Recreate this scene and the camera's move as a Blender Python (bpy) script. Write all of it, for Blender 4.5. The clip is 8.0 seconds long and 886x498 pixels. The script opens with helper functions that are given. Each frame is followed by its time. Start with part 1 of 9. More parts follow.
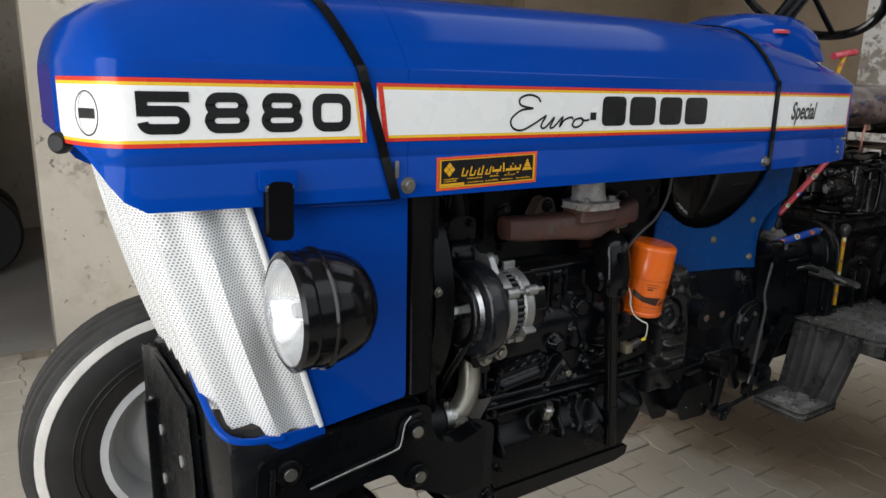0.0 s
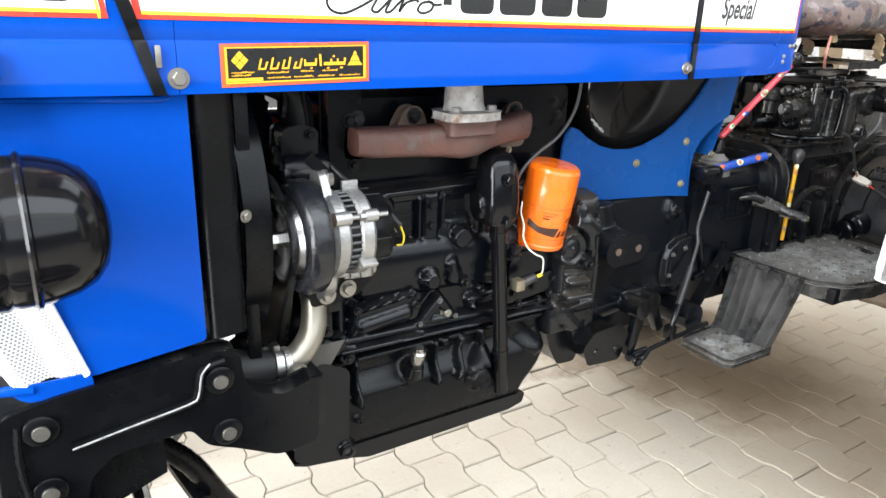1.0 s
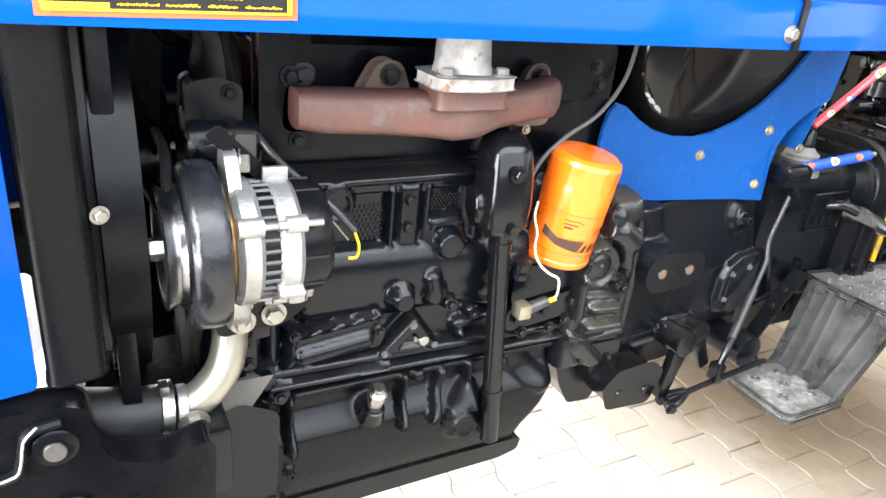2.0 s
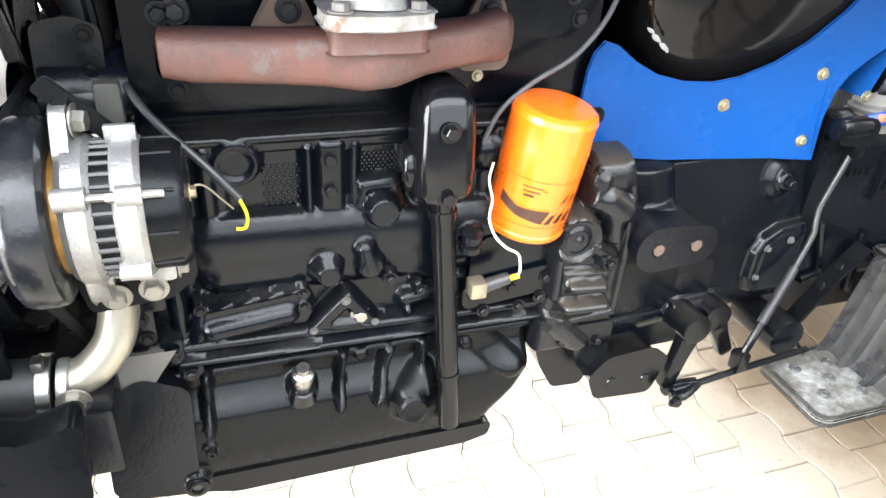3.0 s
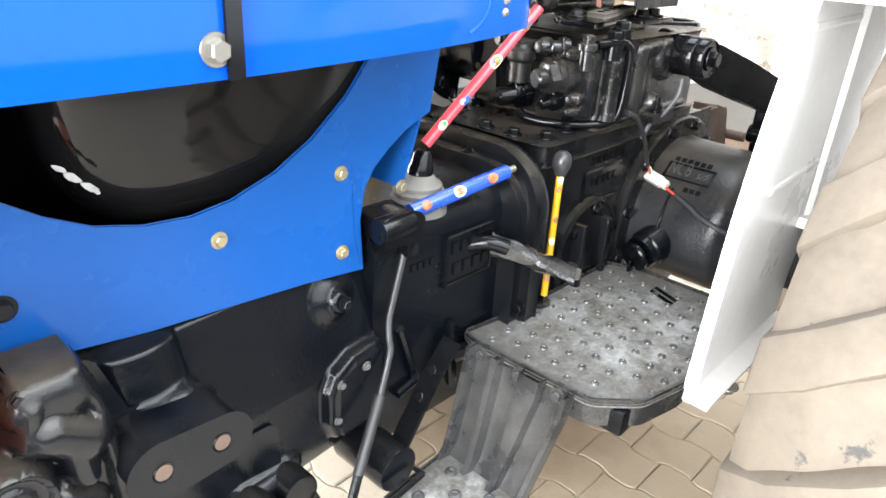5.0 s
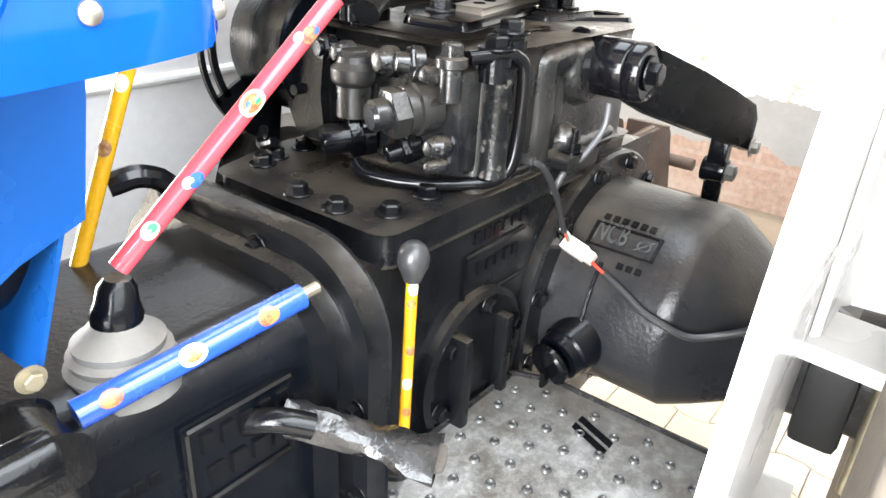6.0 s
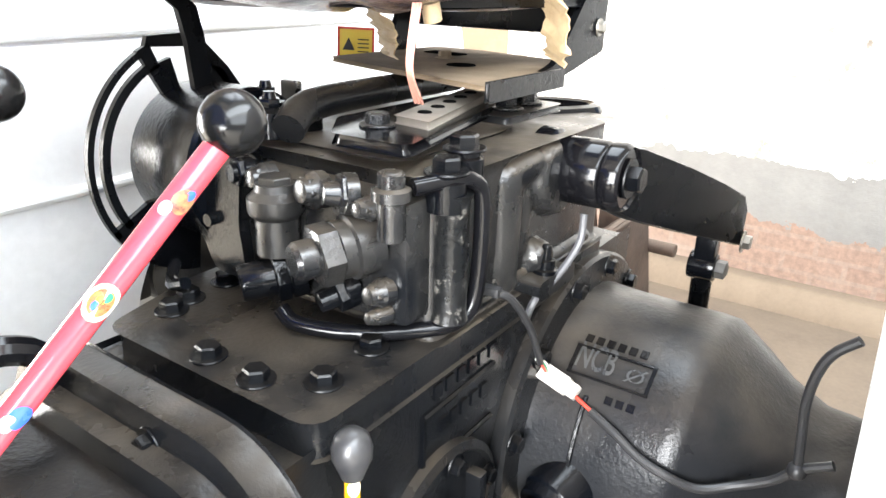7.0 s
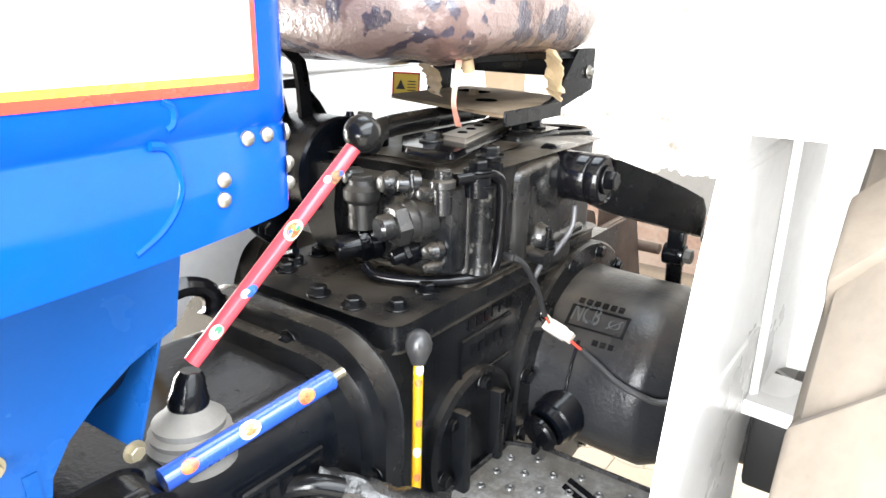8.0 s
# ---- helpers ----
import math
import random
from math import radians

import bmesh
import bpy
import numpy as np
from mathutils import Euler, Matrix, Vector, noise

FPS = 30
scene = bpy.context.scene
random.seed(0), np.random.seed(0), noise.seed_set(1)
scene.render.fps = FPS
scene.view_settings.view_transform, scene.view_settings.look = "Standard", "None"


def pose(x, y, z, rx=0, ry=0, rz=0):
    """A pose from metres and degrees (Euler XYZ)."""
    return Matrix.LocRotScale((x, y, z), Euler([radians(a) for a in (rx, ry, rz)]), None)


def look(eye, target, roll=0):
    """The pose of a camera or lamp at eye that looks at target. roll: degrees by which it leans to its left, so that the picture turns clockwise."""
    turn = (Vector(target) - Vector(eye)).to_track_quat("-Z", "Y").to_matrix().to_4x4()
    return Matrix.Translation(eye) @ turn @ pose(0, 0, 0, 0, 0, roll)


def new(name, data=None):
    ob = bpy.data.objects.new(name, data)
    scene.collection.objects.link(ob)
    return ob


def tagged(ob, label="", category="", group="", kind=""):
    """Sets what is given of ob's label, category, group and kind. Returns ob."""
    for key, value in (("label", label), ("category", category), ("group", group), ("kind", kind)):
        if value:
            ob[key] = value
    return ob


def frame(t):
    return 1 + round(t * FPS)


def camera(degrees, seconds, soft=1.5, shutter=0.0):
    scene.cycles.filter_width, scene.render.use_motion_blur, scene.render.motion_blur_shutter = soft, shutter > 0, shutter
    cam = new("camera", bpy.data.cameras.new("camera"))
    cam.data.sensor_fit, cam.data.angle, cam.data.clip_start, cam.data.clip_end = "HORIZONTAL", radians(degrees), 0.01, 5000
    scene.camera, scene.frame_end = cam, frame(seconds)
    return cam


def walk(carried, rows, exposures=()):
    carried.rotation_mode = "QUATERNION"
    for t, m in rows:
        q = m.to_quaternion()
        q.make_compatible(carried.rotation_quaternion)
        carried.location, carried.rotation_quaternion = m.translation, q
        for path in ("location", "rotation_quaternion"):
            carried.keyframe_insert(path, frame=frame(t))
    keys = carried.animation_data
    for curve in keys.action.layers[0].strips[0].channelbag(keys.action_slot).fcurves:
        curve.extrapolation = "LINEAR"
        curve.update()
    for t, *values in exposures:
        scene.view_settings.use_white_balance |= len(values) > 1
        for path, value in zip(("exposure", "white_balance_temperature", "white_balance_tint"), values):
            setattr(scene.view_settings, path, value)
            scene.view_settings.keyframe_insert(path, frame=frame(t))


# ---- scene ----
cam = camera(65.3, 8.0, soft=1.5)
PATH = [
    (0, (0.113, -1.214, 1.291), (1.172, 0.42, 0.834), 1.2),
    (0.5, (0.283, -1.2, 1.251), (1.331, 0.397, 0.658), 0.6),
    (1, (0.44, -1.192, 1.229), (1.466, 0.399, 0.584), 1.9),
    (1.5, (0.555, -1.08, 1.204), (1.556, 0.488, 0.47), 0.6),
    (1.7, (0.606, -1.014, 1.209), (1.614, 0.547, 0.468), 3.6),
    (2.8, (0.893, -0.868, 1.216), (1.517, 0.74, 0.203), 4.8),
    (3, (0.935, -0.893, 1.213), (1.54, 0.725, 0.206), 3.9),
    (3.5, (1.034, -0.958, 1.233), (1.779, 0.743, 0.49), -0.1),
    (4, (1.109, -0.944, 1.233), (2.096, 0.637, 0.509), -1.7),
    (4.5, (1.177, -0.841, 1.22), (2.301, 0.617, 0.438), 0.4),
    (4.7, (1.232, -0.769, 1.223), (2.46, 0.578, 0.401), 1.2),
    (5, (1.277, -0.742, 1.228), (2.636, 0.458, 0.383), 3.5),
    (5.2, (1.345, -0.711, 1.223), (2.769, 0.396, 0.359), 3.8),
    (6.3, (1.816, -0.502, 1.186), (3.284, 0.55, 0.328), 2.8),
    (6.5, (1.845, -0.481, 1.199), (3.34, 0.547, 0.357), 1.4),
    (7, (1.856, -0.473, 1.22), (3.401, 0.575, 0.502), 1.6),
    (7.5, (1.804, -0.507, 1.226), (3.338, 0.568, 0.527), 1.2),
    (7.6, (1.773, -0.512, 1.229), (3.335, 0.530, 0.545), 0.8),
    (7.8, (1.704, -0.562, 1.238), (3.241, 0.532, 0.572), 1.1),
    (8, (1.614, -0.62, 1.252), (3.151, 0.493, 0.62), 1.1),
]
walk(cam, [(t, look(eye, target, roll)) for t, eye, target, roll in PATH],
     exposures=[(0, -2.6), (0.5, -1.75), (1.0, -0.6), (1.5, 0.15), (3.0, 0.55), (4.0, 0.35), (5.0, 0.4), (6.5, 1.2), (7.4, 1.2), (8.0, 0.8)])

# ---- light ----
world = bpy.data.worlds.new("sky")
scene.world = world
world.use_nodes = True
wn = world.node_tree
sky = wn.nodes.new("ShaderNodeTexSky")
sky.sky_type, sky.sun_disc = "NISHITA", False
sky.sun_elevation, sky.sun_rotation = radians(45), radians(32)
sky.air_density, sky.dust_density = 1.0, 3.0
wn.nodes["Background"].inputs[1].default_value = 0.12
wn.links.new(sky.outputs[0], wn.nodes["Background"].inputs[0])

sun = new("sun", bpy.data.lights.new("sun", "SUN"))
sun.data.energy, sun.data.angle, sun.data.color = 1.0, radians(12), (1.0, 0.96, 0.9)
sun.matrix_world = look((6.0, 8.0, 10.0), (1.0, 0, 0))


def area(name, eye, target, sx, sy, watts, color):
    lamp = new(name, bpy.data.lights.new(name, "AREA"))
    lamp.data.shape, lamp.data.size, lamp.data.size_y = "RECTANGLE", sx, sy
    lamp.data.energy, lamp.data.color = watts, color
    lamp.matrix_world = look(eye, target)
    return lamp


# area lamps for daylight from unseen sides: the open front, the open west end and the roof opening over the rear are
# inferred; the open roof before the front and the gap under the shutter behind are added for more light
area("front_opening_daylight", (1.7, -3.40, 2.25), (1.7, 0, 0.7), 5.6, 1.9, 170, (0.90, 0.955, 1.0))
area("front_roof_fill", (1.6, -2.45, 3.66), (1.6, -1.4, 0.0), 6.0, 1.7, 350, (0.88, 0.945, 1.0))
area("west_opening_daylight", (-1.78, -0.95, 1.60), (0.4, -0.3, 1.0), 2.5, 2.7, 620, (0.97, 0.985, 1.0))
area("roof_opening_daylight", (3.05, 0.25, 3.66), (2.95, 0.25, 0.0), 1.5, 1.9, 66, (0.84, 0.93, 1.0))
area("shutter_gap_fill", (2.06, 2.56, 0.72), (2.25, 0.0, 0.2), 2.2, 1.2, 290, (1.0, 0.99, 0.97))


# ---- materials ----
def nodes_of(name):
    m = bpy.data.materials.new(name)
    m.use_nodes = True
    return m, m.node_tree, m.node_tree.nodes["Principled BSDF"]


def add(nt, kind, **sets):
    n = nt.nodes.new(kind)
    for k, v in sets.items():
        if isinstance(v, (int, float, str, tuple)) and k in n.inputs:
            n.inputs[k].default_value = v
    return n


def noise_fac(nt, scale, detail=4.0, rough=0.6, lo=0.35, hi=0.65, coords=None):
    tex = nt.nodes.new("ShaderNodeTexNoise")
    tex.inputs["Scale"].default_value, tex.inputs["Detail"].default_value = scale, detail
    tex.inputs["Roughness"].default_value = rough
    nt.links.new(coords, tex.inputs["Vector"])
    ramp = nt.nodes.new("ShaderNodeMapRange")
    ramp.inputs[1].default_value, ramp.inputs[2].default_value = lo, hi
    nt.links.new(tex.outputs[0], ramp.inputs[0])
    return ramp.outputs[0], tex.outputs[0]


def mix(nt, fac, a, b):
    m = nt.nodes.new("ShaderNodeMix")
    m.data_type = "RGBA"
    for sock, v in ((m.inputs[0], fac), (m.inputs[6], a), (m.inputs[7], b)):
        if isinstance(v, (tuple, float, int)):
            sock.default_value = (*v, 1) if isinstance(v, tuple) else v
        else:
            nt.links.new(v, sock)
    return m.outputs[2]


def math_node(nt, op, a, b=0.0, clamp=False):
    m = nt.nodes.new("ShaderNodeMath")
    m.operation, m.use_clamp = op, clamp
    for sock, v in ((m.inputs[0], a), (m.inputs[1], b)):
        if isinstance(v, (float, int)):
            sock.default_value = v
        else:
            nt.links.new(v, sock)
    return m.outputs[0]


def surface(name, color, rough=0.5, metal=0.0, vary=None, scale=12.0, amount=0.5, bump=0.0, grain=250.0, dust=0.0,
            dust_color=(0.20, 0.16, 0.115), coat=0.0, spots=None, rough_vary=0.15, spec=0.5, random_tone=0.0, dent=0.0):
    """A painted, cast or plain surface: broad mottling, fine grain with relief, and dust that has settled on what faces up."""
    m, nt, bsdf = nodes_of(name)
    co = nt.nodes.new("ShaderNodeTexCoord").outputs["Object"]
    broad, _ = noise_fac(nt, scale, 5.0, 0.6, 0.35, 0.68, co)
    fine, raw = noise_fac(nt, grain, 3.0, 0.6, 0.3, 0.7, co)
    vary = vary or tuple(c * 0.7 for c in color)
    base = mix(nt, math_node(nt, "MULTIPLY", broad, amount), color, vary)
    base = mix(nt, math_node(nt, "MULTIPLY", fine, amount * 0.35), base, tuple(min(1, c * 1.25) for c in color))
    if random_tone:
        info = nt.nodes.new("ShaderNodeObjectInfo").outputs["Random"]
        base = mix(nt, math_node(nt, "MULTIPLY", info, random_tone), base, vary)
    if spots:
        sp, _ = noise_fac(nt, spots[1], 6.0, 0.7, spots[2], spots[2] + 0.05, co)
        base = mix(nt, sp, base, spots[0])
    r = math_node(nt, "ADD", rough - rough_vary * 0.5, math_node(nt, "MULTIPLY", broad, rough_vary))
    if dust:
        normal = nt.nodes.new("ShaderNodeNewGeometry").outputs["Normal"]
        sep = nt.nodes.new("ShaderNodeSeparateXYZ")
        nt.links.new(normal, sep.inputs[0])
        up = nt.nodes.new("ShaderNodeMapRange")
        up.inputs[1].default_value, up.inputs[2].default_value = 0.25, 0.95
        nt.links.new(sep.outputs[2], up.inputs[0])
        patch, _ = noise_fac(nt, 11.0, 4.0, 0.6, 0.30, 0.72, co)
        lay = math_node(nt, "MULTIPLY", math_node(nt, "MULTIPLY", up.outputs[0], patch), dust, True)
        film = math_node(nt, "MULTIPLY", broad, dust * 0.04)
        lay = math_node(nt, "MAXIMUM", lay, film)
        base = mix(nt, lay, base, dust_color)
        r = math_node(nt, "ADD", r, math_node(nt, "MULTIPLY", lay, 0.4), True)
    nt.links.new(base, bsdf.inputs["Base Color"])
    nt.links.new(r, bsdf.inputs["Roughness"])
    bsdf.inputs["Metallic"].default_value = metal
    bsdf.inputs["Specular IOR Level"].default_value = spec
    bsdf.inputs["Coat Weight"].default_value = coat
    bsdf.inputs["Coat Roughness"].default_value = 0.06
    if bump:
        bp = nt.nodes.new("ShaderNodeBump")
        bp.inputs["Strength"].default_value, bp.inputs["Distance"].default_value = bump, 0.002
        nt.links.new(raw, bp.inputs["Height"])
        if dent:
            _, wavy = noise_fac(nt, 13.0, 2.0, 0.45, 0.3, 0.7, co)
            low = nt.nodes.new("ShaderNodeBump")
            low.inputs["Strength"].default_value, low.inputs["Distance"].default_value = dent, 0.012
            nt.links.new(wavy, low.inputs["Height"])
            nt.links.new(low.outputs[0], bp.inputs["Normal"])
        nt.links.new(bp.outputs[0], bsdf.inputs["Normal"])
    return m


BLUE = surface("blue_enamel", (0.0015, 0.050, 0.325), 0.12, vary=(0.002, 0.043, 0.29), scale=5, amount=0.6, grain=90, rough_vary=0.08, spec=0.11)
# the hood's enamel again, darkened for the shade under the cowl
BLUE_SHADED = surface("blue_enamel_shaded", (0.0045, 0.053, 0.215), 0.28, vary=(0.006, 0.054, 0.205), scale=7, amount=0.5, grain=60, spec=0.2)
BLACK_GLOSS = surface("black_gloss_enamel", (0.004, 0.004, 0.0048), 0.14, amount=0.5, scale=20, spec=0.26, rough_vary=0.08)
TANK_BLACK = surface("black_tank_enamel", (0.004, 0.004, 0.0046), 0.09, vary=(0.010, 0.0095, 0.009), scale=8, amount=0.7, spec=0.24, rough_vary=0.08)
TRUMPET = surface("dusty_black_axle_casting", (0.0085, 0.0095, 0.0115), 0.34, vary=(0.016, 0.0165, 0.017), scale=7, amount=0.8, bump=0.34, grain=170, dust=0.22, rough_vary=0.2, spec=0.22, dent=0.06)
BLACK_SATIN = surface("black_satin_paint", (0.0024, 0.0027, 0.0034), 0.28, vary=(0.0045, 0.0047, 0.0052), scale=14, amount=0.8, bump=0.06, grain=160, spec=0.15)
CAST = surface("black_painted_cast_iron", (0.0014, 0.0021, 0.0036), 0.22, vary=(0.0030, 0.0040, 0.0058), scale=10, amount=0.8, bump=0.16, grain=230, dust=0.05, rough_vary=0.16, spec=0.24, dent=0.06)
CAST_DUSTY = surface("dusty_black_cast_iron", (0.0036, 0.0043, 0.0056), 0.25, vary=(0.0078, 0.0083, 0.0090), scale=9, amount=0.8, bump=0.18, grain=210, dust=0.24, rough_vary=0.2, spec=0.32, dent=0.06)
CAST_GLOSS = surface("glossy_black_cast_iron", (0.0018, 0.0022, 0.0031), 0.17, vary=(0.0036, 0.0041, 0.0050), scale=12, amount=0.7, bump=0.12, grain=240, dust=0.05, spec=0.25, dent=0.05)
RUBBER = surface("black_rubber", (0.008, 0.008, 0.0085), 0.55, vary=(0.018, 0.0175, 0.017), scale=15, amount=0.7, bump=0.2, grain=120, spec=0.3)
TYRE_DUSTY = surface("dusty_tyre_rubber", (0.165, 0.138, 0.108), 0.85, vary=(0.100, 0.085, 0.068), scale=8, amount=0.8, bump=0.3, grain=70, spots=((0.06, 0.057, 0.053), 11, 0.63))
SIDEWALL = surface("tyre_sidewall", (0.010, 0.010, 0.010), 0.5, vary=(0.024, 0.023, 0.022), scale=10, amount=0.6, bump=0.2, grain=90)
WHITE_PAINT = surface("white_enamel", (0.80, 0.80, 0.79), 0.30, vary=(0.70, 0.69, 0.66), scale=6, amount=0.5, grain=80, coat=0.2)
FENDER_WHITE = surface("white_fender_enamel", (0.75, 0.745, 0.73), 0.33, vary=(0.60, 0.58, 0.55), scale=3, amount=0.6, grain=60, coat=0.15)
RIM_WHITE = surface("silver_rim_paint", (0.55, 0.56, 0.57), 0.45, vary=(0.40, 0.40, 0.40), scale=10, amount=0.7, metal=0.2)
ALU = surface("cast_aluminium", (0.40, 0.395, 0.385), 0.42, metal=0.85, vary=(0.24, 0.235, 0.225), scale=30, amount=0.8, bump=0.4, grain=260)
STEEL = surface("bare_steel", (0.36, 0.355, 0.34), 0.32, metal=1.0, vary=(0.22, 0.21, 0.19), scale=40, amount=0.6)
ZINC = surface("zinc_plated_bolt", (0.32, 0.31, 0.285), 0.38, metal=0.9, vary=(0.19, 0.17, 0.13), scale=60, amount=0.7)
BRASSY = surface("yellow_passivated_bolt", (0.42, 0.37, 0.25), 0.4, metal=0.8, vary=(0.26, 0.21, 0.12), scale=90, amount=0.8)
BRASS = surface("brass_fitting", (0.32, 0.29, 0.21), 0.42, metal=0.8, vary=(0.2, 0.17, 0.12), scale=50, amount=0.7)
CHROME = surface("chrome", (0.75, 0.75, 0.76), 0.12, metal=1.0, amount=0.1)
RUST = surface("red_primed_rusty_manifold", (0.088, 0.036, 0.027), 0.58, vary=(0.048, 0.032, 0.028), scale=12, amount=1.0, bump=0.6, grain=120, spots=((0.085, 0.062, 0.053), 18, 0.64), dent=0.25)
SCUFFED = surface("grey_scuffed_exhaust_flange", (0.40, 0.39, 0.37), 0.65, vary=(0.11, 0.085, 0.07), scale=30, amount=1.0, bump=0.6, grain=110, spots=((0.16, 0.085, 0.055), 22, 0.58))
ORANGE = surface("orange_filter_paint", (0.80, 0.14, 0.006), 0.28, vary=(0.74, 0.115, 0.004), scale=8, amount=0.5, coat=0.5)
RUSTY_STEEL = surface("rusty_brown_steel", (0.10, 0.060, 0.040), 0.7, vary=(0.05, 0.035, 0.03), scale=16, amount=0.9, bump=0.4, grain=120, dust=0.5)
DUST_PLATE = surface("dust_covered_plate", (0.20, 0.145, 0.09), 0.85, vary=(0.11, 0.08, 0.05), scale=16, amount=0.8, bump=0.2)
RED_WRAP = surface("red_plastic_wrap", (0.58, 0.058, 0.075), 0.22, vary=(0.50, 0.04, 0.055), scale=30, amount=0.5, coat=0.5)
BLUE_WRAP = surface("blue_plastic_wrap", (0.012, 0.06, 0.34), 0.25, vary=(0.01, 0.04, 0.25), scale=30, amount=0.5, coat=0.5)
YELLOW_WRAP = surface("yellow_plastic_wrap", (0.60, 0.32, 0.01), 0.25, vary=(0.42, 0.21, 0.01), scale=40, amount=0.6, coat=0.2)
RED_LINE = surface("red_sticker", (0.62, 0.035, 0.018), 0.3, amount=0.3)
YELLOW_LINE = surface("yellow_sticker", (0.80, 0.50, 0.03), 0.3, amount=0.3)
BLACK_INK = surface("black_sticker_ink", (0.008, 0.008, 0.008), 0.3, amount=0.2)
BAND_WHITE = surface("white_sticker", (0.82, 0.82, 0.80), 0.28, vary=(0.78, 0.77, 0.74), amount=0.3, coat=0.2)
KNOB = surface("black_plastic_knob", (0.006, 0.006, 0.006), 0.20, amount=0.3, scale=40, spots=((0.02, 0.019, 0.018), 60, 0.66), spec=0.3)
KNOB_GREY = surface("grey_worn_plastic_knob", (0.022, 0.022, 0.024), 0.36, vary=(0.045, 0.043, 0.04), scale=40, amount=0.7)
GREY_BOOT = surface("grey_rubber_boot", (0.13, 0.127, 0.12), 0.65, vary=(0.07, 0.067, 0.062), scale=24, amount=0.7, dust=0.4)
CABLE_GREY = surface("grey_cable_sheath", (0.075, 0.075, 0.08), 0.45, amount=0.5)
CABLE_BLACK = surface("black_cable_sheath", (0.02, 0.02, 0.021), 0.45, amount=0.5)
WIRE_YELLOW = surface("yellow_wire", (0.75, 0.55, 0.02), 0.4, amount=0.2)
WIRE_WHITE = surface("white_wire", (0.70, 0.66, 0.56), 0.5, amount=0.4)
WIRE_RED = surface("red_wire", (0.55, 0.05, 0.03), 0.4, amount=0.2)
WIRE_GREEN = surface("green_wire", (0.02, 0.2, 0.10), 0.4, amount=0.2)
PLASTIC_WHITE = surface("white_nylon_connector", (0.55, 0.51, 0.46), 0.4, amount=0.4)
TWINE = surface("tan_wrapping_tape", (0.45, 0.34, 0.20), 0.5, vary=(0.32, 0.22, 0.12), scale=40, amount=0.8)
PINK_TWINE = surface("pink_plastic_twine", (0.75, 0.36, 0.28), 0.4, vary=(0.6, 0.25, 0.18), scale=60, amount=0.6)
def worn_plate(name, centre, reach):
    """Black steel plate trodden to a chalky grey in its middle, with dark patches left between the scuffs."""
    m, nt, bsdf = nodes_of(name)
    co = nt.nodes.new("ShaderNodeTexCoord").outputs["Object"]
    gap = nt.nodes.new("ShaderNodeVectorMath")
    gap.operation = "DISTANCE"
    nt.links.new(co, gap.inputs[0])
    gap.inputs[1].default_value = centre
    near = nt.nodes.new("ShaderNodeMapRange")
    near.inputs[1].default_value, near.inputs[2].default_value = reach, reach * 0.25
    nt.links.new(gap.outputs["Value"], near.inputs[0])
    broad, _ = noise_fac(nt, 13, 6, 0.68, 0.38, 0.66, co)
    fine, raw = noise_fac(nt, 70, 5, 0.7, 0.44, 0.64, co)
    worn = math_node(nt, "MULTIPLY", math_node(nt, "ADD", near.outputs[0], 0.10), math_node(nt, "ADD", math_node(nt, "MULTIPLY", broad, 0.75), math_node(nt, "MULTIPLY", fine, 0.45)), True)
    base = mix(nt, worn, (0.022, 0.0225, 0.024), (0.33, 0.33, 0.32))
    base = mix(nt, math_node(nt, "MULTIPLY", math_node(nt, "SUBTRACT", 1.0, broad), 0.35), base, (0.20, 0.175, 0.14))
    nt.links.new(base, bsdf.inputs["Base Color"])
    bsdf.inputs["Roughness"].default_value = 0.55
    bsdf.inputs["Specular IOR Level"].default_value = 0.35
    bp = nt.nodes.new("ShaderNodeBump")
    bp.inputs["Strength"].default_value, bp.inputs["Distance"].default_value = 0.35, 0.002
    nt.links.new(raw, bp.inputs["Height"])
    nt.links.new(bp.outputs[0], bsdf.inputs["Normal"])
    return m


TREAD = worn_plate("worn_footplate_steel", (2.19, -0.34, 0.66), 0.27)
TREAD_FAR = worn_plate("worn_footplate_steel_far", (2.19, 0.26, 0.66), 0.27)
TREAD_STEP = worn_plate("worn_step_steel", (1.84, -0.29, 0.484), 0.14)
STUD = surface("worn_stud_steel", (0.10, 0.10, 0.098), 0.4, vary=(0.02, 0.02, 0.02), scale=60, amount=1.0, spec=0.5, metal=0.2)
RIM_WORN = surface("chipped_rim_steel", (0.010, 0.010, 0.011), 0.26, vary=(0.045, 0.044, 0.042), scale=26, amount=0.6, bump=0.25, spec=0.5, dust=0.22, dust_color=(0.26, 0.25, 0.23))
STEP_STEEL = surface("step_plate_steel", (0.012, 0.012, 0.013), 0.30, vary=(0.085, 0.083, 0.08), scale=10, amount=0.9, bump=0.25, spec=0.5)
DULL_WORN = surface("dull_worn_metal", (0.075, 0.073, 0.07), 0.5, vary=(0.03, 0.029, 0.027), scale=60, amount=0.9)
CAST_HYD = surface("dust_greyed_black_casting", (0.0055, 0.0062, 0.0074), 0.27, vary=(0.019, 0.0185, 0.0175), scale=16, amount=0.9, bump=0.22, grain=190, dust=0.55, rough_vary=0.25, spec=0.55, dent=0.06)
SCRAPED = surface("scraped_black_paint", (0.004, 0.0045, 0.005), 0.3, vary=(0.010, 0.010, 0.010), scale=30, amount=0.8, bump=0.5, grain=120, spots=((0.085, 0.080, 0.072), 60, 0.57), spec=0.3)
# pale metal for real scuffs and for the highlight painted on the rail
BRIGHT_WEAR_HIGHLIGHT = surface("bright_wear_and_highlight", (0.30, 0.30, 0.295), 0.5, vary=(0.10, 0.10, 0.10), scale=60, amount=0.9)
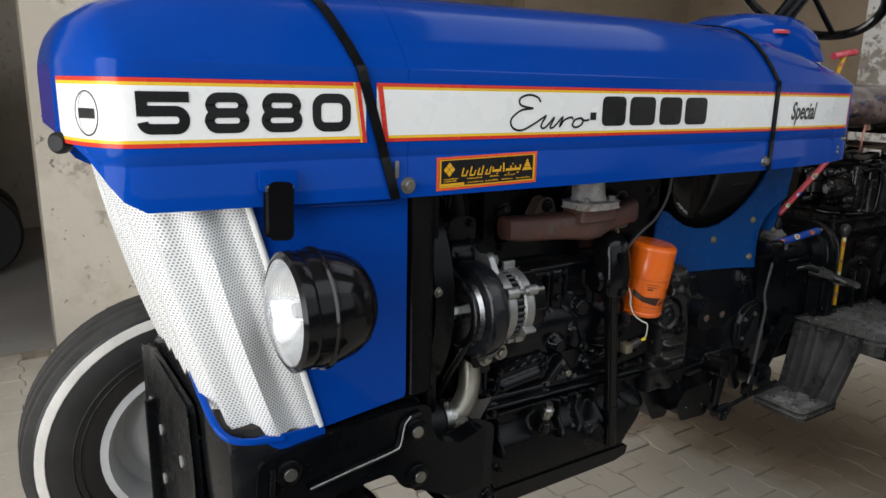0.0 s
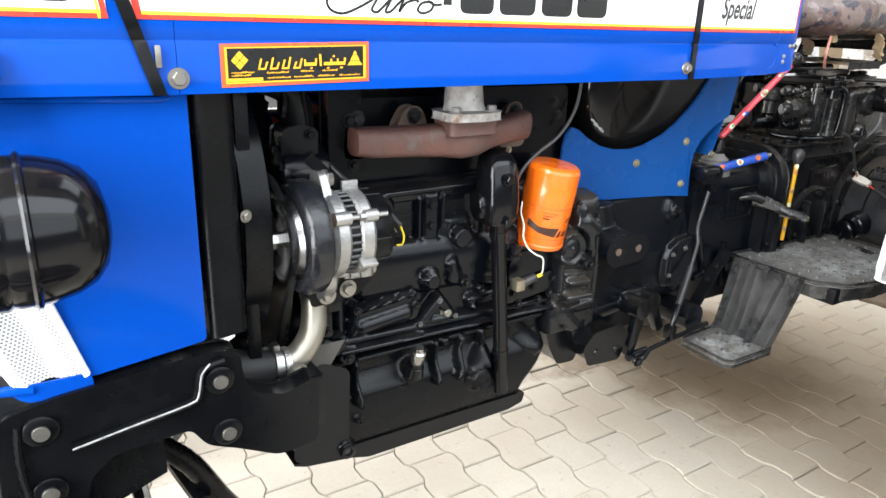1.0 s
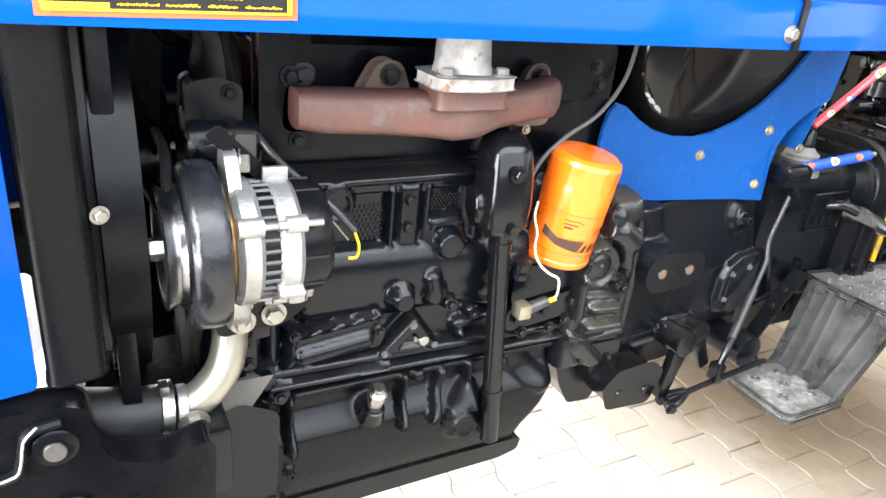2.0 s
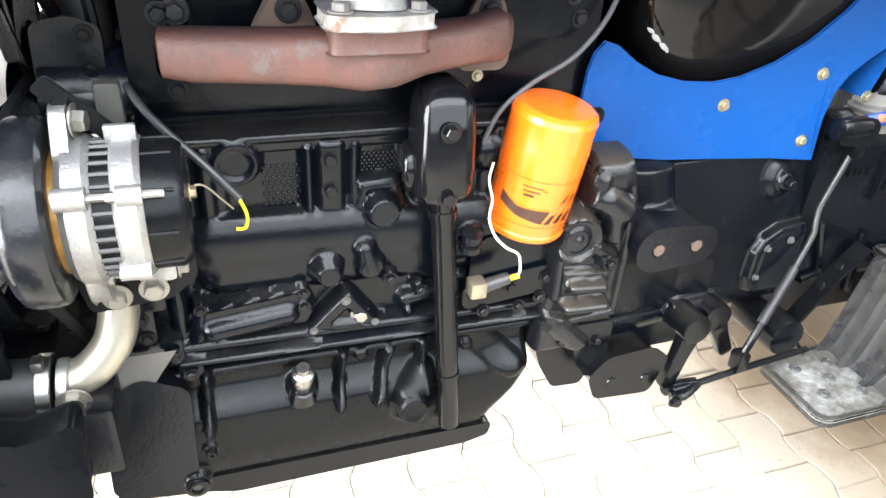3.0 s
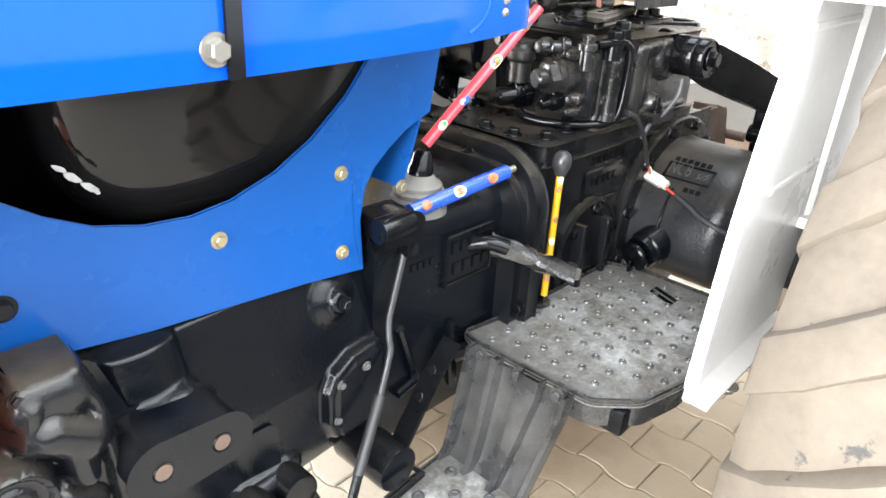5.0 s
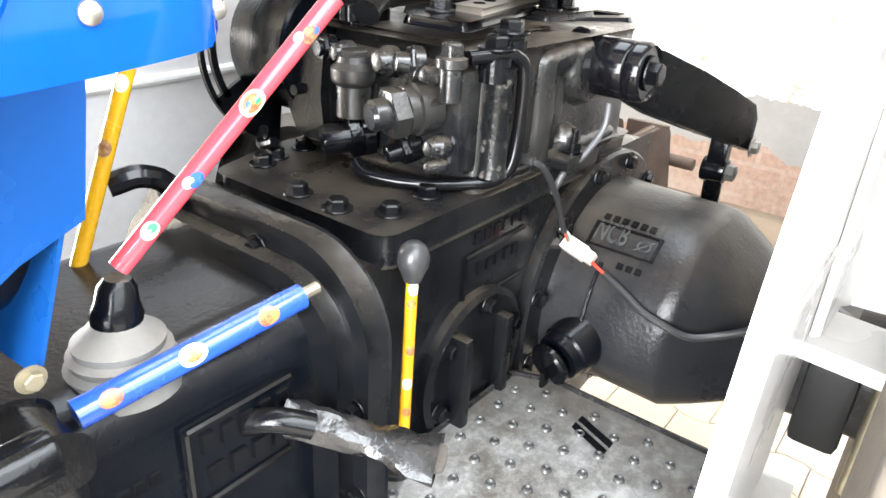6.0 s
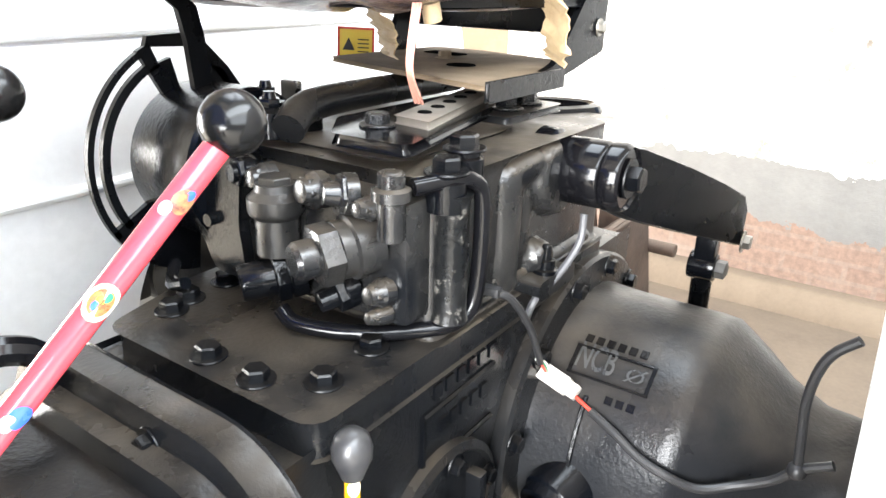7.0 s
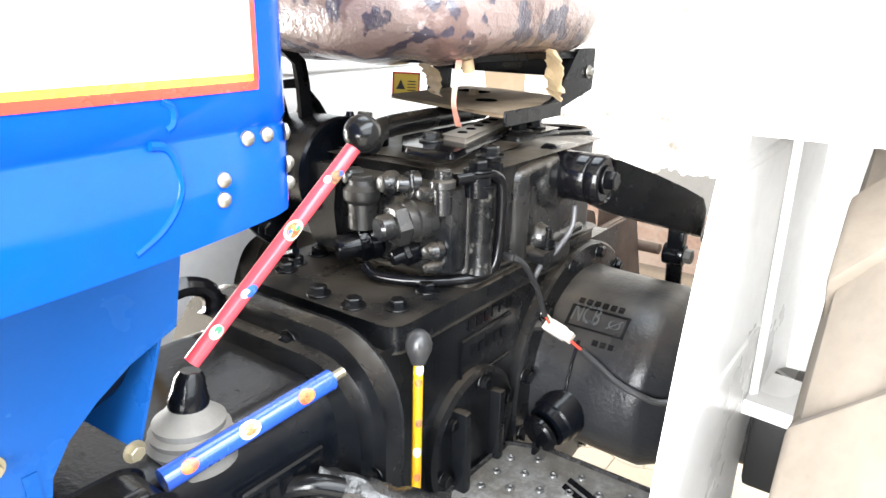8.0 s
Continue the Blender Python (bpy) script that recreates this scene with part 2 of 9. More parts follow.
# flat black that paints the shade inside holes and behind the tank
VOID = surface("painted_dark", (0.004, 0.004, 0.004), 0.9, amount=0.3, spec=0.0)
GLASS_LENS, _nt, _b = nodes_of("headlight_lens_glass")
_b.inputs["Base Color"].default_value = (0.95, 0.96, 0.97, 1)
_b.inputs["Roughness"].default_value, _b.inputs["Transmission Weight"].default_value, _b.inputs["IOR"].default_value = 0.10, 0.92, 1.45


def grille_material():
    """White perforated sheet: staggered round holes about 5 mm apart, laid out along the sheet by its UV map in metres."""
    m, nt, bsdf = nodes_of("white_perforated_sheet")
    uv = nt.nodes.new("ShaderNodeUVMap").outputs[0]
    sep = nt.nodes.new("ShaderNodeSeparateXYZ")
    nt.links.new(uv, sep.inputs[0])
    pitch = 0.0046
    u, v = math_node(nt, "DIVIDE", sep.outputs[0], pitch), math_node(nt, "DIVIDE", sep.outputs[1], pitch * 0.87)
    row = math_node(nt, "FLOOR", v)
    shift = math_node(nt, "MULTIPLY", math_node(nt, "MODULO", row, 2.0), 0.5)
    fu = math_node(nt, "SUBTRACT", math_node(nt, "FRACT", math_node(nt, "ADD", u, shift)), 0.5)
    fv = math_node(nt, "MULTIPLY", math_node(nt, "SUBTRACT", math_node(nt, "FRACT", v), 0.5), 0.87)
    d = math_node(nt, "SQRT", math_node(nt, "ADD", math_node(nt, "MULTIPLY", fu, fu), math_node(nt, "MULTIPLY", fv, fv)))
    hole = math_node(nt, "LESS_THAN", d, 0.27)
    nt.links.new(mix(nt, hole, (0.82, 0.82, 0.81), (0.22, 0.22, 0.22)), bsdf.inputs["Base Color"])
    bsdf.inputs["Roughness"].default_value = 0.4
    bp = nt.nodes.new("ShaderNodeBump")
    bp.inputs["Strength"].default_value, bp.inputs["Distance"].default_value, bp.invert = 0.6, 0.001, True
    nt.links.new(hole, bp.inputs["Height"])
    nt.links.new(bp.outputs[0], bsdf.inputs["Normal"])
    return m


GRILLE = grille_material()


def wall_material(name, plaster, dado=0.0, brick=0.0, worn=0.0):
    """Old limewashed plaster, with grey cement below the height dado and bare brick below the height brick, both ragged."""
    m, nt, bsdf = nodes_of(name)
    tc = nt.nodes.new("ShaderNodeTexCoord").outputs["Object"]
    sep = nt.nodes.new("ShaderNodeSeparateXYZ")
    nt.links.new(tc, sep.inputs[0])
    wob, raw = noise_fac(nt, 2.6, 6.0, 0.65, 0.3, 0.7, tc)
    fine, rawf = noise_fac(nt, 40.0, 5.0, 0.6, 0.35, 0.7, tc)
    stain, _ = noise_fac(nt, 1.1, 6.0, 0.6, 0.45, 0.75, tc)
    chips, _ = noise_fac(nt, 5.0, 8.0, 0.74, 0.585 - worn, 0.625 - worn, tc)
    peel, _ = noise_fac(nt, 1.7, 7.0, 0.68, 0.50, 0.58, tc)
    specks, _ = noise_fac(nt, 16.0, 4.0, 0.7, 0.65 - worn, 0.68 - worn, tc)
    base = mix(nt, math_node(nt, "MULTIPLY", stain, 0.55), plaster, tuple(c * 0.78 for c in plaster))
    base = mix(nt, math_node(nt, "MULTIPLY", peel, 0.30 + 6.0 * worn), base, tuple(c * f for c, f in zip(plaster, (0.58, 0.53, 0.47))))
    base = mix(nt, math_node(nt, "MULTIPLY", chips, 0.55 + 6.0 * worn), base, (0.20, 0.165, 0.13))
    base = mix(nt, math_node(nt, "MULTIPLY", specks, 0.8), base, (0.12, 0.10, 0.08))
    base = mix(nt, math_node(nt, "MULTIPLY", fine, 0.2), base, tuple(c * 0.8 for c in plaster))
    z = math_node(nt, "ADD", sep.outputs[2], math_node(nt, "MULTIPLY", math_node(nt, "SUBTRACT", wob, 0.5), 0.14))
    if dado:
        cement = mix(nt, wob, (0.155, 0.147, 0.138), (0.095, 0.091, 0.085))
        base = mix(nt, math_node(nt, "LESS_THAN", z, dado), base, cement)
    if brick:
        tex = nt.nodes.new("ShaderNodeTexBrick")
        comb = nt.nodes.new("ShaderNodeCombineXYZ")
        nt.links.new(math_node(nt, "ADD", sep.outputs[0], sep.outputs[1]), comb.inputs[0])
        nt.links.new(sep.outputs[2], comb.inputs[1])
        nt.links.new(comb.outputs[0], tex.inputs["Vector"])
        for k, v in (("Color1", (0.17, 0.088, 0.06, 1)), ("Color2", (0.21, 0.13, 0.095, 1)), ("Mortar", (0.24, 0.205, 0.17, 1)),
                     ("Scale", 1.0), ("Brick Width", 0.23), ("Row Height", 0.075), ("Mortar Size", 0.01)):
            tex.inputs[k].default_value = v
        bare = mix(nt, math_node(nt, "ADD", 0.74, math_node(nt, "MULTIPLY", wob, 0.26)), tex.outputs[0], mix(nt, stain, mix(nt, fine, (0.175, 0.115, 0.085), (0.11, 0.075, 0.058)), (0.21, 0.17, 0.14)))
        base = mix(nt, math_node(nt, "LESS_THAN", z, brick), base, bare)
    nt.links.new(base, bsdf.inputs["Base Color"])
    bsdf.inputs["Roughness"].default_value = 0.9
    bp = nt.nodes.new("ShaderNodeBump")
    bp.inputs["Strength"].default_value, bp.inputs["Distance"].default_value = 0.5, 0.006
    nt.links.new(rawf, bp.inputs["Height"])
    nt.links.new(bp.outputs[0], bsdf.inputs["Normal"])
    return m


WALL_WHITE = wall_material("limewashed_wall", (0.64, 0.625, 0.60), 0.57, 0.33, 0.055)
WALL_CREAM = wall_material("aged_cream_wall", (0.76, 0.70, 0.60))
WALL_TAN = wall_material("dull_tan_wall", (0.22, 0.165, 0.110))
CEILING = surface("sooty_ceiling", (0.30, 0.28, 0.25), 0.9, vary=(0.2, 0.18, 0.16), scale=2, amount=0.8)
def paver_material():
    """Tan concrete pavers: broad tone, pitted grain, a tone of its own for each piece, and brown oil-and-earth stains on the floor."""
    m, nt, bsdf = nodes_of("tan_concrete_paver")
    co = nt.nodes.new("ShaderNodeNewGeometry").outputs["Position"]
    broad, _ = noise_fac(nt, 2.6, 6, 0.65, 0.32, 0.70, co)
    fine, raw = noise_fac(nt, 110, 4, 0.65, 0.35, 0.70, co)
    pits, _ = noise_fac(nt, 34, 6, 0.7, 0.60, 0.68, co)
    base = mix(nt, broad, (0.575, 0.530, 0.462), (0.452, 0.411, 0.350))
    base = mix(nt, math_node(nt, "MULTIPLY", fine, 0.30), base, (0.40, 0.345, 0.27))
    info = nt.nodes.new("ShaderNodeObjectInfo").outputs["Random"]
    base = mix(nt, math_node(nt, "MULTIPLY", info, 0.40), base, (0.46, 0.39, 0.30))
    base = mix(nt, math_node(nt, "MULTIPLY", pits, 0.45), base, (0.27, 0.22, 0.165))
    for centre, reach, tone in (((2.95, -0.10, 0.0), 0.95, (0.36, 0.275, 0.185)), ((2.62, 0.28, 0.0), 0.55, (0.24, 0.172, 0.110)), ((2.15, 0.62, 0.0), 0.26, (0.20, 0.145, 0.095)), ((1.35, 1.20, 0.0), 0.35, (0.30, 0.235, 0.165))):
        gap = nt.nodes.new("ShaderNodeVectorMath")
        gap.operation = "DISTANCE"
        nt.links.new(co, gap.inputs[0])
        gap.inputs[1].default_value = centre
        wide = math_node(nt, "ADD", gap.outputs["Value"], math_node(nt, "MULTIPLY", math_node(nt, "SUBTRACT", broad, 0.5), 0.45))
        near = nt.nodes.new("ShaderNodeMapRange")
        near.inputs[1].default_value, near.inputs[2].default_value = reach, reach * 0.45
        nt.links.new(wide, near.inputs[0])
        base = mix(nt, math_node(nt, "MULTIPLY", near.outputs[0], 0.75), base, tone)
    nt.links.new(base, bsdf.inputs["Base Color"])
    bsdf.inputs["Roughness"].default_value = 0.85
    bp = nt.nodes.new("ShaderNodeBump")
    bp.inputs["Strength"].default_value, bp.inputs["Distance"].default_value = 0.45, 0.002
    nt.links.new(raw, bp.inputs["Height"])
    nt.links.new(bp.outputs[0], bsdf.inputs["Normal"])
    return m


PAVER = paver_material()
JOINT = surface("sand_joint", (0.46, 0.39, 0.30), 0.95, vary=(0.22, 0.18, 0.14), scale=14, amount=0.7, bump=0.4)
DIRT = surface("brown_dust_floor", (0.115, 0.085, 0.058), 0.95, vary=(0.075, 0.056, 0.040), scale=3, amount=0.8, bump=0.5, grain=60)
YARD = surface("grey_concrete_yard", (0.42, 0.41, 0.39), 0.9, vary=(0.30, 0.29, 0.27), scale=1.2, amount=0.8, bump=0.3, grain=50)


def seat_material():
    """Brown and purple printed cloth under wrinkled clear plastic, the plastic's glare painted in as pale patches."""
    m, nt, bsdf = nodes_of("printed_cloth_in_plastic")
    co = nt.nodes.new("ShaderNodeTexCoord").outputs["Object"]
    a, _ = noise_fac(nt, 16, 3, 0.5, 0.48, 0.52, co)
    b, _ = noise_fac(nt, 27, 3, 0.5, 0.55, 0.58, co)
    c, raw = noise_fac(nt, 44, 5, 0.65, 0.3, 0.7, co)
    base = mix(nt, a, (0.12, 0.072, 0.062), (0.20, 0.140, 0.125))
    # the plastic's highlights, put into the cloth colour as fixed pale spots
    painted_glare, _ = noise_fac(nt, 33, 4, 0.6, 0.66, 0.70, co)
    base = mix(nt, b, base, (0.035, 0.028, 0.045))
    base = mix(nt, math_node(nt, "MULTIPLY", painted_glare, 0.6), base, (0.42, 0.38, 0.37))
    nt.links.new(base, bsdf.inputs["Base Color"])
    bsdf.inputs["Roughness"].default_value = 0.45
    bsdf.inputs["Coat Weight"].default_value, bsdf.inputs["Coat Roughness"].default_value = 1.0, 0.12
    bp = nt.nodes.new("ShaderNodeBump")
    bp.inputs["Strength"].default_value, bp.inputs["Distance"].default_value = 0.8, 0.006
    nt.links.new(raw, bp.inputs["Height"])
    nt.links.new(bp.outputs[0], bsdf.inputs["Normal"])
    nt.links.new(bp.outputs[0], bsdf.inputs["Coat Normal"])
    return m


SEAT = seat_material()


# ---- mesh helpers ----
def part(name, bm, material, parent=None, label="", bevel=0.0, smooth=35, segments=2):
    """Links a bmesh as one mesh object, its hard edges rounded by bevel metres, under a thing or a part."""
    if bevel:
        bmesh.ops.remove_doubles(bm, verts=bm.verts, dist=1e-5)
        hard = [e for e in bm.edges if len(e.link_faces) == 2 and e.calc_face_angle(0) > 0.6]
        bmesh.ops.bevel(bm, geom=hard, offset=bevel, segments=segments, profile=0.6, affect="EDGES", clamp_overlap=True)
    bmesh.ops.recalc_face_normals(bm, faces=bm.faces)
    me = bpy.data.meshes.new(name)
    bm.to_mesh(me)
    bm.free()
    me.materials.append(material)
    me.polygons.foreach_set("use_smooth", [True] * len(me.polygons))
    me.set_sharp_from_angle(angle=radians(smooth))
    ob = new(name, me)
    if parent is not None:
        ob.parent = parent
    if label:
        tagged(ob, label)
    return ob


def thing(name, place, label, category, group="", kind=""):
    ob = new(name)
    ob.location = place
    ob.empty_display_size = 0.1
    return tagged(ob, label, category, group, kind)


def box(bm, x0, x1, y0, y1, z0, z1):
    v = [bm.verts.new((x, y, z)) for x in (x0, x1) for y in (y0, y1) for z in (z0, z1)]
    for f in ((0, 1, 3, 2), (4, 6, 7, 5), (0, 4, 5, 1), (2, 3, 7, 6), (0, 2, 6, 4), (1, 5, 7, 3)):
        bm.faces.new([v[i] for i in f])
    return bm


def prism(bm, outline, axis, a, b):
    """Extrudes an outline of 2D points along an axis from a to b. Outlines: (x, z) along y, (y, z) along x, (x, y) along z."""
    def at(p, h):
        return {"y": (p[0], h, p[1]), "x": (h, p[0], p[1]), "z": (p[0], p[1], h)}[axis]
    lo, hi = [bm.verts.new(at(p, a)) for p in outline], [bm.verts.new(at(p, b)) for p in outline]
    bm.faces.new(lo)
    bm.faces.new(hi[::-1])
    n = len(outline)
    for i in range(n):
        bm.faces.new((lo[i], lo[(i + 1) % n], hi[(i + 1) % n], hi[i]))
    return bm


def basis(direction):
    z = Vector(direction).normalized()
    x = z.orthogonal().normalized()
    if abs(z.z) < 0.9:
        x = Vector((0, 0, 1)).cross(z).normalized()
    return x, z.cross(x), z


def lathe(bm, profile, origin, direction, n=32, closed=True):
    """Turns (radius, height) pairs round the axis through origin; closes both ends."""
    x, y, z = basis(direction)
    o = Vector(origin)
    rings = []
    for r, h in profile:
        rings.append([bm.verts.new(o + z * h + (x * math.cos(k * math.tau / n) + y * math.sin(k * math.tau / n)) * max(r, 1e-5)) for k in range(n)])
    for a, b in zip(rings, rings[1:]):
        for k in range(n):
            bm.faces.new((a[k], a[(k + 1) % n], b[(k + 1) % n], b[k]))
    if closed:
        bm.faces.new(rings[0][::-1])
        bm.faces.new(rings[-1])
    return bm


def cyl(bm, p, q, r, r2=None, n=24):
    d = Vector(q) - Vector(p)
    return lathe(bm, [(r, 0), (r if r2 is None else r2, d.length)], p, d, n)


def smooth_path(pts, steps=6):
    """A smooth line through points (Catmull-Rom)."""
    p = [Vector(q) for q in pts]
    p = [p[0] * 2 - p[1]] + p + [p[-1] * 2 - p[-2]]
    out = []
    for i in range(1, len(p) - 2):
        a, b, c, d = p[i - 1:i + 3]
        for s in range(steps):
            t = s / steps
            out.append(0.5 * (2 * b + (c - a) * t + (2 * a - 5 * b + 4 * c - d) * t * t + (3 * b - a - 3 * c + d) * t ** 3))
    return out + [p[-2]]


def tube(bm, pts, r, n=12, steps=6, radii=None):
    line = smooth_path(pts, steps) if steps > 1 else [Vector(q) for q in pts]
    up = None
    rings = []
    for i, o in enumerate(line):
        d = (line[min(i + 1, len(line) - 1)] - line[max(i - 1, 0)]).normalized()
        if up is None:
            up = d.orthogonal().normalized()
        up = (up - d * up.dot(d)).normalized()
        side = d.cross(up)
        rr = r if radii is None else radii[0] + (radii[1] - radii[0]) * i / (len(line) - 1)
        rings.append([bm.verts.new(o + (up * math.cos(k * math.tau / n) + side * math.sin(k * math.tau / n)) * rr) for k in range(n)])
    for a, b in zip(rings, rings[1:]):
        for k in range(n):
            bm.faces.new((a[k], a[(k + 1) % n], b[(k + 1) % n], b[k]))
    bm.faces.new(rings[0][::-1])
    bm.faces.new(rings[-1])
    return bm


def ball(bm, o, r, n=24, squash=1.0, direction=(0, 0, 1)):
    m = 14
    return lathe(bm, [(r * math.sin(math.pi * (i + 0.02) / (m + 0.04)), -r * squash * math.cos(math.pi * (i + 0.02) / (m + 0.04))) for i in range(m + 1)], o, direction, n)


def loft(bm, rings, cap=True, closed=True):
    vs = [[bm.verts.new(p) for p in ring] for ring in rings]
    n = len(vs[0])
    for a, b in zip(vs, vs[1:]):
        for k in range(n if closed else n - 1):
            bm.faces.new((a[k], a[(k + 1) % n], b[(k + 1) % n], b[k]))
    if cap and closed:
        bm.faces.new(vs[0][::-1])
        bm.faces.new(vs[-1])
    return bm


def slab(bm, grid, thick):
    """A sheet from a grid of points, thickened away from its normals."""
    vs = [[bm.verts.new(p) for p in row] for row in grid]
    faces = []
    for a, b in zip(vs, vs[1:]):
        for k in range(len(a) - 1):
            faces.append(bm.faces.new((a[k], a[k + 1], b[k + 1], b[k])))
    bmesh.ops.recalc_face_normals(bm, faces=faces)
    bmesh.ops.solidify(bm, geom=faces, thickness=thick)
    return bm


def rounded(pts, r, steps=4):
    """An outline of 2D points with its corners rounded to the radius r."""
    out, n = [], len(pts)
    for i in range(n):
        a, b, c = Vector(pts[i - 1]), Vector(pts[i]), Vector(pts[(i + 1) % n])
        da, dc = (a - b), (c - b)
        k = min(r, da.length * 0.48, dc.length * 0.48)
        p, q = b + da.normalized() * k, b + dc.normalized() * k
        for s in range(steps + 1):
            t = s / steps
            out.append(tuple(p * (1 - t) ** 2 + b * 2 * t * (1 - t) + q * t * t))
    return out


def bolt_mesh(name, washer=True):
    bm = bmesh.new()
    if washer:
        lathe(bm, [(1.45, 0), (1.5, 0.1), (1.45, 0.22)], (0, 0, 0), (0, 0, 1), 18)
    ring = lambda h, s: [(s * math.cos(k * math.pi / 3), s * math.sin(k * math.pi / 3), h) for k in range(6)]
    loft(bm, [ring(0.2 if washer else 0, 1.0), ring(0.95, 1.0), ring(1.1, 0.86)])
    me = bpy.data.meshes.new(name)
    bmesh.ops.recalc_face_normals(bm, faces=bm.faces)
    bm.to_mesh(me)
    bm.free()
    me.polygons.foreach_set("use_smooth", [True] * len(me.polygons))
    me.set_sharp_from_angle(angle=radians(30))
    return me


BOLTS = {}


def bolt(place, direction, r, material, parent, name="bolt"):
    """A hexagon-headed bolt with its washer, standing on a face."""
    if material.name not in BOLTS:
        BOLTS[material.name] = bolt_mesh("bolt")
        BOLTS[material.name].materials.append(material)
    ob = new(name, BOLTS[material.name])
    x, y, z = basis(direction)
    turn = Matrix((x, y, z)).transposed().to_4x4() @ Matrix.Rotation(place[0] * 37 + place[2] * 51, 4, "Z")
    ob.parent = parent
    ob.matrix_basis = Matrix.Translation(place) @ turn @ Matrix.Scale(r, 4)
    return ob


def flat_ribbon(bm, pts, width, put, closed=False, depth=0.0008):
    """A flat stroke of that width along 2D points, set on a surface by put(u, v, lift)."""
    p = [Vector(q) for q in pts]
    n = len(p)
    rows = []
    for i in range(n):
        a = p[(i - 1) % n] if closed or i else p[i]
        b = p[(i + 1) % n] if closed or i < n - 1 else p[i]
        d = (b - a).normalized()
        s = Vector((-d.y, d.x)) * width / 2
        rows.append([bm.verts.new(put(*(p[i] + s), depth)), bm.verts.new(put(*(p[i] - s), depth))])
    for i in range(n if closed else n - 1):
        a, b = rows[i], rows[(i + 1) % n]
        bm.faces.new((a[0], a[1], b[1], b[0]))
    return bm


def flat_shape(bm, outline, put, depth=0.0008):
    bm.faces.new([bm.verts.new(put(u, v, depth)) for u, v in outline])
    return bm


def lettering(bm, words, height, put, u0, v0, stretch=1.0, shear=0.0, weight=0.0, depth=0.0008):
    """Words in the built-in font, their baseline from (u0, v0), set on a surface by put. Returns their width."""
    cu = bpy.data.curves.new("words", "FONT")
    cu.body, cu.size, cu.shear, cu.offset = words, height / 0.7, shear, weight
    cu.resolution_u = 4
    ob = bpy.data.objects.new("words", cu)
    me = ob.to_mesh()
    vs = [bm.verts.new(put(u0 + v.co.x * stretch, v0 + v.co.y, depth)) for v in me.vertices]
    for f in me.polygons:
        try:
            bm.faces.new([vs[i] for i in f.vertices])
        except ValueError:
            pass
    wide = max((v.co.x for v in me.vertices), default=0) * stretch
    ob.to_mesh_clear()
    bpy.data.objects.remove(ob)
    bpy.data.curves.remove(cu)
    return wide


# ---- cast relief ----
def seg_gap(px, pz, ax, az, bx, bz):
    """Distance of points from a straight stroke."""
    dx, dz = bx - ax, bz - az
    f = np.clip(((px - ax) * dx + (pz - az) * dz) / max(dx * dx + dz * dz, 1e-12), 0, 1)
    return np.hypot(px - ax - f * dx, pz - az - f * dz)


def soft_step(t):
    t = np.clip(t, 0, 1)
    return t * t * (3 - 2 * t)


def poly_gap(px, pz, outline):
    """Signed distance of points from a closed outline, negative inside."""
    gap, inside = np.full(px.shape, 9.0), np.zeros(px.shape, bool)
    n = len(outline)
    for i in range(n):
        (ax, az), (bx, bz) = outline[i], outline[(i + 1) % n]
        gap = np.minimum(gap, seg_gap(px, pz, ax, az, bx, bz))
        if az != bz:
            inside ^= ((az > pz) != (bz > pz)) & (px < (bx - ax) * (pz - az) / (bz - az) + ax)
    return np.where(inside, -gap, gap)


def raise_by(h, more, k=0.004):
    """Joins two heights with a fillet of about k metres, as a casting has where forms meet."""
    f = np.clip(0.5 + 0.5 * (more - h) / k, 0, 1)
    return h * (1 - f) + more * f + k * f * (1 - f)


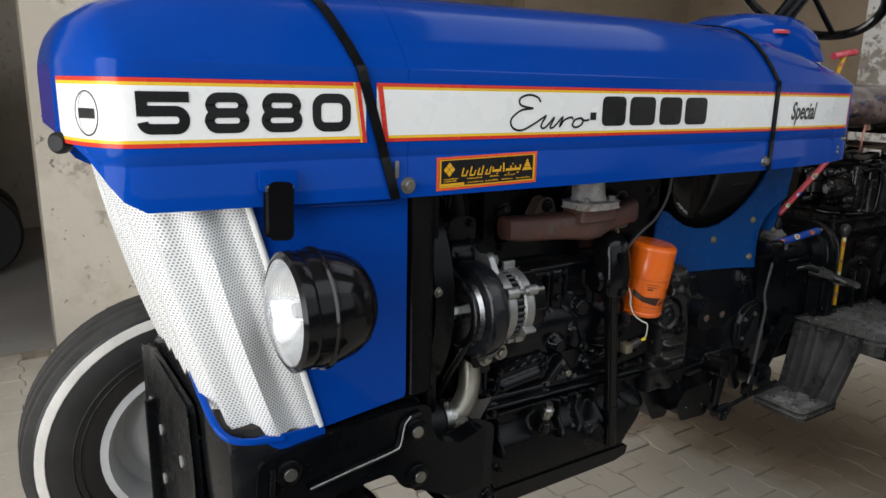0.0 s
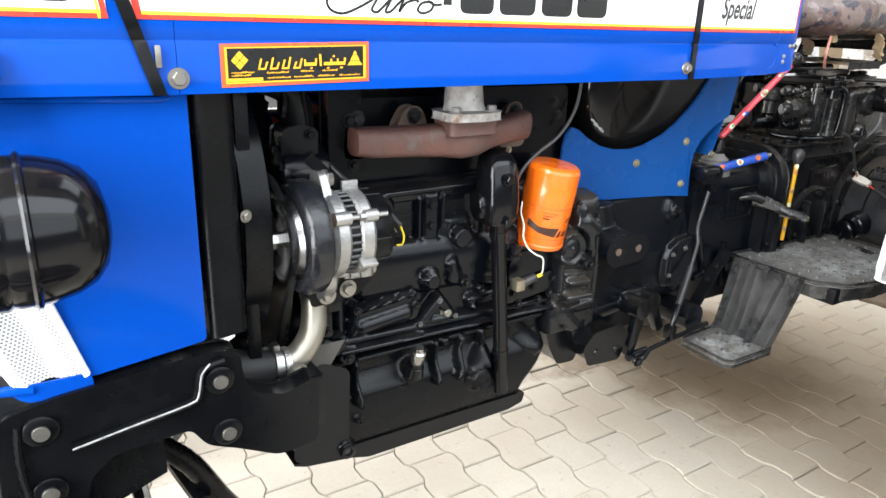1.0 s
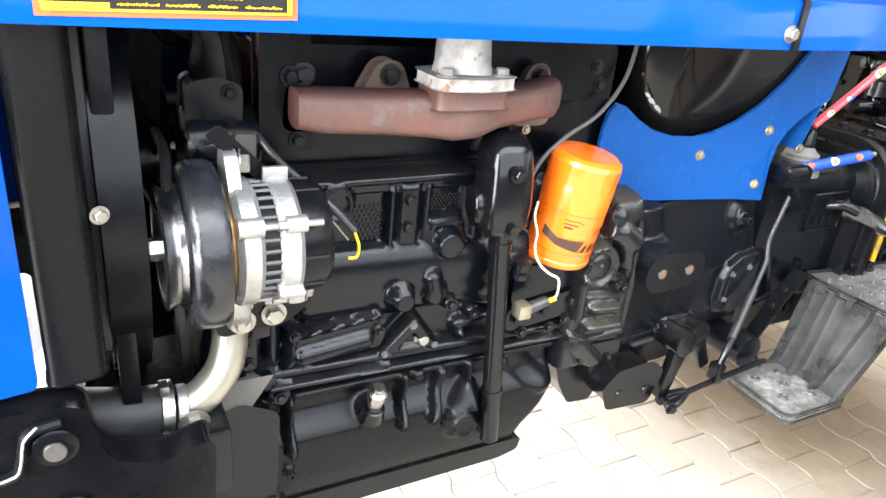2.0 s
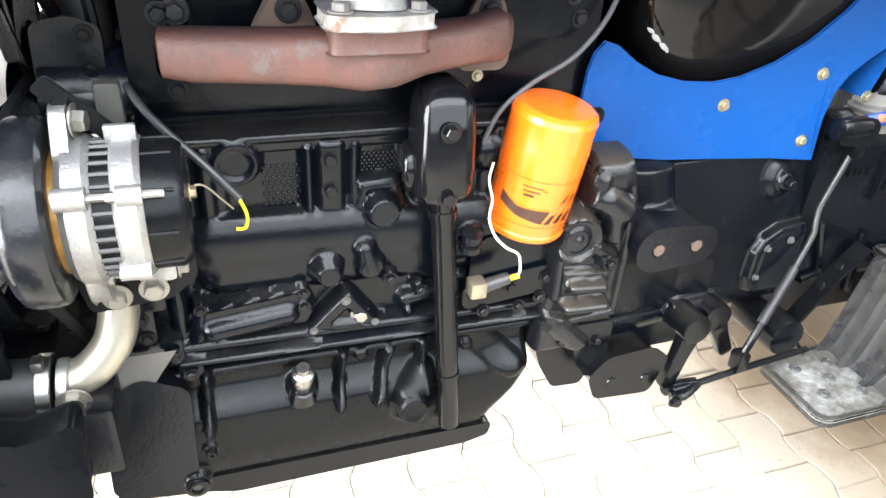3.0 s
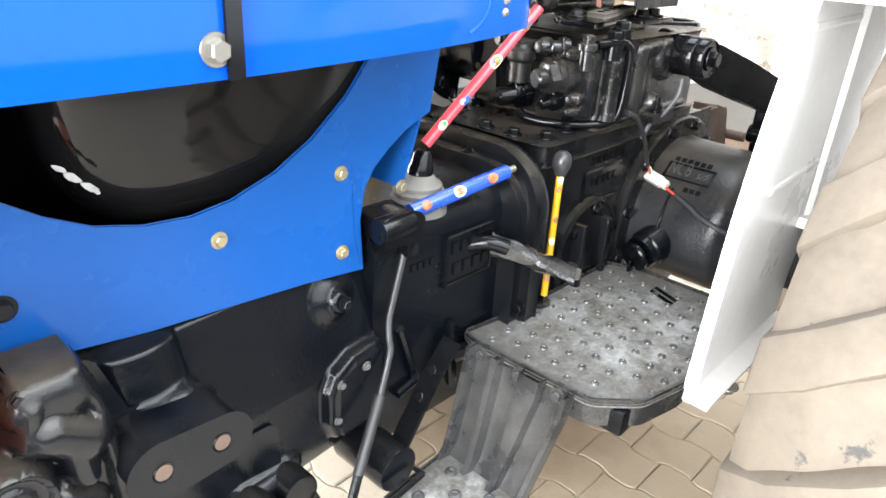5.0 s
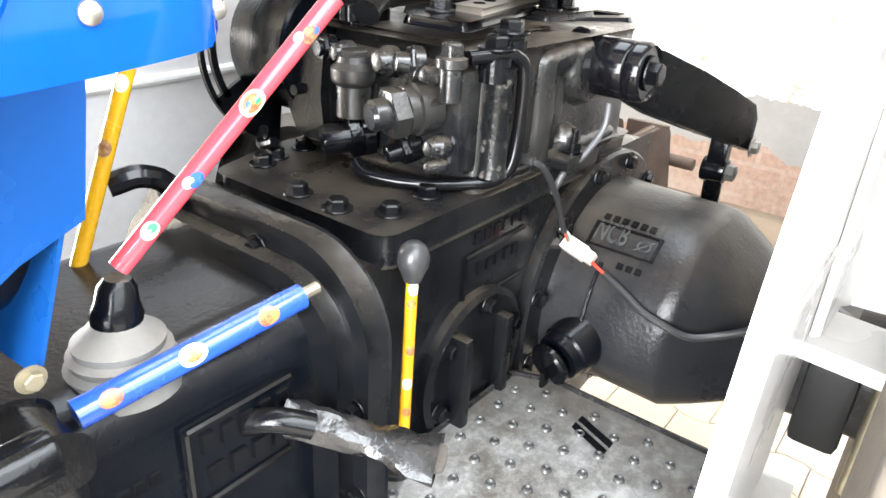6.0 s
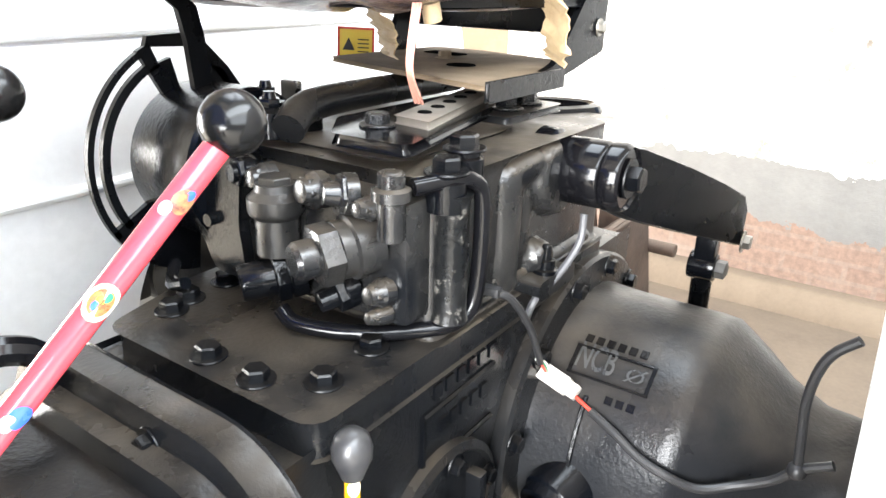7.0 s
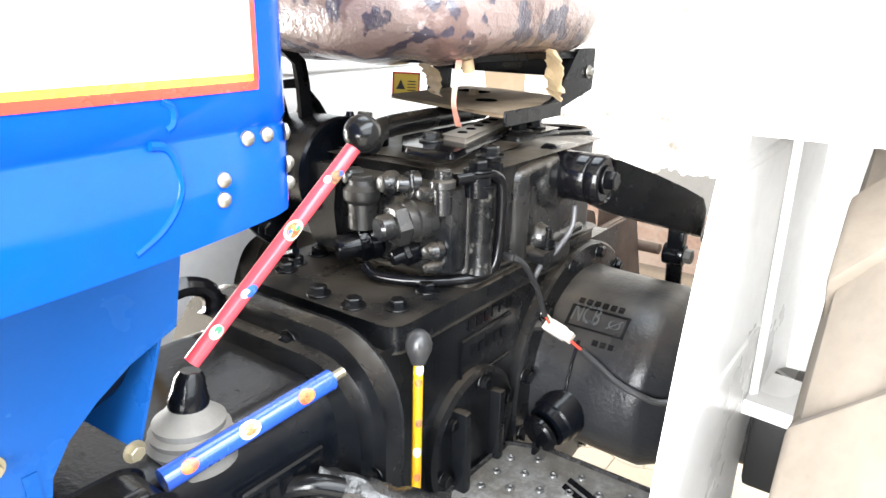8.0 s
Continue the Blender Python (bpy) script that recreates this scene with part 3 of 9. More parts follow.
def relief(bm, outline, face, forms, step=0.0030, edge=0.012, back=0.05):
    """The outer skin of a casting that faces the walkway: a fine grid inside an outline of (x, z), standing at y = face(x, z),
    with forms cast on it (pad, bar, knob, ring) and its outer edge rounded back into the body."""
    xs, zs = [p[0] for p in outline], [p[1] for p in outline]
    nx, nz = int((max(xs) - min(xs)) / step) + 3, int((max(zs) - min(zs)) / step) + 3
    px, pz = np.meshgrid(min(xs) - step + np.arange(nx + 1) * step, min(zs) - step + np.arange(nz + 1) * step, indexing="ij")
    h = np.zeros(px.shape)
    for kind, *v in forms:
        if kind == "pad":            # corners, height, slope width
            more = v[1] * soft_step(-poly_gap(px, pz, v[0]) / v[2])
        elif kind == "bar":          # ends, radius, height: a half-round stroke
            d = np.clip(seg_gap(px, pz, *v[:4]) / v[4], 0, 1)
            more = v[5] * np.sqrt(1 - d * d)
        elif kind == "knob":         # centre, radius, height, slope width
            more = v[3] * soft_step((v[2] - np.hypot(px - v[0], pz - v[1])) / v[4])
        elif kind == "ring":         # centre, radius, half width, height
            d = np.clip(np.abs(np.hypot(px - v[0], pz - v[1]) - v[2]) / v[3], 0, 1)
            more = v[4] * np.sqrt(1 - d * d)
        elif kind == "sink":         # corners, depth, slope width
            h = h - v[1] * soft_step(-poly_gap(px, pz, v[0]) / v[2])
            continue
        h = np.where(more > 1e-5, raise_by(h, more), h) if kind != "ring" else h + more
    gap = poly_gap(px, pz, outline)
    round_off = np.clip((gap + edge) / edge, 0, 1)
    h = h - edge * (1 - np.sqrt(1 - np.clip(round_off, 0, 1) ** 2 * 0.999)) - back * np.clip(gap / step, 0, 1)
    y = face(px, pz) - h
    keep = gap < step * 1.2
    verts = {}
    for i in range(nx + 1):
        for j in range(nz + 1):
            if keep[i, j]:
                verts[i, j] = bm.verts.new((px[i, j], y[i, j], pz[i, j]))
    for i in range(nx):
        for j in range(nz):
            if all(q in verts for q in ((i, j), (i + 1, j), (i + 1, j + 1), (i, j + 1))):
                bm.faces.new((verts[i, j], verts[i + 1, j], verts[i + 1, j + 1], verts[i, j + 1]))
    return bm


def skin(name, bm, material, parent, label=""):
    """Links a relief with its normals out to the walkway."""
    ob = part(name, bm, material, parent, label, smooth=75)
    if sum(p.normal.y for p in ob.data.polygons) > 0:
        ob.data.flip_normals()
    return ob


# ---- the shed ----
def wall(name, material, x0, x1, y0, y1, z0, z1, label):
    return tagged(part(name, box(bmesh.new(), x0, x1, y0, y1, z0, z1), material, bevel=0.006), label, "wall", kind="structure")


ground = tagged(part("ground", box(bmesh.new(), -60, 60, -60, 60, -0.5, -0.045), YARD), "grey concrete yard round the shed", "ground", kind="structure")
dirt_floor = tagged(part("floor", box(bmesh.new(), -3.0, 4.85, -3.5, 2.6, -0.2, -0.030), JOINT), "sand bed of the paved shed floor", "floor", kind="structure")
wall("wall_east", WALL_WHITE, 4.85, 5.10, -1.15, 1.22, -0.04, 3.6, "limewashed wall with grey cement and bare brick at its foot")
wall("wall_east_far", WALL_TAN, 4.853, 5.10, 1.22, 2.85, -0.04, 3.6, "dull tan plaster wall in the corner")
wall("wall_north", WALL_CREAM, 0.270, 0.92, 2.6, 2.9, -0.04, 3.6, "aged cream plaster pier with cracks")
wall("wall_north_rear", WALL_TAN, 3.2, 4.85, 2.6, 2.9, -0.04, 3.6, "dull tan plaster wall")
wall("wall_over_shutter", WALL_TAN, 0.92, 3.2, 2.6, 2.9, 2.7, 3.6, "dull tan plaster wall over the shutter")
# no shutter is known; added so that light passes low beneath its slats
shutter = thing("assumed_shutter", (1.86, 2.74, 1.4), "assumed half-raised brown steel roller shutter, added over a gap for light", "shutter")
SHUTTER = surface("brown_shutter_paint", (0.16, 0.12, 0.085), 0.6, vary=(0.09, 0.07, 0.05), scale=4, amount=0.9)
for k in range(16):
    z = 1.40 + k * 0.082
    ob = part("slat", prism(bmesh.new(), [(2.72, z), (2.735, z + 0.02), (2.735, z + 0.06), (2.72, z + 0.08), (2.742, z + 0.08), (2.75, z + 0.04), (2.742, z)], "x", 0.93, 3.19), SHUTTER, shutter)
    ob.matrix_parent_inverse = Matrix.Translation((-1.86, -2.74, -1.4))
wall("wall_north_far", WALL_CREAM, -3.0, -1.0, 2.6, 2.9, -0.04, 3.6, "aged cream plaster wall beside the doorway")
wall("wall_over_doorway", WALL_CREAM, -1.0, 0.270, 2.6, 2.9, 2.5, 3.6, "plaster wall over the doorway")
wall("wall_store_back", WALL_CREAM, -3.0, 2.0, 6.0, 6.2, -0.04, 3.6, "plain wall of the room behind the doorway")
wall("wall_store_side", WALL_CREAM, 1.0, 1.2, 2.9, 6.0, -0.04, 3.6, "plain side wall of the room behind the doorway")
# unseen walls and lintels, added to surround the lamps' openings
wall("wall_west", WALL_CREAM, -2.05, -1.8, 0.35, 6.2, -0.04, 3.6, "unseen plain plaster wall ahead of the tractor")
wall("wall_west_lintel", WALL_CREAM, -2.05, -1.8, -3.5, 0.35, 3.0, 3.6, "unseen plaster lintel over the assumed west opening")
wall("wall_front_pier", WALL_CREAM, 4.85, 5.10, -3.5, -2.9, -0.04, 3.6, "unseen plaster pier at the open front")
wall("wall_front_lintel", WALL_CREAM, -3.0, 5.1, -3.7, -3.5, 3.3, 3.6, "unseen lintel over the open front")
# unseen ceiling, its front and a well left out to let lamplight in
bm = bmesh.new()
for x0, x1, y0, y1 in ((-3.25, 1.25, -1.5, 6.2), (3.85, 5.1, -1.5, 6.2), (1.25, 3.85, -1.5, -0.75), (1.25, 3.85, 1.25, 6.2)):
    box(bm, x0, x1, y0, y1, 3.6, 3.75)
tagged(part("ceiling", bm, CEILING), "unseen sooty plaster ceiling with a light well added for the lamp", "ceiling", kind="structure")

# cement fillet along the foot of the far wall and a small steel box high on it
tagged(part("trim", prism(bmesh.new(), [(4.853, -0.02), (4.74, -0.02), (4.75, 0.05), (4.79, 0.10), (4.853, 0.11)], "y", -1.1, 2.55), DIRT, bevel=0.01),
       "dusty cement fillet at the foot of the wall", "trim", kind="structure")
cabinet = thing("meter_box", (4.82, -0.35, 1.3), "grey steel meter box on the limewashed wall", "box")
ob = part("body", box(bmesh.new(), 4.74, 4.847, -0.62, -0.155, 1.075, 1.75), surface("grey_box_paint", (0.50, 0.49, 0.47), 0.5, vary=(0.38, 0.36, 0.33), scale=8), bevel=0.006)
ob.parent, ob.matrix_parent_inverse = cabinet, Matrix.Translation((-4.82, 0.35, -1.3))

# ---- the tractor ----
YC = -0.04                       # its middle plane
tractor = thing("tractor", (0, 0, 0), "blue farm tractor with white fenders and black engine on pavers", "tractor")


def mirror(y):
    return 2 * YC - y


# hood
def lerp(x, table):
    for (a, u), (b, v) in zip(table, table[1:]):
        if x <= b:
            t = max(0.0, (x - a) / (b - a))
            return u + (v - u) * t
    return table[-1][1]


HOOD_HALF = [(0.182, 0.135), (0.186, 0.17), (0.194, 0.205), (0.206, 0.238), (0.222, 0.268), (0.236, 0.283), (0.255, 0.2885), (0.30, 0.290), (1.50, 0.287),
             (1.60, 0.284), (1.72, 0.277), (1.85, 0.264), (1.885, 0.2585), (1.897, 0.254), (1.909, 0.242), (1.915, 0.228), (1.918, 0.208)]
HOOD_TOP = [(0.182, 1.312), (0.186, 1.335), (0.194, 1.355), (0.206, 1.372), (0.236, 1.392), (0.30, 1.414), (0.40, 1.427), (0.60, 1.437), (1.30, 1.445), (1.53, 1.440), (1.72, 1.415), (1.900, 1.370)]
HOOD_BOT = [(0.182, 1.222), (0.194, 1.212), (0.206, 1.197), (0.222, 1.168), (0.236, 1.148), (0.26, 1.134), (0.60, 1.129), (1.55, 1.128), (1.80, 1.131), (1.87, 1.135), (1.900, 1.137), (1.911, 1.143), (1.918, 1.155)]


def hood_y(x):
    return YC - lerp(x, HOOD_HALF)


def hood_ring(x, grow=0.0):
    """Half of the hood's outline, from the lower edge up the side and over to the middle."""
    h, top, bot = lerp(x, HOOD_HALF) + grow, lerp(x, HOOD_TOP) + grow, lerp(x, HOOD_BOT)
    sh = min(1.318, top - 0.010)
    z = lambda v: max(v, bot + 0.012)
    pts = [(h, bot), (h, z(1.186)), (h - 0.0025, z(1.189)), (h - 0.0025, z(1.192)), (h, z(1.195)), (h, z(1.214)), (h, z(1.292)), (h, sh - 0.004), (h - 0.004, sh)]
    dz = top - sh
    for f, g in ((0.93, 0.20), (0.86, 0.40), (0.78, 0.60), (0.69, 0.76), (0.58, 0.88), (0.44, 0.95), (0.26, 0.99), (0.0, 1.0)):
        pts.append((h * f, sh + dz * g))
    return pts


def sheet(name, stations, ring, material, parent, thick=0.003, label=""):
    bm = bmesh.new()
    grid = []
    for x in stations:
        half = ring(x)
        near = [(x, YC - h, z) for h, z in half]
        far = [(x, YC + h, z) for h, z in half[::-1][1:]]
        grid.append(near + far)
    slab(bm, grid, thick)
    return part(name, bm, material, parent, label, smooth=40)


nose_x = [0.182, 0.184, 0.187, 0.190, 0.194, 0.200, 0.206, 0.214, 0.222, 0.229, 0.236, 0.245, 0.26, 0.28, 0.30, 0.34, 0.40, 0.48, 0.56, 0.6212]
hood_front = sheet("hood_front", nose_x, hood_ring, BLUE, tractor, label="rounded blue nose hood")
bm = bmesh.new()
half = hood_ring(0.182)
bm.faces.new([bm.verts.new((0.182, YC - h, z)) for h, z in half] + [bm.verts.new((0.182, YC + h, z)) for h, z in half[::-1][1:]])
part("nose_plate", bm, BLUE, hood_front)
hood_rear = sheet("hood", [0.622, 0.7, 0.85, 1.0, 1.15, 1.3, 1.42, 1.525], hood_ring, BLUE, tractor, label="long blue engine hood")
cowl_x = [1.53, 1.58, 1.64, 1.72, 1.78, 1.82, 1.85, 1.87, 1.885, 1.892, 1.898, 1.904, 1.909, 1.913, 1.916, 1.918]
hood_cowl = sheet("instrument_cowl", cowl_x, hood_ring, BLUE, tractor, label="blue instrument cowl")
bm = bmesh.new()
half = hood_ring(1.918)
bm.faces.new([bm.verts.new((1.918, YC - h, z)) for h, z in half] + [bm.verts.new((1.918, YC + h, z)) for h, z in half[::-1][1:]])
part("dashboard", bm, BLUE, hood_cowl)
# pressed arcs that end the long crease on the cowl's side
for arc_pts in ([(1.809, 1.2115), (1.814, 1.2085), (1.8155, 1.204), (1.814, 1.199), (1.810, 1.197)], [(1.800, 1.1905), (1.808, 1.189), (1.813, 1.183), (1.8155, 1.174), (1.8155, 1.166), (1.812, 1.158), (1.806, 1.151), (1.798, 1.145), (1.785, 1.139)]):
    part("pressed_arc", tube(bmesh.new(), [(x, hood_y(x) + 0.0012, z) for x, z in arc_pts], 0.0026, 8, 3), BLUE, hood_cowl)


def band(name, x0, x1, z0, z1, material, parent, lift=0.0012, tilt=0.0):
    """A strip of sticker that follows the side of the hood."""
    xs = [x0] + [x for x in nose_x + [i * 0.1 for i in range(4, 19)] + cowl_x if x0 < x < x1] + [x1]
    bm = bmesh.new()
    bot, top = [], []
    for x in sorted(set(xs)):
        d = 0.002
        dx, dy = 2 * d, hood_y(x + d) - hood_y(x - d)
        nrm = Vector((dy, -dx)).normalized()
        bx, by = x + nrm.x * lift, hood_y(x) + nrm.y * lift
        bot.append((bx + tilt * (z0 - 1.253), by, z0))
        top.append((bx + tilt * (z1 - 1.253), by, z1))
    vs = [[bm.verts.new(p) for p in row] for row in (bot, top)]
    for k in range(len(bot) - 1):
        bm.faces.new((vs[0][k], vs[0][k + 1], vs[1][k + 1], vs[1][k]))
    return part(name, bm, material, parent, smooth=60)


def stripe(x0, x1, parent):
    white = band("white_band", x0, x1, 1.2215, 1.2855, BAND_WHITE, parent)
    for lo, hi, m, n in ((1.2175, 1.2215, YELLOW_LINE, "yellow_line"), (1.2855, 1.2895, YELLOW_LINE, "yellow_line"), (1.2125, 1.2175, RED_LINE, "red_line"), (1.2895, 1.2945, RED_LINE, "red_line")):
        band(n, x0, x1, lo, hi, m, white)
    return white


def lean_bar(parent, x, wide, material, name):
    """A strip of sticker that crosses the band, leaning back like the strap beside it."""
    bm = bmesh.new()
    put = lambda u, v, l: (u + (v - 1.253) * -0.13, hood_y(u) - l, v)
    flat_shape(bm, [(x, 1.2125), (x + wide, 1.2125), (x + wide, 1.2945), (x, 1.2945)], put, 0.0018)
    return part(name, bm, material, parent)


white_front = stripe(0.186, 0.553, hood_front)
lean_bar(white_front, 0.543, 0.006, RED_LINE, "red_edge")
lean_bar(white_front, 0.539, 0.003, YELLOW_LINE, "yellow_edge")
white_rear = stripe(0.570, 1.521, hood_rear)
lean_bar(white_rear, 0.576, 0.008, RED_LINE, "red_edge")
white_cowl = stripe(1.535, 1.874, hood_cowl)
bm = bmesh.new()
flat_shape(bm, [(1.870, 1.2175), (1.874, 1.2175), (1.874, 1.2895), (1.870, 1.2895)], lambda u, v, l: (u, hood_y(u) - l, v), 0.002)
part("red_edge", bm, RED_LINE, white_cowl)


def on_side(u, v, lift):
    return (u, hood_y(u) - 0.0012 - lift, v)


# the large figures: broad rounded strokes
def arc(cx, cy, r, a0, a1, n=6, sx=1.0):
    return [(cx + r * sx * math.cos(radians(a0 + (a1 - a0) * i / n)), cy + r * math.sin(radians(a0 + (a1 - a0) * i / n))) for i in range(n + 1)]


def loop(u0, v0, w, h, r):
    return arc(u0 + w - r, v0 + h - r, r, 90, 0) + arc(u0 + w - r, v0 + r, r, 0, -90) + arc(u0 + r, v0 + r, r, -90, -180) + arc(u0 + r, v0 + h - r, r, 180, 90)


def big_figure(bm, figure, u, w, v=1.2285, h=0.0505, s=0.0125):
    a, b, ww, hh = u + s / 2, v + s / 2, w - s, h - s
    if figure == "0":
        flat_ribbon(bm, loop(a, b, ww, hh, 0.012), s, on_side, True)
    if figure == "8":
        flat_ribbon(bm, loop(a, b, ww, hh * 0.5, 0.010), s * 0.95, on_side, True)
        flat_ribbon(bm, loop(a + 0.0015, b + hh * 0.5, ww - 0.003, hh * 0.5, 0.010), s * 0.95, on_side, True, 0.0011)
    if figure == "5":
        low = arc(a + ww - 0.010, b + 0.010, 0.010, 0, -90) + arc(a + 0.009, b + 0.009, 0.009, -90, -175)
        up = [(a - s / 2, b + hh * 0.56)] + arc(a + ww - 0.010, b + hh * 0.56 - 0.010, 0.010, 90, 0)
        flat_ribbon(bm, up + low, s, on_side)
        flat_ribbon(bm, [(a, b + hh * 0.45), (a, b + hh + s / 2)], s, on_side, depth=0.0011)
        flat_ribbon(bm, [(a, b + hh), (a + ww + s / 2, b + hh)], s, on_side, depth=0.0014)


for figure, u in zip("5880", (0.2555, 0.3325, 0.4035, 0.4735)):
    bm = bmesh.new()
    big_figure(bm, figure, u, 0.056 if figure != "5" else 0.060)
    part("figure", bm, BLACK_INK, white_front, "broad black model figure")
bm = bmesh.new()
script = [[(0.036, 0.040), (0.030, 0.047), (0.018, 0.050), (0.008, 0.045), (0.010, 0.036), (0.022, 0.032), (0.027, 0.031), (0.012, 0.028), (0.002, 0.016), (0.006, 0.004), (0.018, 0.000), (0.032, 0.008), (0.044, 0.018)],
          [(0.044, 0.018), (0.047, 0.020), (0.043, 0.006), (0.049, 0.003), (0.059, 0.018), (0.056, 0.004), (0.061, 0.004), (0.068, 0.015)],
          [(0.068, 0.015), (0.071, 0.018), (0.069, 0.004), (0.074, 0.014), (0.083, 0.018), (0.086, 0.015)],
          [(0.097, 0.017), (0.089, 0.014), (0.087, 0.006), (0.093, 0.003), (0.100, 0.007), (0.101, 0.014), (0.096, 0.017), (0.103, 0.013), (0.110, 0.014)]]
for k, line in enumerate(script):
    dense = [(p.x, p.y) for p in smooth_path([(0.803 + a * 1.58 + b * 0.25, 1.225 + b * 1.12, 0) for a, b in line], 7)]
    flat_ribbon(bm, dense, 0.0034, on_side, depth=0.0008 + k * 0.0002)
part("script_word", bm, BLACK_INK, white_rear, "thin black script word")
bm = bmesh.new()
flat_shape(bm, [(0.983, 1.240), (0.997, 1.240), (0.997, 1.253), (0.983, 1.253)], on_side)
part("hyphen", bm, BLACK_INK, white_rear)
for u0, u1 in ((1.011, 1.070), (1.080, 1.148), (1.160, 1.222), (1.232, 1.297)):
    bm = bmesh.new()
    flat_shape(bm, rounded([(u0, 1.2295), (u1, 1.2295), (u1, 1.2805), (u0, 1.2805)], 0.012), on_side)
    flat = part("name_block", bm, BLACK_INK, white_rear, "plain black block in place of a name")
bm = bmesh.new()
lettering(bm, "Special", 0.037, lambda u, v, l: on_side(u, v, l), 1.592, 1.237, 0.72, 0.25, 0.0012)
part("word", bm, BLACK_INK, white_cowl, "slanting black word")
bm = bmesh.new()
flat_ribbon(bm, arc(1.80, 1.253, 0.021, 0, 360, 28, 0.8)[:-1], 0.001, on_side, True)
for k in range(3):
    flat_ribbon(bm, [(1.792, 1.247 + 0.006 * k), (1.809, 1.247 + 0.006 * k)], 0.0012, on_side)
part("round_mark", bm, surface("faint_grey_print", (0.50, 0.51, 0.53), 0.35, amount=0.2), white_cowl)
bm = bmesh.new()


def on_nose(u, v, lift):
    a, b = Vector((0.2045, hood_y(0.2045))), Vector((0.230, hood_y(0.230)))
    d = (b - a).normalized()
    p = a.lerp(b, 0.5) + d * u + Vector((-abs(d.y), -abs(d.x))) * (0.003 + lift)
    return (p.x, p.y, v)


flat_ribbon(bm, arc(-0.012, 1.252, 0.026, 0, 360, 28, 0.75)[:-1], 0.0018, on_nose, True)
flat_shape(bm, [(-0.026, 1.246), (0.002, 1.246), (0.002, 1.258), (-0.026, 1.258)], on_nose)
part("round_mark", bm, BLACK_INK, white_front)

# sticker with gold lettering on black
bm = bmesh.new()
put = lambda u, v, l: (u, hood_y(u) - l, v + (u - 0.77) * 0.02)
flat_shape(bm, [(0.671, 1.1375), (0.868, 1.1375), (0.868, 1.1885), (0.671, 1.1885)], put, 0.0012)
sticker = part("sticker", bm, surface("orange_red_sticker", (0.75, 0.10, 0.03), 0.3, amount=0.2), hood_rear, "black and gold sticker with an orange-red border")
bm = bmesh.new()
flat_shape(bm, [(0.676, 1.1415), (0.863, 1.1415), (0.863, 1.1845), (0.676, 1.1845)], put, 0.0018)
part("field", bm, BLACK_INK, sticker)
GOLD = surface("gold_print", (0.72, 0.38, 0.015), 0.4, amount=0.4)


def gold(name, shapes, depth=0.0023):
    """One gold printed shape on the sticker from a few four-cornered patches."""
    bm = bmesh.new()
    for k, sh in enumerate(shapes):
        flat_shape(bm, sh, put, depth + 0.00012 * (k % 4))
    return part(name, bm, GOLD, sticker)


def bar(a, b, c, d, lean=0.0):
    return [(a, c), (b, c), (b + lean, d), (a + lean, d)]


gold("print_border", [bar(0.676, 0.863, 1.1415, 1.1435), bar(0.676, 0.863, 1.1830, 1.1845), bar(0.676, 0.679, 1.1435, 1.1830), bar(0.859, 0.863, 1.1435, 1.1830)])
gold("print_bar", [bar(0.679, 0.722, 1.1440, 1.1480)])
random.seed(4)
for a, b_, c in ((0.683, 0.712, 1.1540), (0.683, 0.708, 1.1505), (0.727, 0.756, 1.1525), (0.771, 0.789, 1.1530), (0.800, 0.824, 1.1530), (0.727, 0.758, 1.1465), (0.762, 0.790, 1.1465), (0.794, 0.820, 1.1465), (0.824, 0.856, 1.1465)):
    n = int((b_ - a) / 0.0022)
    gold("print_bar", [bar(a + 0.0022 * k, a + 0.0022 * k + 0.0016, c - 0.0004 * (k % 2), c + random.uniform(0.0008, 0.0022), 0.0006) for k in range(n)])
# the large word: a long base stroke with short teeth, a tall stem and dots
gold("print_word", [bar(0.776, 0.793, 1.1600, 1.1640), bar(0.791, 0.7935, 1.1640, 1.1690), bar(0.776, 0.7785, 1.1640, 1.1680), bar(0.797, 0.800, 1.1595, 1.1740, -0.0006), bar(0.803, 0.833, 1.1600, 1.1640), bar(0.831, 0.834, 1.1640, 1.1690),
                    bar(0.812, 0.8145, 1.1640, 1.1680), bar(0.821, 0.8235, 1.1640, 1.1680), bar(0.784, 0.787, 1.1560, 1.1582, 0.0006), bar(0.807, 0.810, 1.1555, 1.1577, 0.0006), bar(0.825, 0.829, 1.1555, 1.1577, 0.0006), bar(0.815, 0.818, 1.1700, 1.1722, 0.0006)])
gold("print_word", [bar(0.716 + 0.0075 * k, 0.7185 + 0.0075 * k, 1.1575, 1.1575 + h, 0.0035) for k, h in enumerate((0.013, 0.009, 0.014, 0.008, 0.011, 0.014, 0.008, 0.012))]
     + [bar(0.716 + 0.0150 * k, 0.726 + 0.0150 * k, 1.1570, 1.1592, 0.0008) for k in range(4)])
for du, dv in ((0, 0.0058), (-0.0055, 0), (0.0055, 0), (0, -0.0058)):
    gold("emblem", [[(0.694 + du - 0.005, 1.1690 + dv), (0.694 + du, 1.1638 + dv), (0.694 + du + 0.005, 1.1690 + dv), (0.694 + du, 1.1742 + dv)]])
gold("emblem", [[(0.836, 1.1590), (0.858, 1.1590), (0.854, 1.1640), (0.840, 1.1640)], [(0.840, 1.1648), (0.854, 1.1648), (0.850, 1.1720), (0.844, 1.1720)], [(0.844, 1.1726), (0.850, 1.1726), (0.848, 1.1770), (0.846, 1.1770)]])


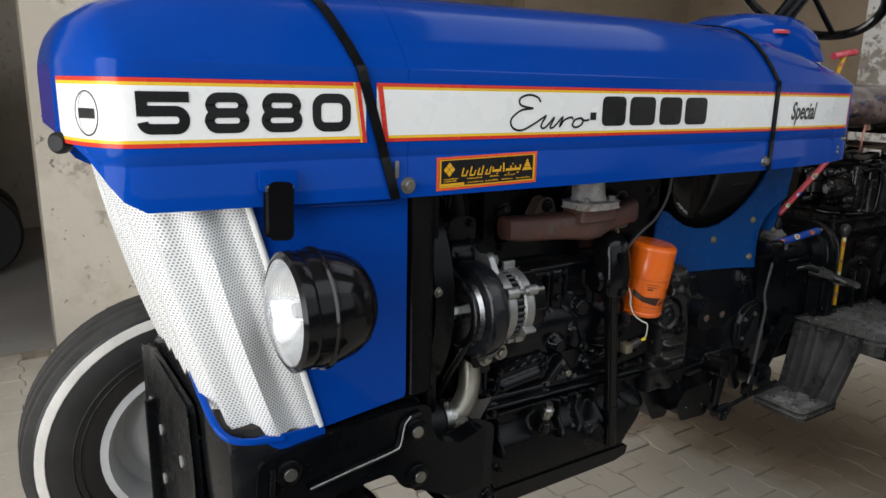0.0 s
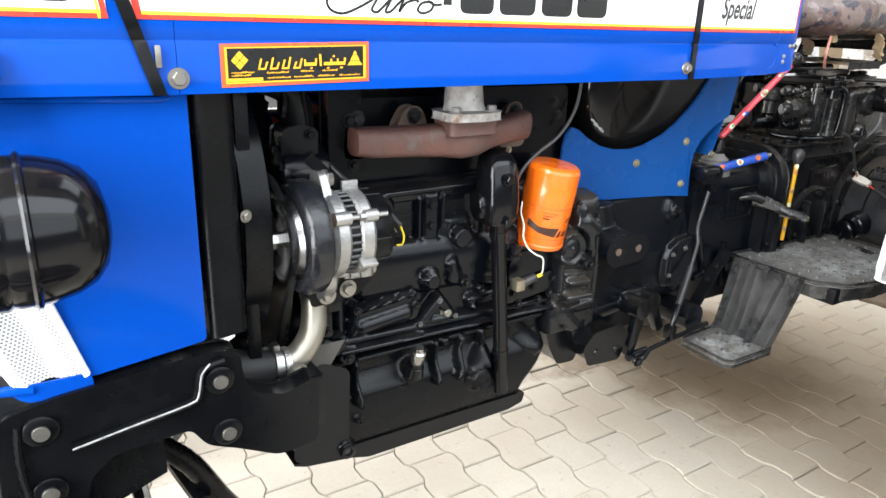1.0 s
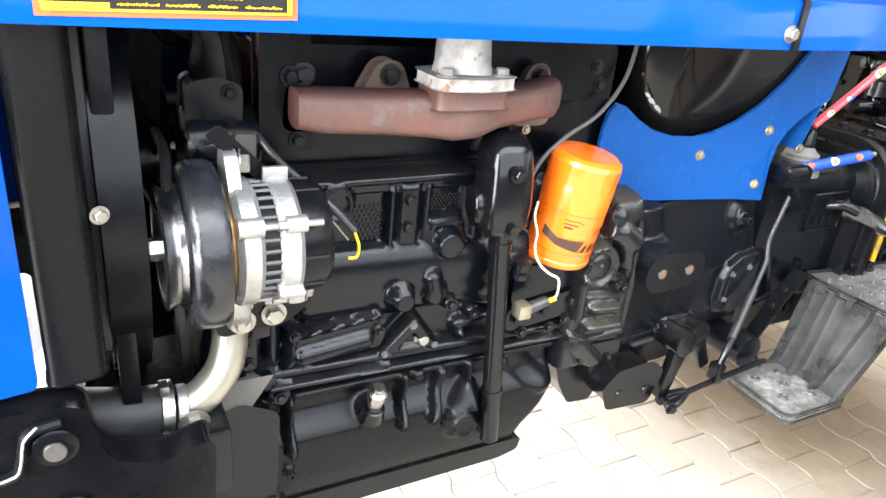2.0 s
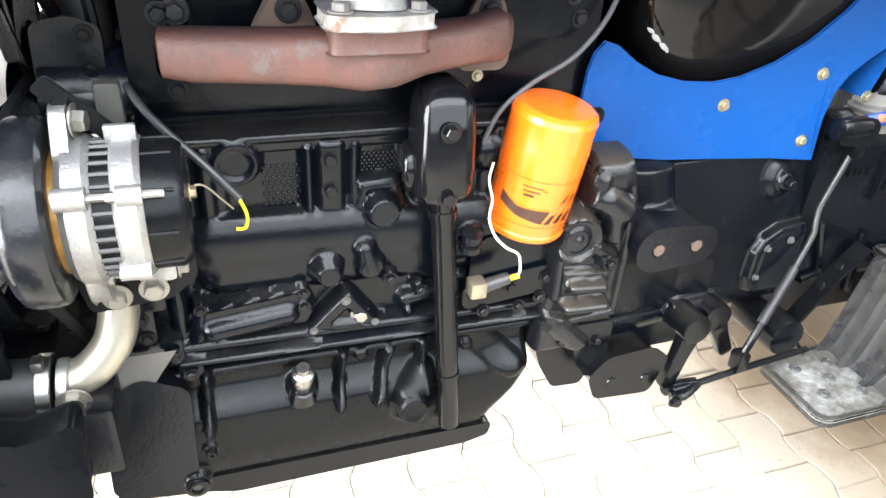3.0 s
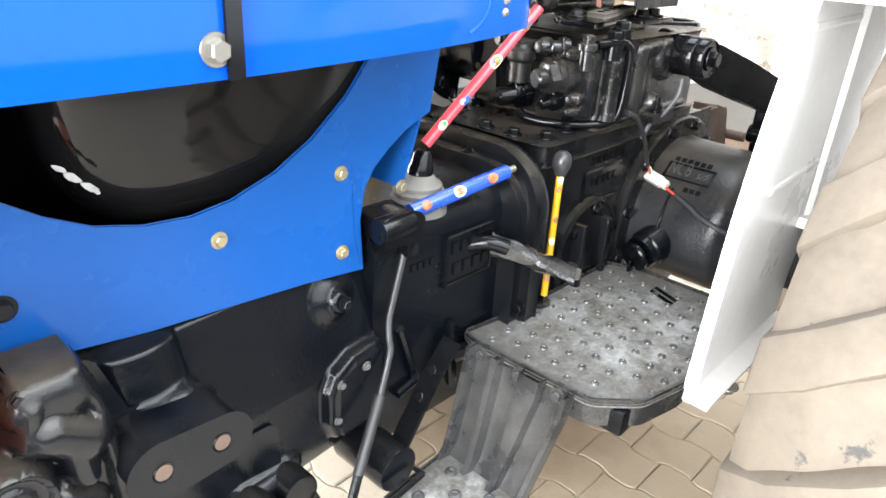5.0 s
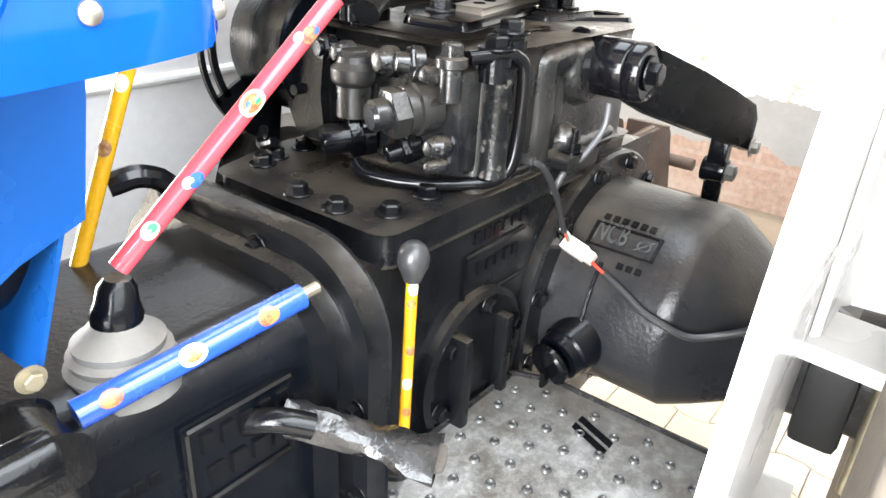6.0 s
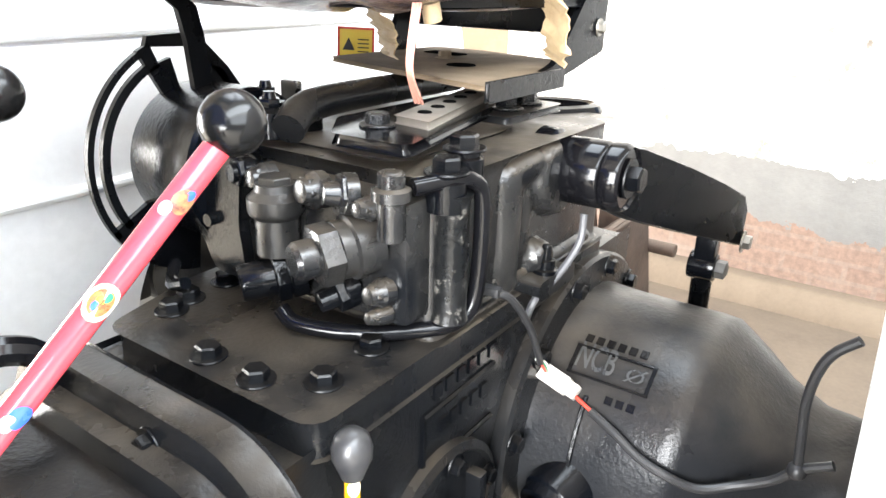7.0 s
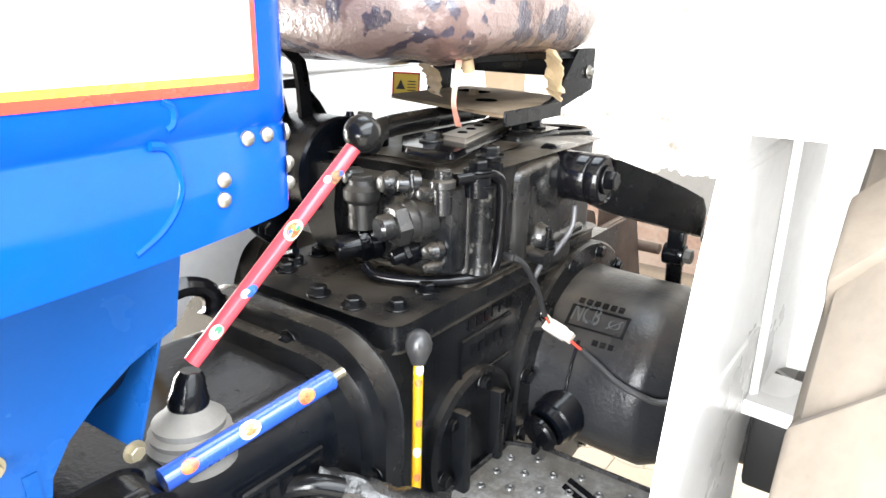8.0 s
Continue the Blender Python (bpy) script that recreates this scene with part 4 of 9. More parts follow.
# hood straps, bolts, latch and filler
def strap(x, lean, wide, parent, material, low=1.126):
    bm = bmesh.new()
    rows = []
    for h, z in hood_ring(x, 0.002):
        xx = x - max(0.0, z - 1.13) * lean
        hh = lerp(xx, HOOD_HALF) - lerp(x, HOOD_HALF) + h
        rows.append(((xx, hh, max(z, low))))
    outer = [(a, YC - h, z) for a, h, z in rows] + [(a, YC + h, z) for a, h, z in rows[::-1][1:]]
    grid = [[(p[0] + o, p[1], p[2]) for p in outer] for o in (-wide / 2, wide / 2)]
    slab(bm, grid, -0.003)
    return part("strap", bm, material, parent, smooth=50)


strap(0.600, 0.30, 0.015, hood_rear, BLACK_SATIN, 1.118)
strap(1.5275, 0.0, 0.012, hood_rear, BLACK_SATIN, 1.12)
bm = bmesh.new()
box(bm, 0.5975, 0.6045, hood_y(0.6) - 0.006, hood_y(0.6) - 0.002, 1.160, 1.185)
part("strap_buckle", bm, ZINC, hood_rear, bevel=0.002)
bolt((0.622, hood_y(0.62), 1.1475), (0, -1, 0), 0.0085, ZINC, hood_rear)
bolt((1.515, hood_y(1.52), 1.148), (0, -1, 0), 0.0078, ZINC, hood_rear)
for x, z in ((1.863, 1.186), (1.879, 1.186), (1.843, 1.166), (1.842, 1.155), (1.909, 1.163), (1.9085, 1.150)):
    bm = bmesh.new()
    lathe(bm, [(0.0047, 0), (0.0042, 0.0018), (0.0026, 0.003), (0.0005, 0.0034)], (x, hood_y(x), z), (-0.1, -1, 0), 14)
    part("rivet", bm, ZINC, hood_cowl)
for z in (1.165, 1.185):
    bm = bmesh.new()
    lathe(bm, [(0.0055, 0), (0.005, 0.002), (0.0005, 0.004)], (1.898, hood_y(1.898), z), (0.9, -0.5, 0), 14)
    part("rivet", bm, ZINC, hood_cowl)
latch = part("hood_latch", prism(bmesh.new(), rounded([(0.405, 1.094), (0.431, 1.092), (0.433, 1.162), (0.407, 1.164)], 0.006), "y", -0.352, -0.331), BLACK_GLOSS, tractor, "black rubber hood latch", bevel=0.004)
part("latch_plate", prism(bmesh.new(), rounded([(0.398, 1.155), (0.446, 1.153), (0.446, 1.178), (0.398, 1.18)], 0.004), "y", -0.338, -0.331), BLUE, latch, bevel=0.002)
bm = bmesh.new()
cyl(bm, (0.402, -0.345, 1.158), (0.438, -0.345, 1.157), 0.004)
part("pin", bm, ZINC, latch)
bm = bmesh.new()
lathe(bm, [(0.011, 0), (0.014, 0.006), (0.014, 0.016), (0.010, 0.022)], (0.19, -0.20, 1.212), (-0.6, -0.8, 0), 18)
part("rubber_stop", bm, RUBBER, hood_front)
bm = bmesh.new()
lathe(bm, [(0.075, 0), (0.078, 0.012), (0.070, 0.022), (0.03, 0.026)], (0.45, YC, 1.425), (0, 0, 1), 36)
part("filler_cap", bm, BLACK_SATIN, hood_front, "flat black filler cap")

# grille
def grille_ring(f):
    """The grille's plan at the height fraction f (0 at the foot), from the near panel round the front to the far one."""
    z = 0.786 + (1.17 - 0.786) * f
    back, front = 0.488 + (0.380 - 0.488) * f, 0.357 + (0.255 - 0.357) * f - 0.008 * math.sin(math.pi * f)
    h = 0.266 + 0.004 * f
    pts = []
    r = 0.075
    n = 10
    for i in range(n + 1):
        pts.append((back + (front + r - back) * i / n, -h))
    for i in range(1, 11):
        a = math.pi / 2 * i / 10
        pts.append((front + r - r * math.sin(a), -h + r - r * math.cos(a)))
    m = 30
    for i in range(1, m):
        pts.append((front, -h + r + (2 * h - 2 * r) * i / m))
    return pts + [(x, -y) for x, y in pts[:21][::-1]], z


bm = bmesh.new()
uv = bm.loops.layers.uv.new("UVMap")
rows, marks = [], []
for j in range(25):
    pts, z = grille_ring(j / 24)
    s, ln, row, ss = 0.0, None, [], []
    for i, (x, y) in enumerate(pts):
        if ln is not None:
            s += math.hypot(x - ln[0], y - ln[1])
        ln = (x, y)
        a, b = pts[max(i - 1, 0)], pts[min(i + 1, len(pts) - 1)]
        nx, ny = Vector((b[1] - a[1], -(b[0] - a[0]))).normalized()
        w = 0.0095 * math.sin(s / 0.058 * math.tau) * min(1, s / 0.04)
        row.append(bm.verts.new((x - nx * w, YC + y - ny * w, z)))
        ss.append(s)
    rows.append(row)
    marks.append((ss, z))
for j in range(24):
    for i in range(len(rows[0]) - 1):
        f = bm.faces.new((rows[j][i], rows[j][i + 1], rows[j + 1][i + 1], rows[j + 1][i]))
        for lp, (jj, ii) in zip(f.loops, ((j, i), (j, i + 1), (j + 1, i + 1), (j + 1, i))):
            lp[uv].uv = (marks[jj][0][ii], marks[jj][1])
grille = part("grille", bm, GRILLE, tractor, "white perforated metal grille with soft ribs", smooth=60)
bm = bmesh.new()
edge = []
for f in (0.0, 0.25, 0.5, 0.75, 1.0):
    pts, z = grille_ring(f)
    edge.append((pts[0][0] - 0.004, YC + pts[0][1] - 0.004, z))
tube(bm, edge, 0.005, 8)
part("grille_edge", bm, WHITE_PAINT, grille)
bm = bmesh.new()
pts, z = grille_ring(0.0)
lower = [[(x, YC + y * 1.012, zz) for x, y in pts] for zz in (0.789, 0.778, 0.766)]
slab(bm, [[(p[0] + (0.002 if k else 0), p[1], p[2]) for p in row] for k, row in enumerate(lower)], -0.004)
part("grille_foot", bm, BLUE, grille)
bm = bmesh.new()
inner = []
for f in (0.0, 0.5, 1.0):
    pts, z = grille_ring(f)
    inner.append([(x + 0.02, YC + y * 0.94, z) for x, y in pts])
slab(bm, inner, 0.002)
part("grille_backing", bm, BLACK_SATIN, grille)


# side panels that carry the headlights
def side_panel(y0, y1):
    bm = bmesh.new()
    prism(bm, rounded([(0.487, 0.783), (0.631, 0.800), (0.632, 1.128), (0.36, 1.155), (0.385, 1.155)][:4], 0.006), "y", y0, y1)
    return part("side_panel", bm, BLUE, tractor, "flat blue side panel", bevel=0.0015)


near_panel = side_panel(-0.309, -0.303)
side_panel(mirror(-0.309), mirror(-0.303))
bm = bmesh.new()
tube(bm, [(0.638, -0.296, 1.127), (0.60, -0.312, 1.122), (0.42, -0.312, 1.128)], 0.004, 8, 1)
part("panel_seam", bm, BLUE, near_panel)


def headlight(y, sign):
    o = Vector((0.402, y, 1.003))
    bm = bmesh.new()
    lathe(bm, [(0.010, 0.050), (0.040, 0.040), (0.062, 0.016), (0.070, 0.004), (0.072, 0.000), (0.079, 0.004), (0.080, 0.016), (0.077, 0.022), (0.079, 0.028), (0.079, 0.045), (0.0775, 0.058), (0.072, 0.082), (0.062, 0.101), (0.046, 0.114), (0.020, 0.121), (0.002, 0.122)], o, (1, 0, 0), 40)
    shell = part("headlight", bm, BLACK_GLOSS, tractor, "round glossy black headlight with a clear lens")
    bm = bmesh.new()
    lathe(bm, [(0.0795, 0.0), (0.0825, 0.003), (0.0825, 0.006), (0.080, 0.008)], o + Vector((0.040, 0, 0)), (1, 0, 0), 40)
    part("rim", bm, BLACK_GLOSS, shell)
    bm = bmesh.new()
    lathe(bm, [(0.0002, -0.016), (0.03, -0.0135), (0.055, -0.007), (0.070, 0.0005), (0.0705, 0.003), (0.055, -0.004), (0.03, -0.0105), (0.0002, -0.013)], o, (1, 0, 0), 40)
    part("lens", bm, GLASS_LENS, shell, "clear ribbed lens").visible_shadow = False
    bm = bmesh.new()
    lathe(bm, [(0.0685, 0.0045), (0.060, 0.0150), (0.050, 0.0260), (0.036, 0.0360), (0.018, 0.0420), (0.0002, 0.0440)], o, (1, 0, 0), 36, False)
    part("reflector", bm, surface("bright_reflector", (0.80, 0.81, 0.82), 0.22, metal=1.0, vary=(0.6, 0.6, 0.62), scale=60, amount=0.6), shell, "bright reflector bowl")
    part("bulb", cyl(bmesh.new(), o + Vector((0.012, 0, 0)), o + Vector((0.044, 0, 0)), 0.010, 0.012, 16), BRIGHT_WEAR_HIGHLIGHT, shell, bevel=0.003)
    bm = bmesh.new()
    cyl(bm, o + Vector((0.075, 0, 0)), o + Vector((0.090, sign * (abs(y - YC) - 0.262), 0)), 0.016)
    part("bracket", bm, BLACK_SATIN, shell)


headlight(-0.392, 1)
headlight(mirror(-0.392), -1)

# front axle support, rails
rail_outline = [(0.372, 0.60), (0.385, 0.755), (0.44, 0.768), (0.60, 0.784), (0.655, 0.783), (0.668, 0.775), (0.670, 0.74), (0.685, 0.708), (0.732, 0.692), (0.782, 0.709), (0.778, 0.605), (0.72, 0.60), (0.66, 0.632), (0.62, 0.650), (0.60, 0.682), (0.50, 0.676), (0.468, 0.65), (0.455, 0.60)]


def rail(y0, y1, side):
    r = part("frame_rail", prism(bmesh.new(), rounded(rail_outline, 0.012), "y", y0, y1), BLACK_SATIN, tractor, "black cast side rail under the grille", bevel=0.004)
    for x, z in ((0.425, 0.735), (0.640, 0.746), (0.646, 0.663), (0.424, 0.647)):
        bm = bmesh.new()
        lathe(bm, [(0.020, 0), (0.020, 0.005), (0.017, 0.007)], (x, side, z), (0, -1 if side < 0 else 1, 0), 24)
        lathe(bm, [(0.0105, 0.006), (0.0105, 0.010), (0.009, 0.0115)], (x, side, z), (0, -1 if side < 0 else 1, 0), 20)
        ob = part("rail_boss", bm, BLACK_SATIN, r)
        bm = bmesh.new()
        lathe(bm, [(0.010, 0.0115), (0.0095, 0.013), (0.004, 0.0132)], (x, side, z), (0, -1 if side < 0 else 1, 0), 20)
        part("bolt_end", bm, ZINC, r)
    bm = bmesh.new()
    s = side - 0.004 if side < 0 else side + 0.004
    tube(bm, [(0.455, s, 0.700), (0.53, s, 0.712), (0.597, s, 0.722), (0.610, s, 0.732), (0.616, s, 0.760), (0.626, s, 0.770), (0.648, s, 0.774)], 0.0055, 8, 3)
    tube(bm, [(0.402, s, 0.64), (0.398, s, 0.70), (0.402, s, 0.748)], 0.0045, 8, 3)
    part("rail_ridge", bm, BLACK_SATIN, r)
    # thin bright line that paints the highlight along the raised lug's edge
    bm = bmesh.new()
    s = side - 0.009 if side < 0 else side + 0.009
    tube(bm, [(0.455, s, 0.7015), (0.53, s, 0.7135), (0.597, s, 0.7235), (0.610, s, 0.7335), (0.616, s, 0.762), (0.628, s, 0.776)], 0.0014, 6, 3)
    part("edge_highlight", bm, BRIGHT_WEAR_HIGHLIGHT, r)
    return r


rail(-0.327, -0.288, -0.327)
rail(mirror(-0.288), mirror(-0.327), mirror(-0.327))
bm = bmesh.new()
box(bm, 0.665, 0.81, -0.29, 0.21, 0.600, 0.690)
part("rail_cross_member", bm, CAST, tractor, bevel=0.008)
bm = bmesh.new()
prism(bm, [(0.365, 0.56), (0.372, 0.757), (0.52, 0.760), (0.56, 0.70), (0.56, 0.60), (0.45, 0.56)], "y", -0.285, mirror(-0.285))
support = part("front_support", bm, BLACK_SATIN, tractor, "black cast front axle support", bevel=0.008)
bm = bmesh.new()
rings = []
for z, front, h in ((0.50, 0.350, 0.275), (0.70, 0.336, 0.275), (0.765, 0.336, 0.272), (0.800, 0.335, 0.255), (0.825, 0.335, 0.19), (0.850, 0.336, 0.125), (0.868, 0.338, 0.07)):
    rings.append([(0.43, YC - h, z), (front + 0.05, YC - h, z), (front + 0.015, YC - h + 0.02, z), (front, YC - h + 0.06, z), (front, YC + h - 0.06, z), (front + 0.015, YC + h - 0.02, z), (front + 0.05, YC + h, z), (0.43, YC + h, z)])
loft(bm, rings)
part("support_nose", bm, CAST_DUSTY, support, "dusty black casting under the grille", smooth=30)
part("grille_lip", tube(bmesh.new(), [(0.425, -0.312, 0.782), (0.365, -0.306, 0.790), (0.340, -0.285, 0.804), (0.333, -0.225, 0.832), (0.333, -0.160, 0.858), (0.335, -0.10, 0.875), (0.337, 0.02, 0.876)], 0.0055, 10, 4), BLUE, support, "blue painted lip")
bm = bmesh.new()
prism(bm, rounded([(-0.20, 0.44), (0.205, 0.44), (0.205, 0.775), (0.10, 0.80), (-0.18, 0.80), (-0.20, 0.70)], 0.012), "x", 0.318, 0.330)
weight_plate = part("weight_bracket", bm, BLACK_SATIN, tractor, "black drilled front bracket plate", bevel=0.003)
for x0, x1, y0, y1, z0, z1 in ((0.300, 0.345, 0.095, 0.108, 0.44, 0.70), (0.330, 0.37, -0.19, -0.17, 0.45, 0.75), (0.330, 0.37, 0.17, 0.19, 0.45, 0.75)):
    part("bracket_web", box(bmesh.new(), x0, x1, y0, y1, z0, z1), BLACK_SATIN, weight_plate, bevel=0.003)
for y, z in ((0.14, 0.68), (0.15, 0.60), (0.05, 0.66), (0.05, 0.56), (0.12, 0.52), (-0.12, 0.68), (-0.12, 0.56)):
    bm = bmesh.new()
    lathe(bm, [(0.010, 0), (0.010, 0.003), (0.007, 0.0032)], (0.318, y, z), (-1, 0, 0), 16)
    part("bracket_hole", bm, BRIGHT_WEAR_HIGHLIGHT, weight_plate)
bm = bmesh.new()
lathe(bm, [(0.055, -0.46), (0.05, -0.30), (0.06, -0.1), (0.06, 0.1), (0.05, 0.30), (0.055, 0.46)], (0.44, YC, 0.475), (0, 1, 0), 20)
axle = part("front_axle", bm, BLACK_SATIN, tractor, "black steel front axle beam")
bm = bmesh.new()
cyl(bm, (0.44, YC - 0.10, 0.56), (0.44, YC + 0.10, 0.56), 0.07)
part("axle_pivot", bm, CAST, axle)
bm = bmesh.new()
tube(bm, [(0.56, -0.24, 0.62), (0.61, -0.235, 0.56), (0.66, -0.22, 0.46), (0.70, -0.20, 0.40)], 0.017, 12, 4)
tube(bm, [(0.62, -0.26, 0.50), (0.60, -0.1, 0.50), (0.60, 0.1, 0.50)], 0.014, 10, 3)
part("steering_rod", bm, BLACK_SATIN, tractor)
bm = bmesh.new()
tube(bm, [(0.53, -0.45, 0.40), (0.55, -0.1, 0.42), (0.55, 0.1, 0.42), (0.53, 0.37, 0.40)], 0.014, 10, 3)
part("track_rod", bm, BLACK_SATIN, axle)


TREAD_GREY = surface("grey_worn_tread", (0.060, 0.058, 0.055), 0.8, vary=(0.028, 0.027, 0.026), scale=12, amount=0.8)


def wheel(name, o, side, r_tyre, r_rim, width, tread, label, mat_tyre, mat_tread, band_on):
    """side: -1 for a wheel whose outer face looks to -y. Tyre, tread, rim, hub and nuts."""
    o = Vector(o)
    w = width / 2
    bm = bmesh.new()
    prof = [(r_rim, -w * 0.75), (r_rim + 0.02, -w * 0.92), (r_rim + (r_tyre - r_rim) * 0.45, -w), (r_tyre - 0.045, -w * 0.93), (r_tyre - 0.020, -w * 0.80), (r_tyre - 0.006, -w * 0.55), (r_tyre, 0),
            (r_tyre - 0.006, w * 0.55), (r_tyre - 0.020, w * 0.80), (r_tyre - 0.045, w * 0.93), (r_rim + (r_tyre - r_rim) * 0.45, w), (r_rim + 0.02, w * 0.92), (r_rim, w * 0.75)]
    lathe(bm, prof + [prof[0]], o, (0, 1, 0), 64, False)
    body = part(name, bm, mat_tyre, tractor, label)
    bm = bmesh.new()
    if tread == "ribs":
        for c in (-0.62, -0.22, 0.22, 0.62):
            rr = r_tyre - 0.006 * abs(c) * 2
            lathe(bm, [(rr - 0.012, (c - 0.16) * w), (rr + 0.006, (c - 0.14) * w), (rr + 0.006, (c + 0.14) * w), (rr - 0.012, (c + 0.16) * w)], o, (0, 1, 0), 64, False)
        part("tread_rib", bm, mat_tread, body)
    else:
        for k in range(22):
            for sgn in (-1, 1):
                a0 = math.tau * (k + (0.5 if sgn > 0 else 0)) / 22
                rings = []
                for f in (0.0, 0.35, 0.7, 1.0):
                    yy = sgn * w * (0.03 + 0.93 * f)
                    ang = a0 + 0.24 * f
                    base, high = r_tyre - 0.015 - 0.07 * f ** 3, r_tyre + 0.032 - 0.065 * f ** 3
                    t = 0.030 + 0.008 * f
                    ring = []
                    for rr, da in ((base, -t * 1.4), (high, -t), (high, t), (base, t * 1.4)):
                        aa = ang + da / r_tyre
                        ring.append(o + Vector((rr * math.cos(aa), yy, rr * math.sin(aa))))
                    rings.append(ring)
                part("tread_lug", loft(bmesh.new(), rings), mat_tread, body, bevel=0.006)
    if band_on:
        for rr, m in ((r_tyre - 0.075, WHITE_PAINT),):
            bm = bmesh.new()
            for s in (-1, 1):
                lathe(bm, [(rr + 0.028, s * w * 0.955), (rr + 0.030, s * w * 0.965), (rr + 0.046, s * w * 0.90), (rr + 0.050, s * w * 0.86)], o, (0, 1, 0), 64, False)
            part("white_ring", bm, surface("faded_white_tyre_paint", (0.62, 0.60, 0.56), 0.7, vary=(0.45, 0.43, 0.40), scale=14, amount=0.8), body, "faded white painted ring")
            bm = bmesh.new()
            for s in (-1, 1):
                for r2 in (rr - 0.03, rr - 0.045):
                    lathe(bm, [(r2 - 0.002, s * w * 0.99), (r2, s * (w + 0.003)), (r2 + 0.002, s * w * 0.99)], o, (0, 1, 0), 64, False)
            part("sidewall_ridge", bm, mat_tyre, body)
    s = side
    bm = bmesh.new()
    lathe(bm, [(r_rim + 0.012, s * w * 0.80), (r_rim + 0.012, s * w * 0.90), (r_rim - 0.006, s * w * 0.92), (r_rim - 0.016, s * w * 0.70), (r_rim - 0.03, s * w * 0.2), (r_rim - 0.03, -s * w * 0.2),
               (r_rim - 0.016, -s * w * 0.70), (r_rim - 0.006, -s * w * 0.92), (r_rim + 0.012, -s * w * 0.90), (r_rim + 0.012, -s * w * 0.80)], o, (0, 1, 0), 48, False)
    lathe(bm, [(r_rim - 0.028, s * w * 0.15), (r_rim * 0.72, s * w * 0.35), (r_rim * 0.55, s * w * 0.10), (0.05, s * w * 0.12), (0.05, s * w * 0.05), (r_rim * 0.55, s * w * 0.03), (r_rim * 0.72, s * w * 0.28), (r_rim - 0.028, s * w * 0.08)], o, (0, 1, 0), 48, False)
    rim = part("rim", bm, RIM_WHITE, body, "silver-white painted wheel rim")
    bm = bmesh.new()
    lathe(bm, [(0.075, -0.06), (0.075, s * w * 0.3), (0.05, s * w * 0.9), (0.02, s * w)], o, (0, 1, 0), 28)
    part("hub", bm, CAST, body)
    for k in range(6):
        a = math.tau * k / 6
        bolt(o + Vector((0.085 * math.cos(a), s * w * 0.12, 0.085 * math.sin(a))), (0, s, 0), 0.012, ZINC, body, "wheel_nut")
    return body


wheel("front_wheel", (0.455, 0.585, 0.385), 1, 0.372, 0.196, 0.18, "ribs", "black front tyre with a faded white ring", SIDEWALL, TREAD_GREY, True)
wheel("front_wheel", (0.455, mirror(0.585), 0.385), -1, 0.372, 0.196, 0.18, "ribs", "black front tyre with a faded white ring", SIDEWALL, TREAD_GREY, True)

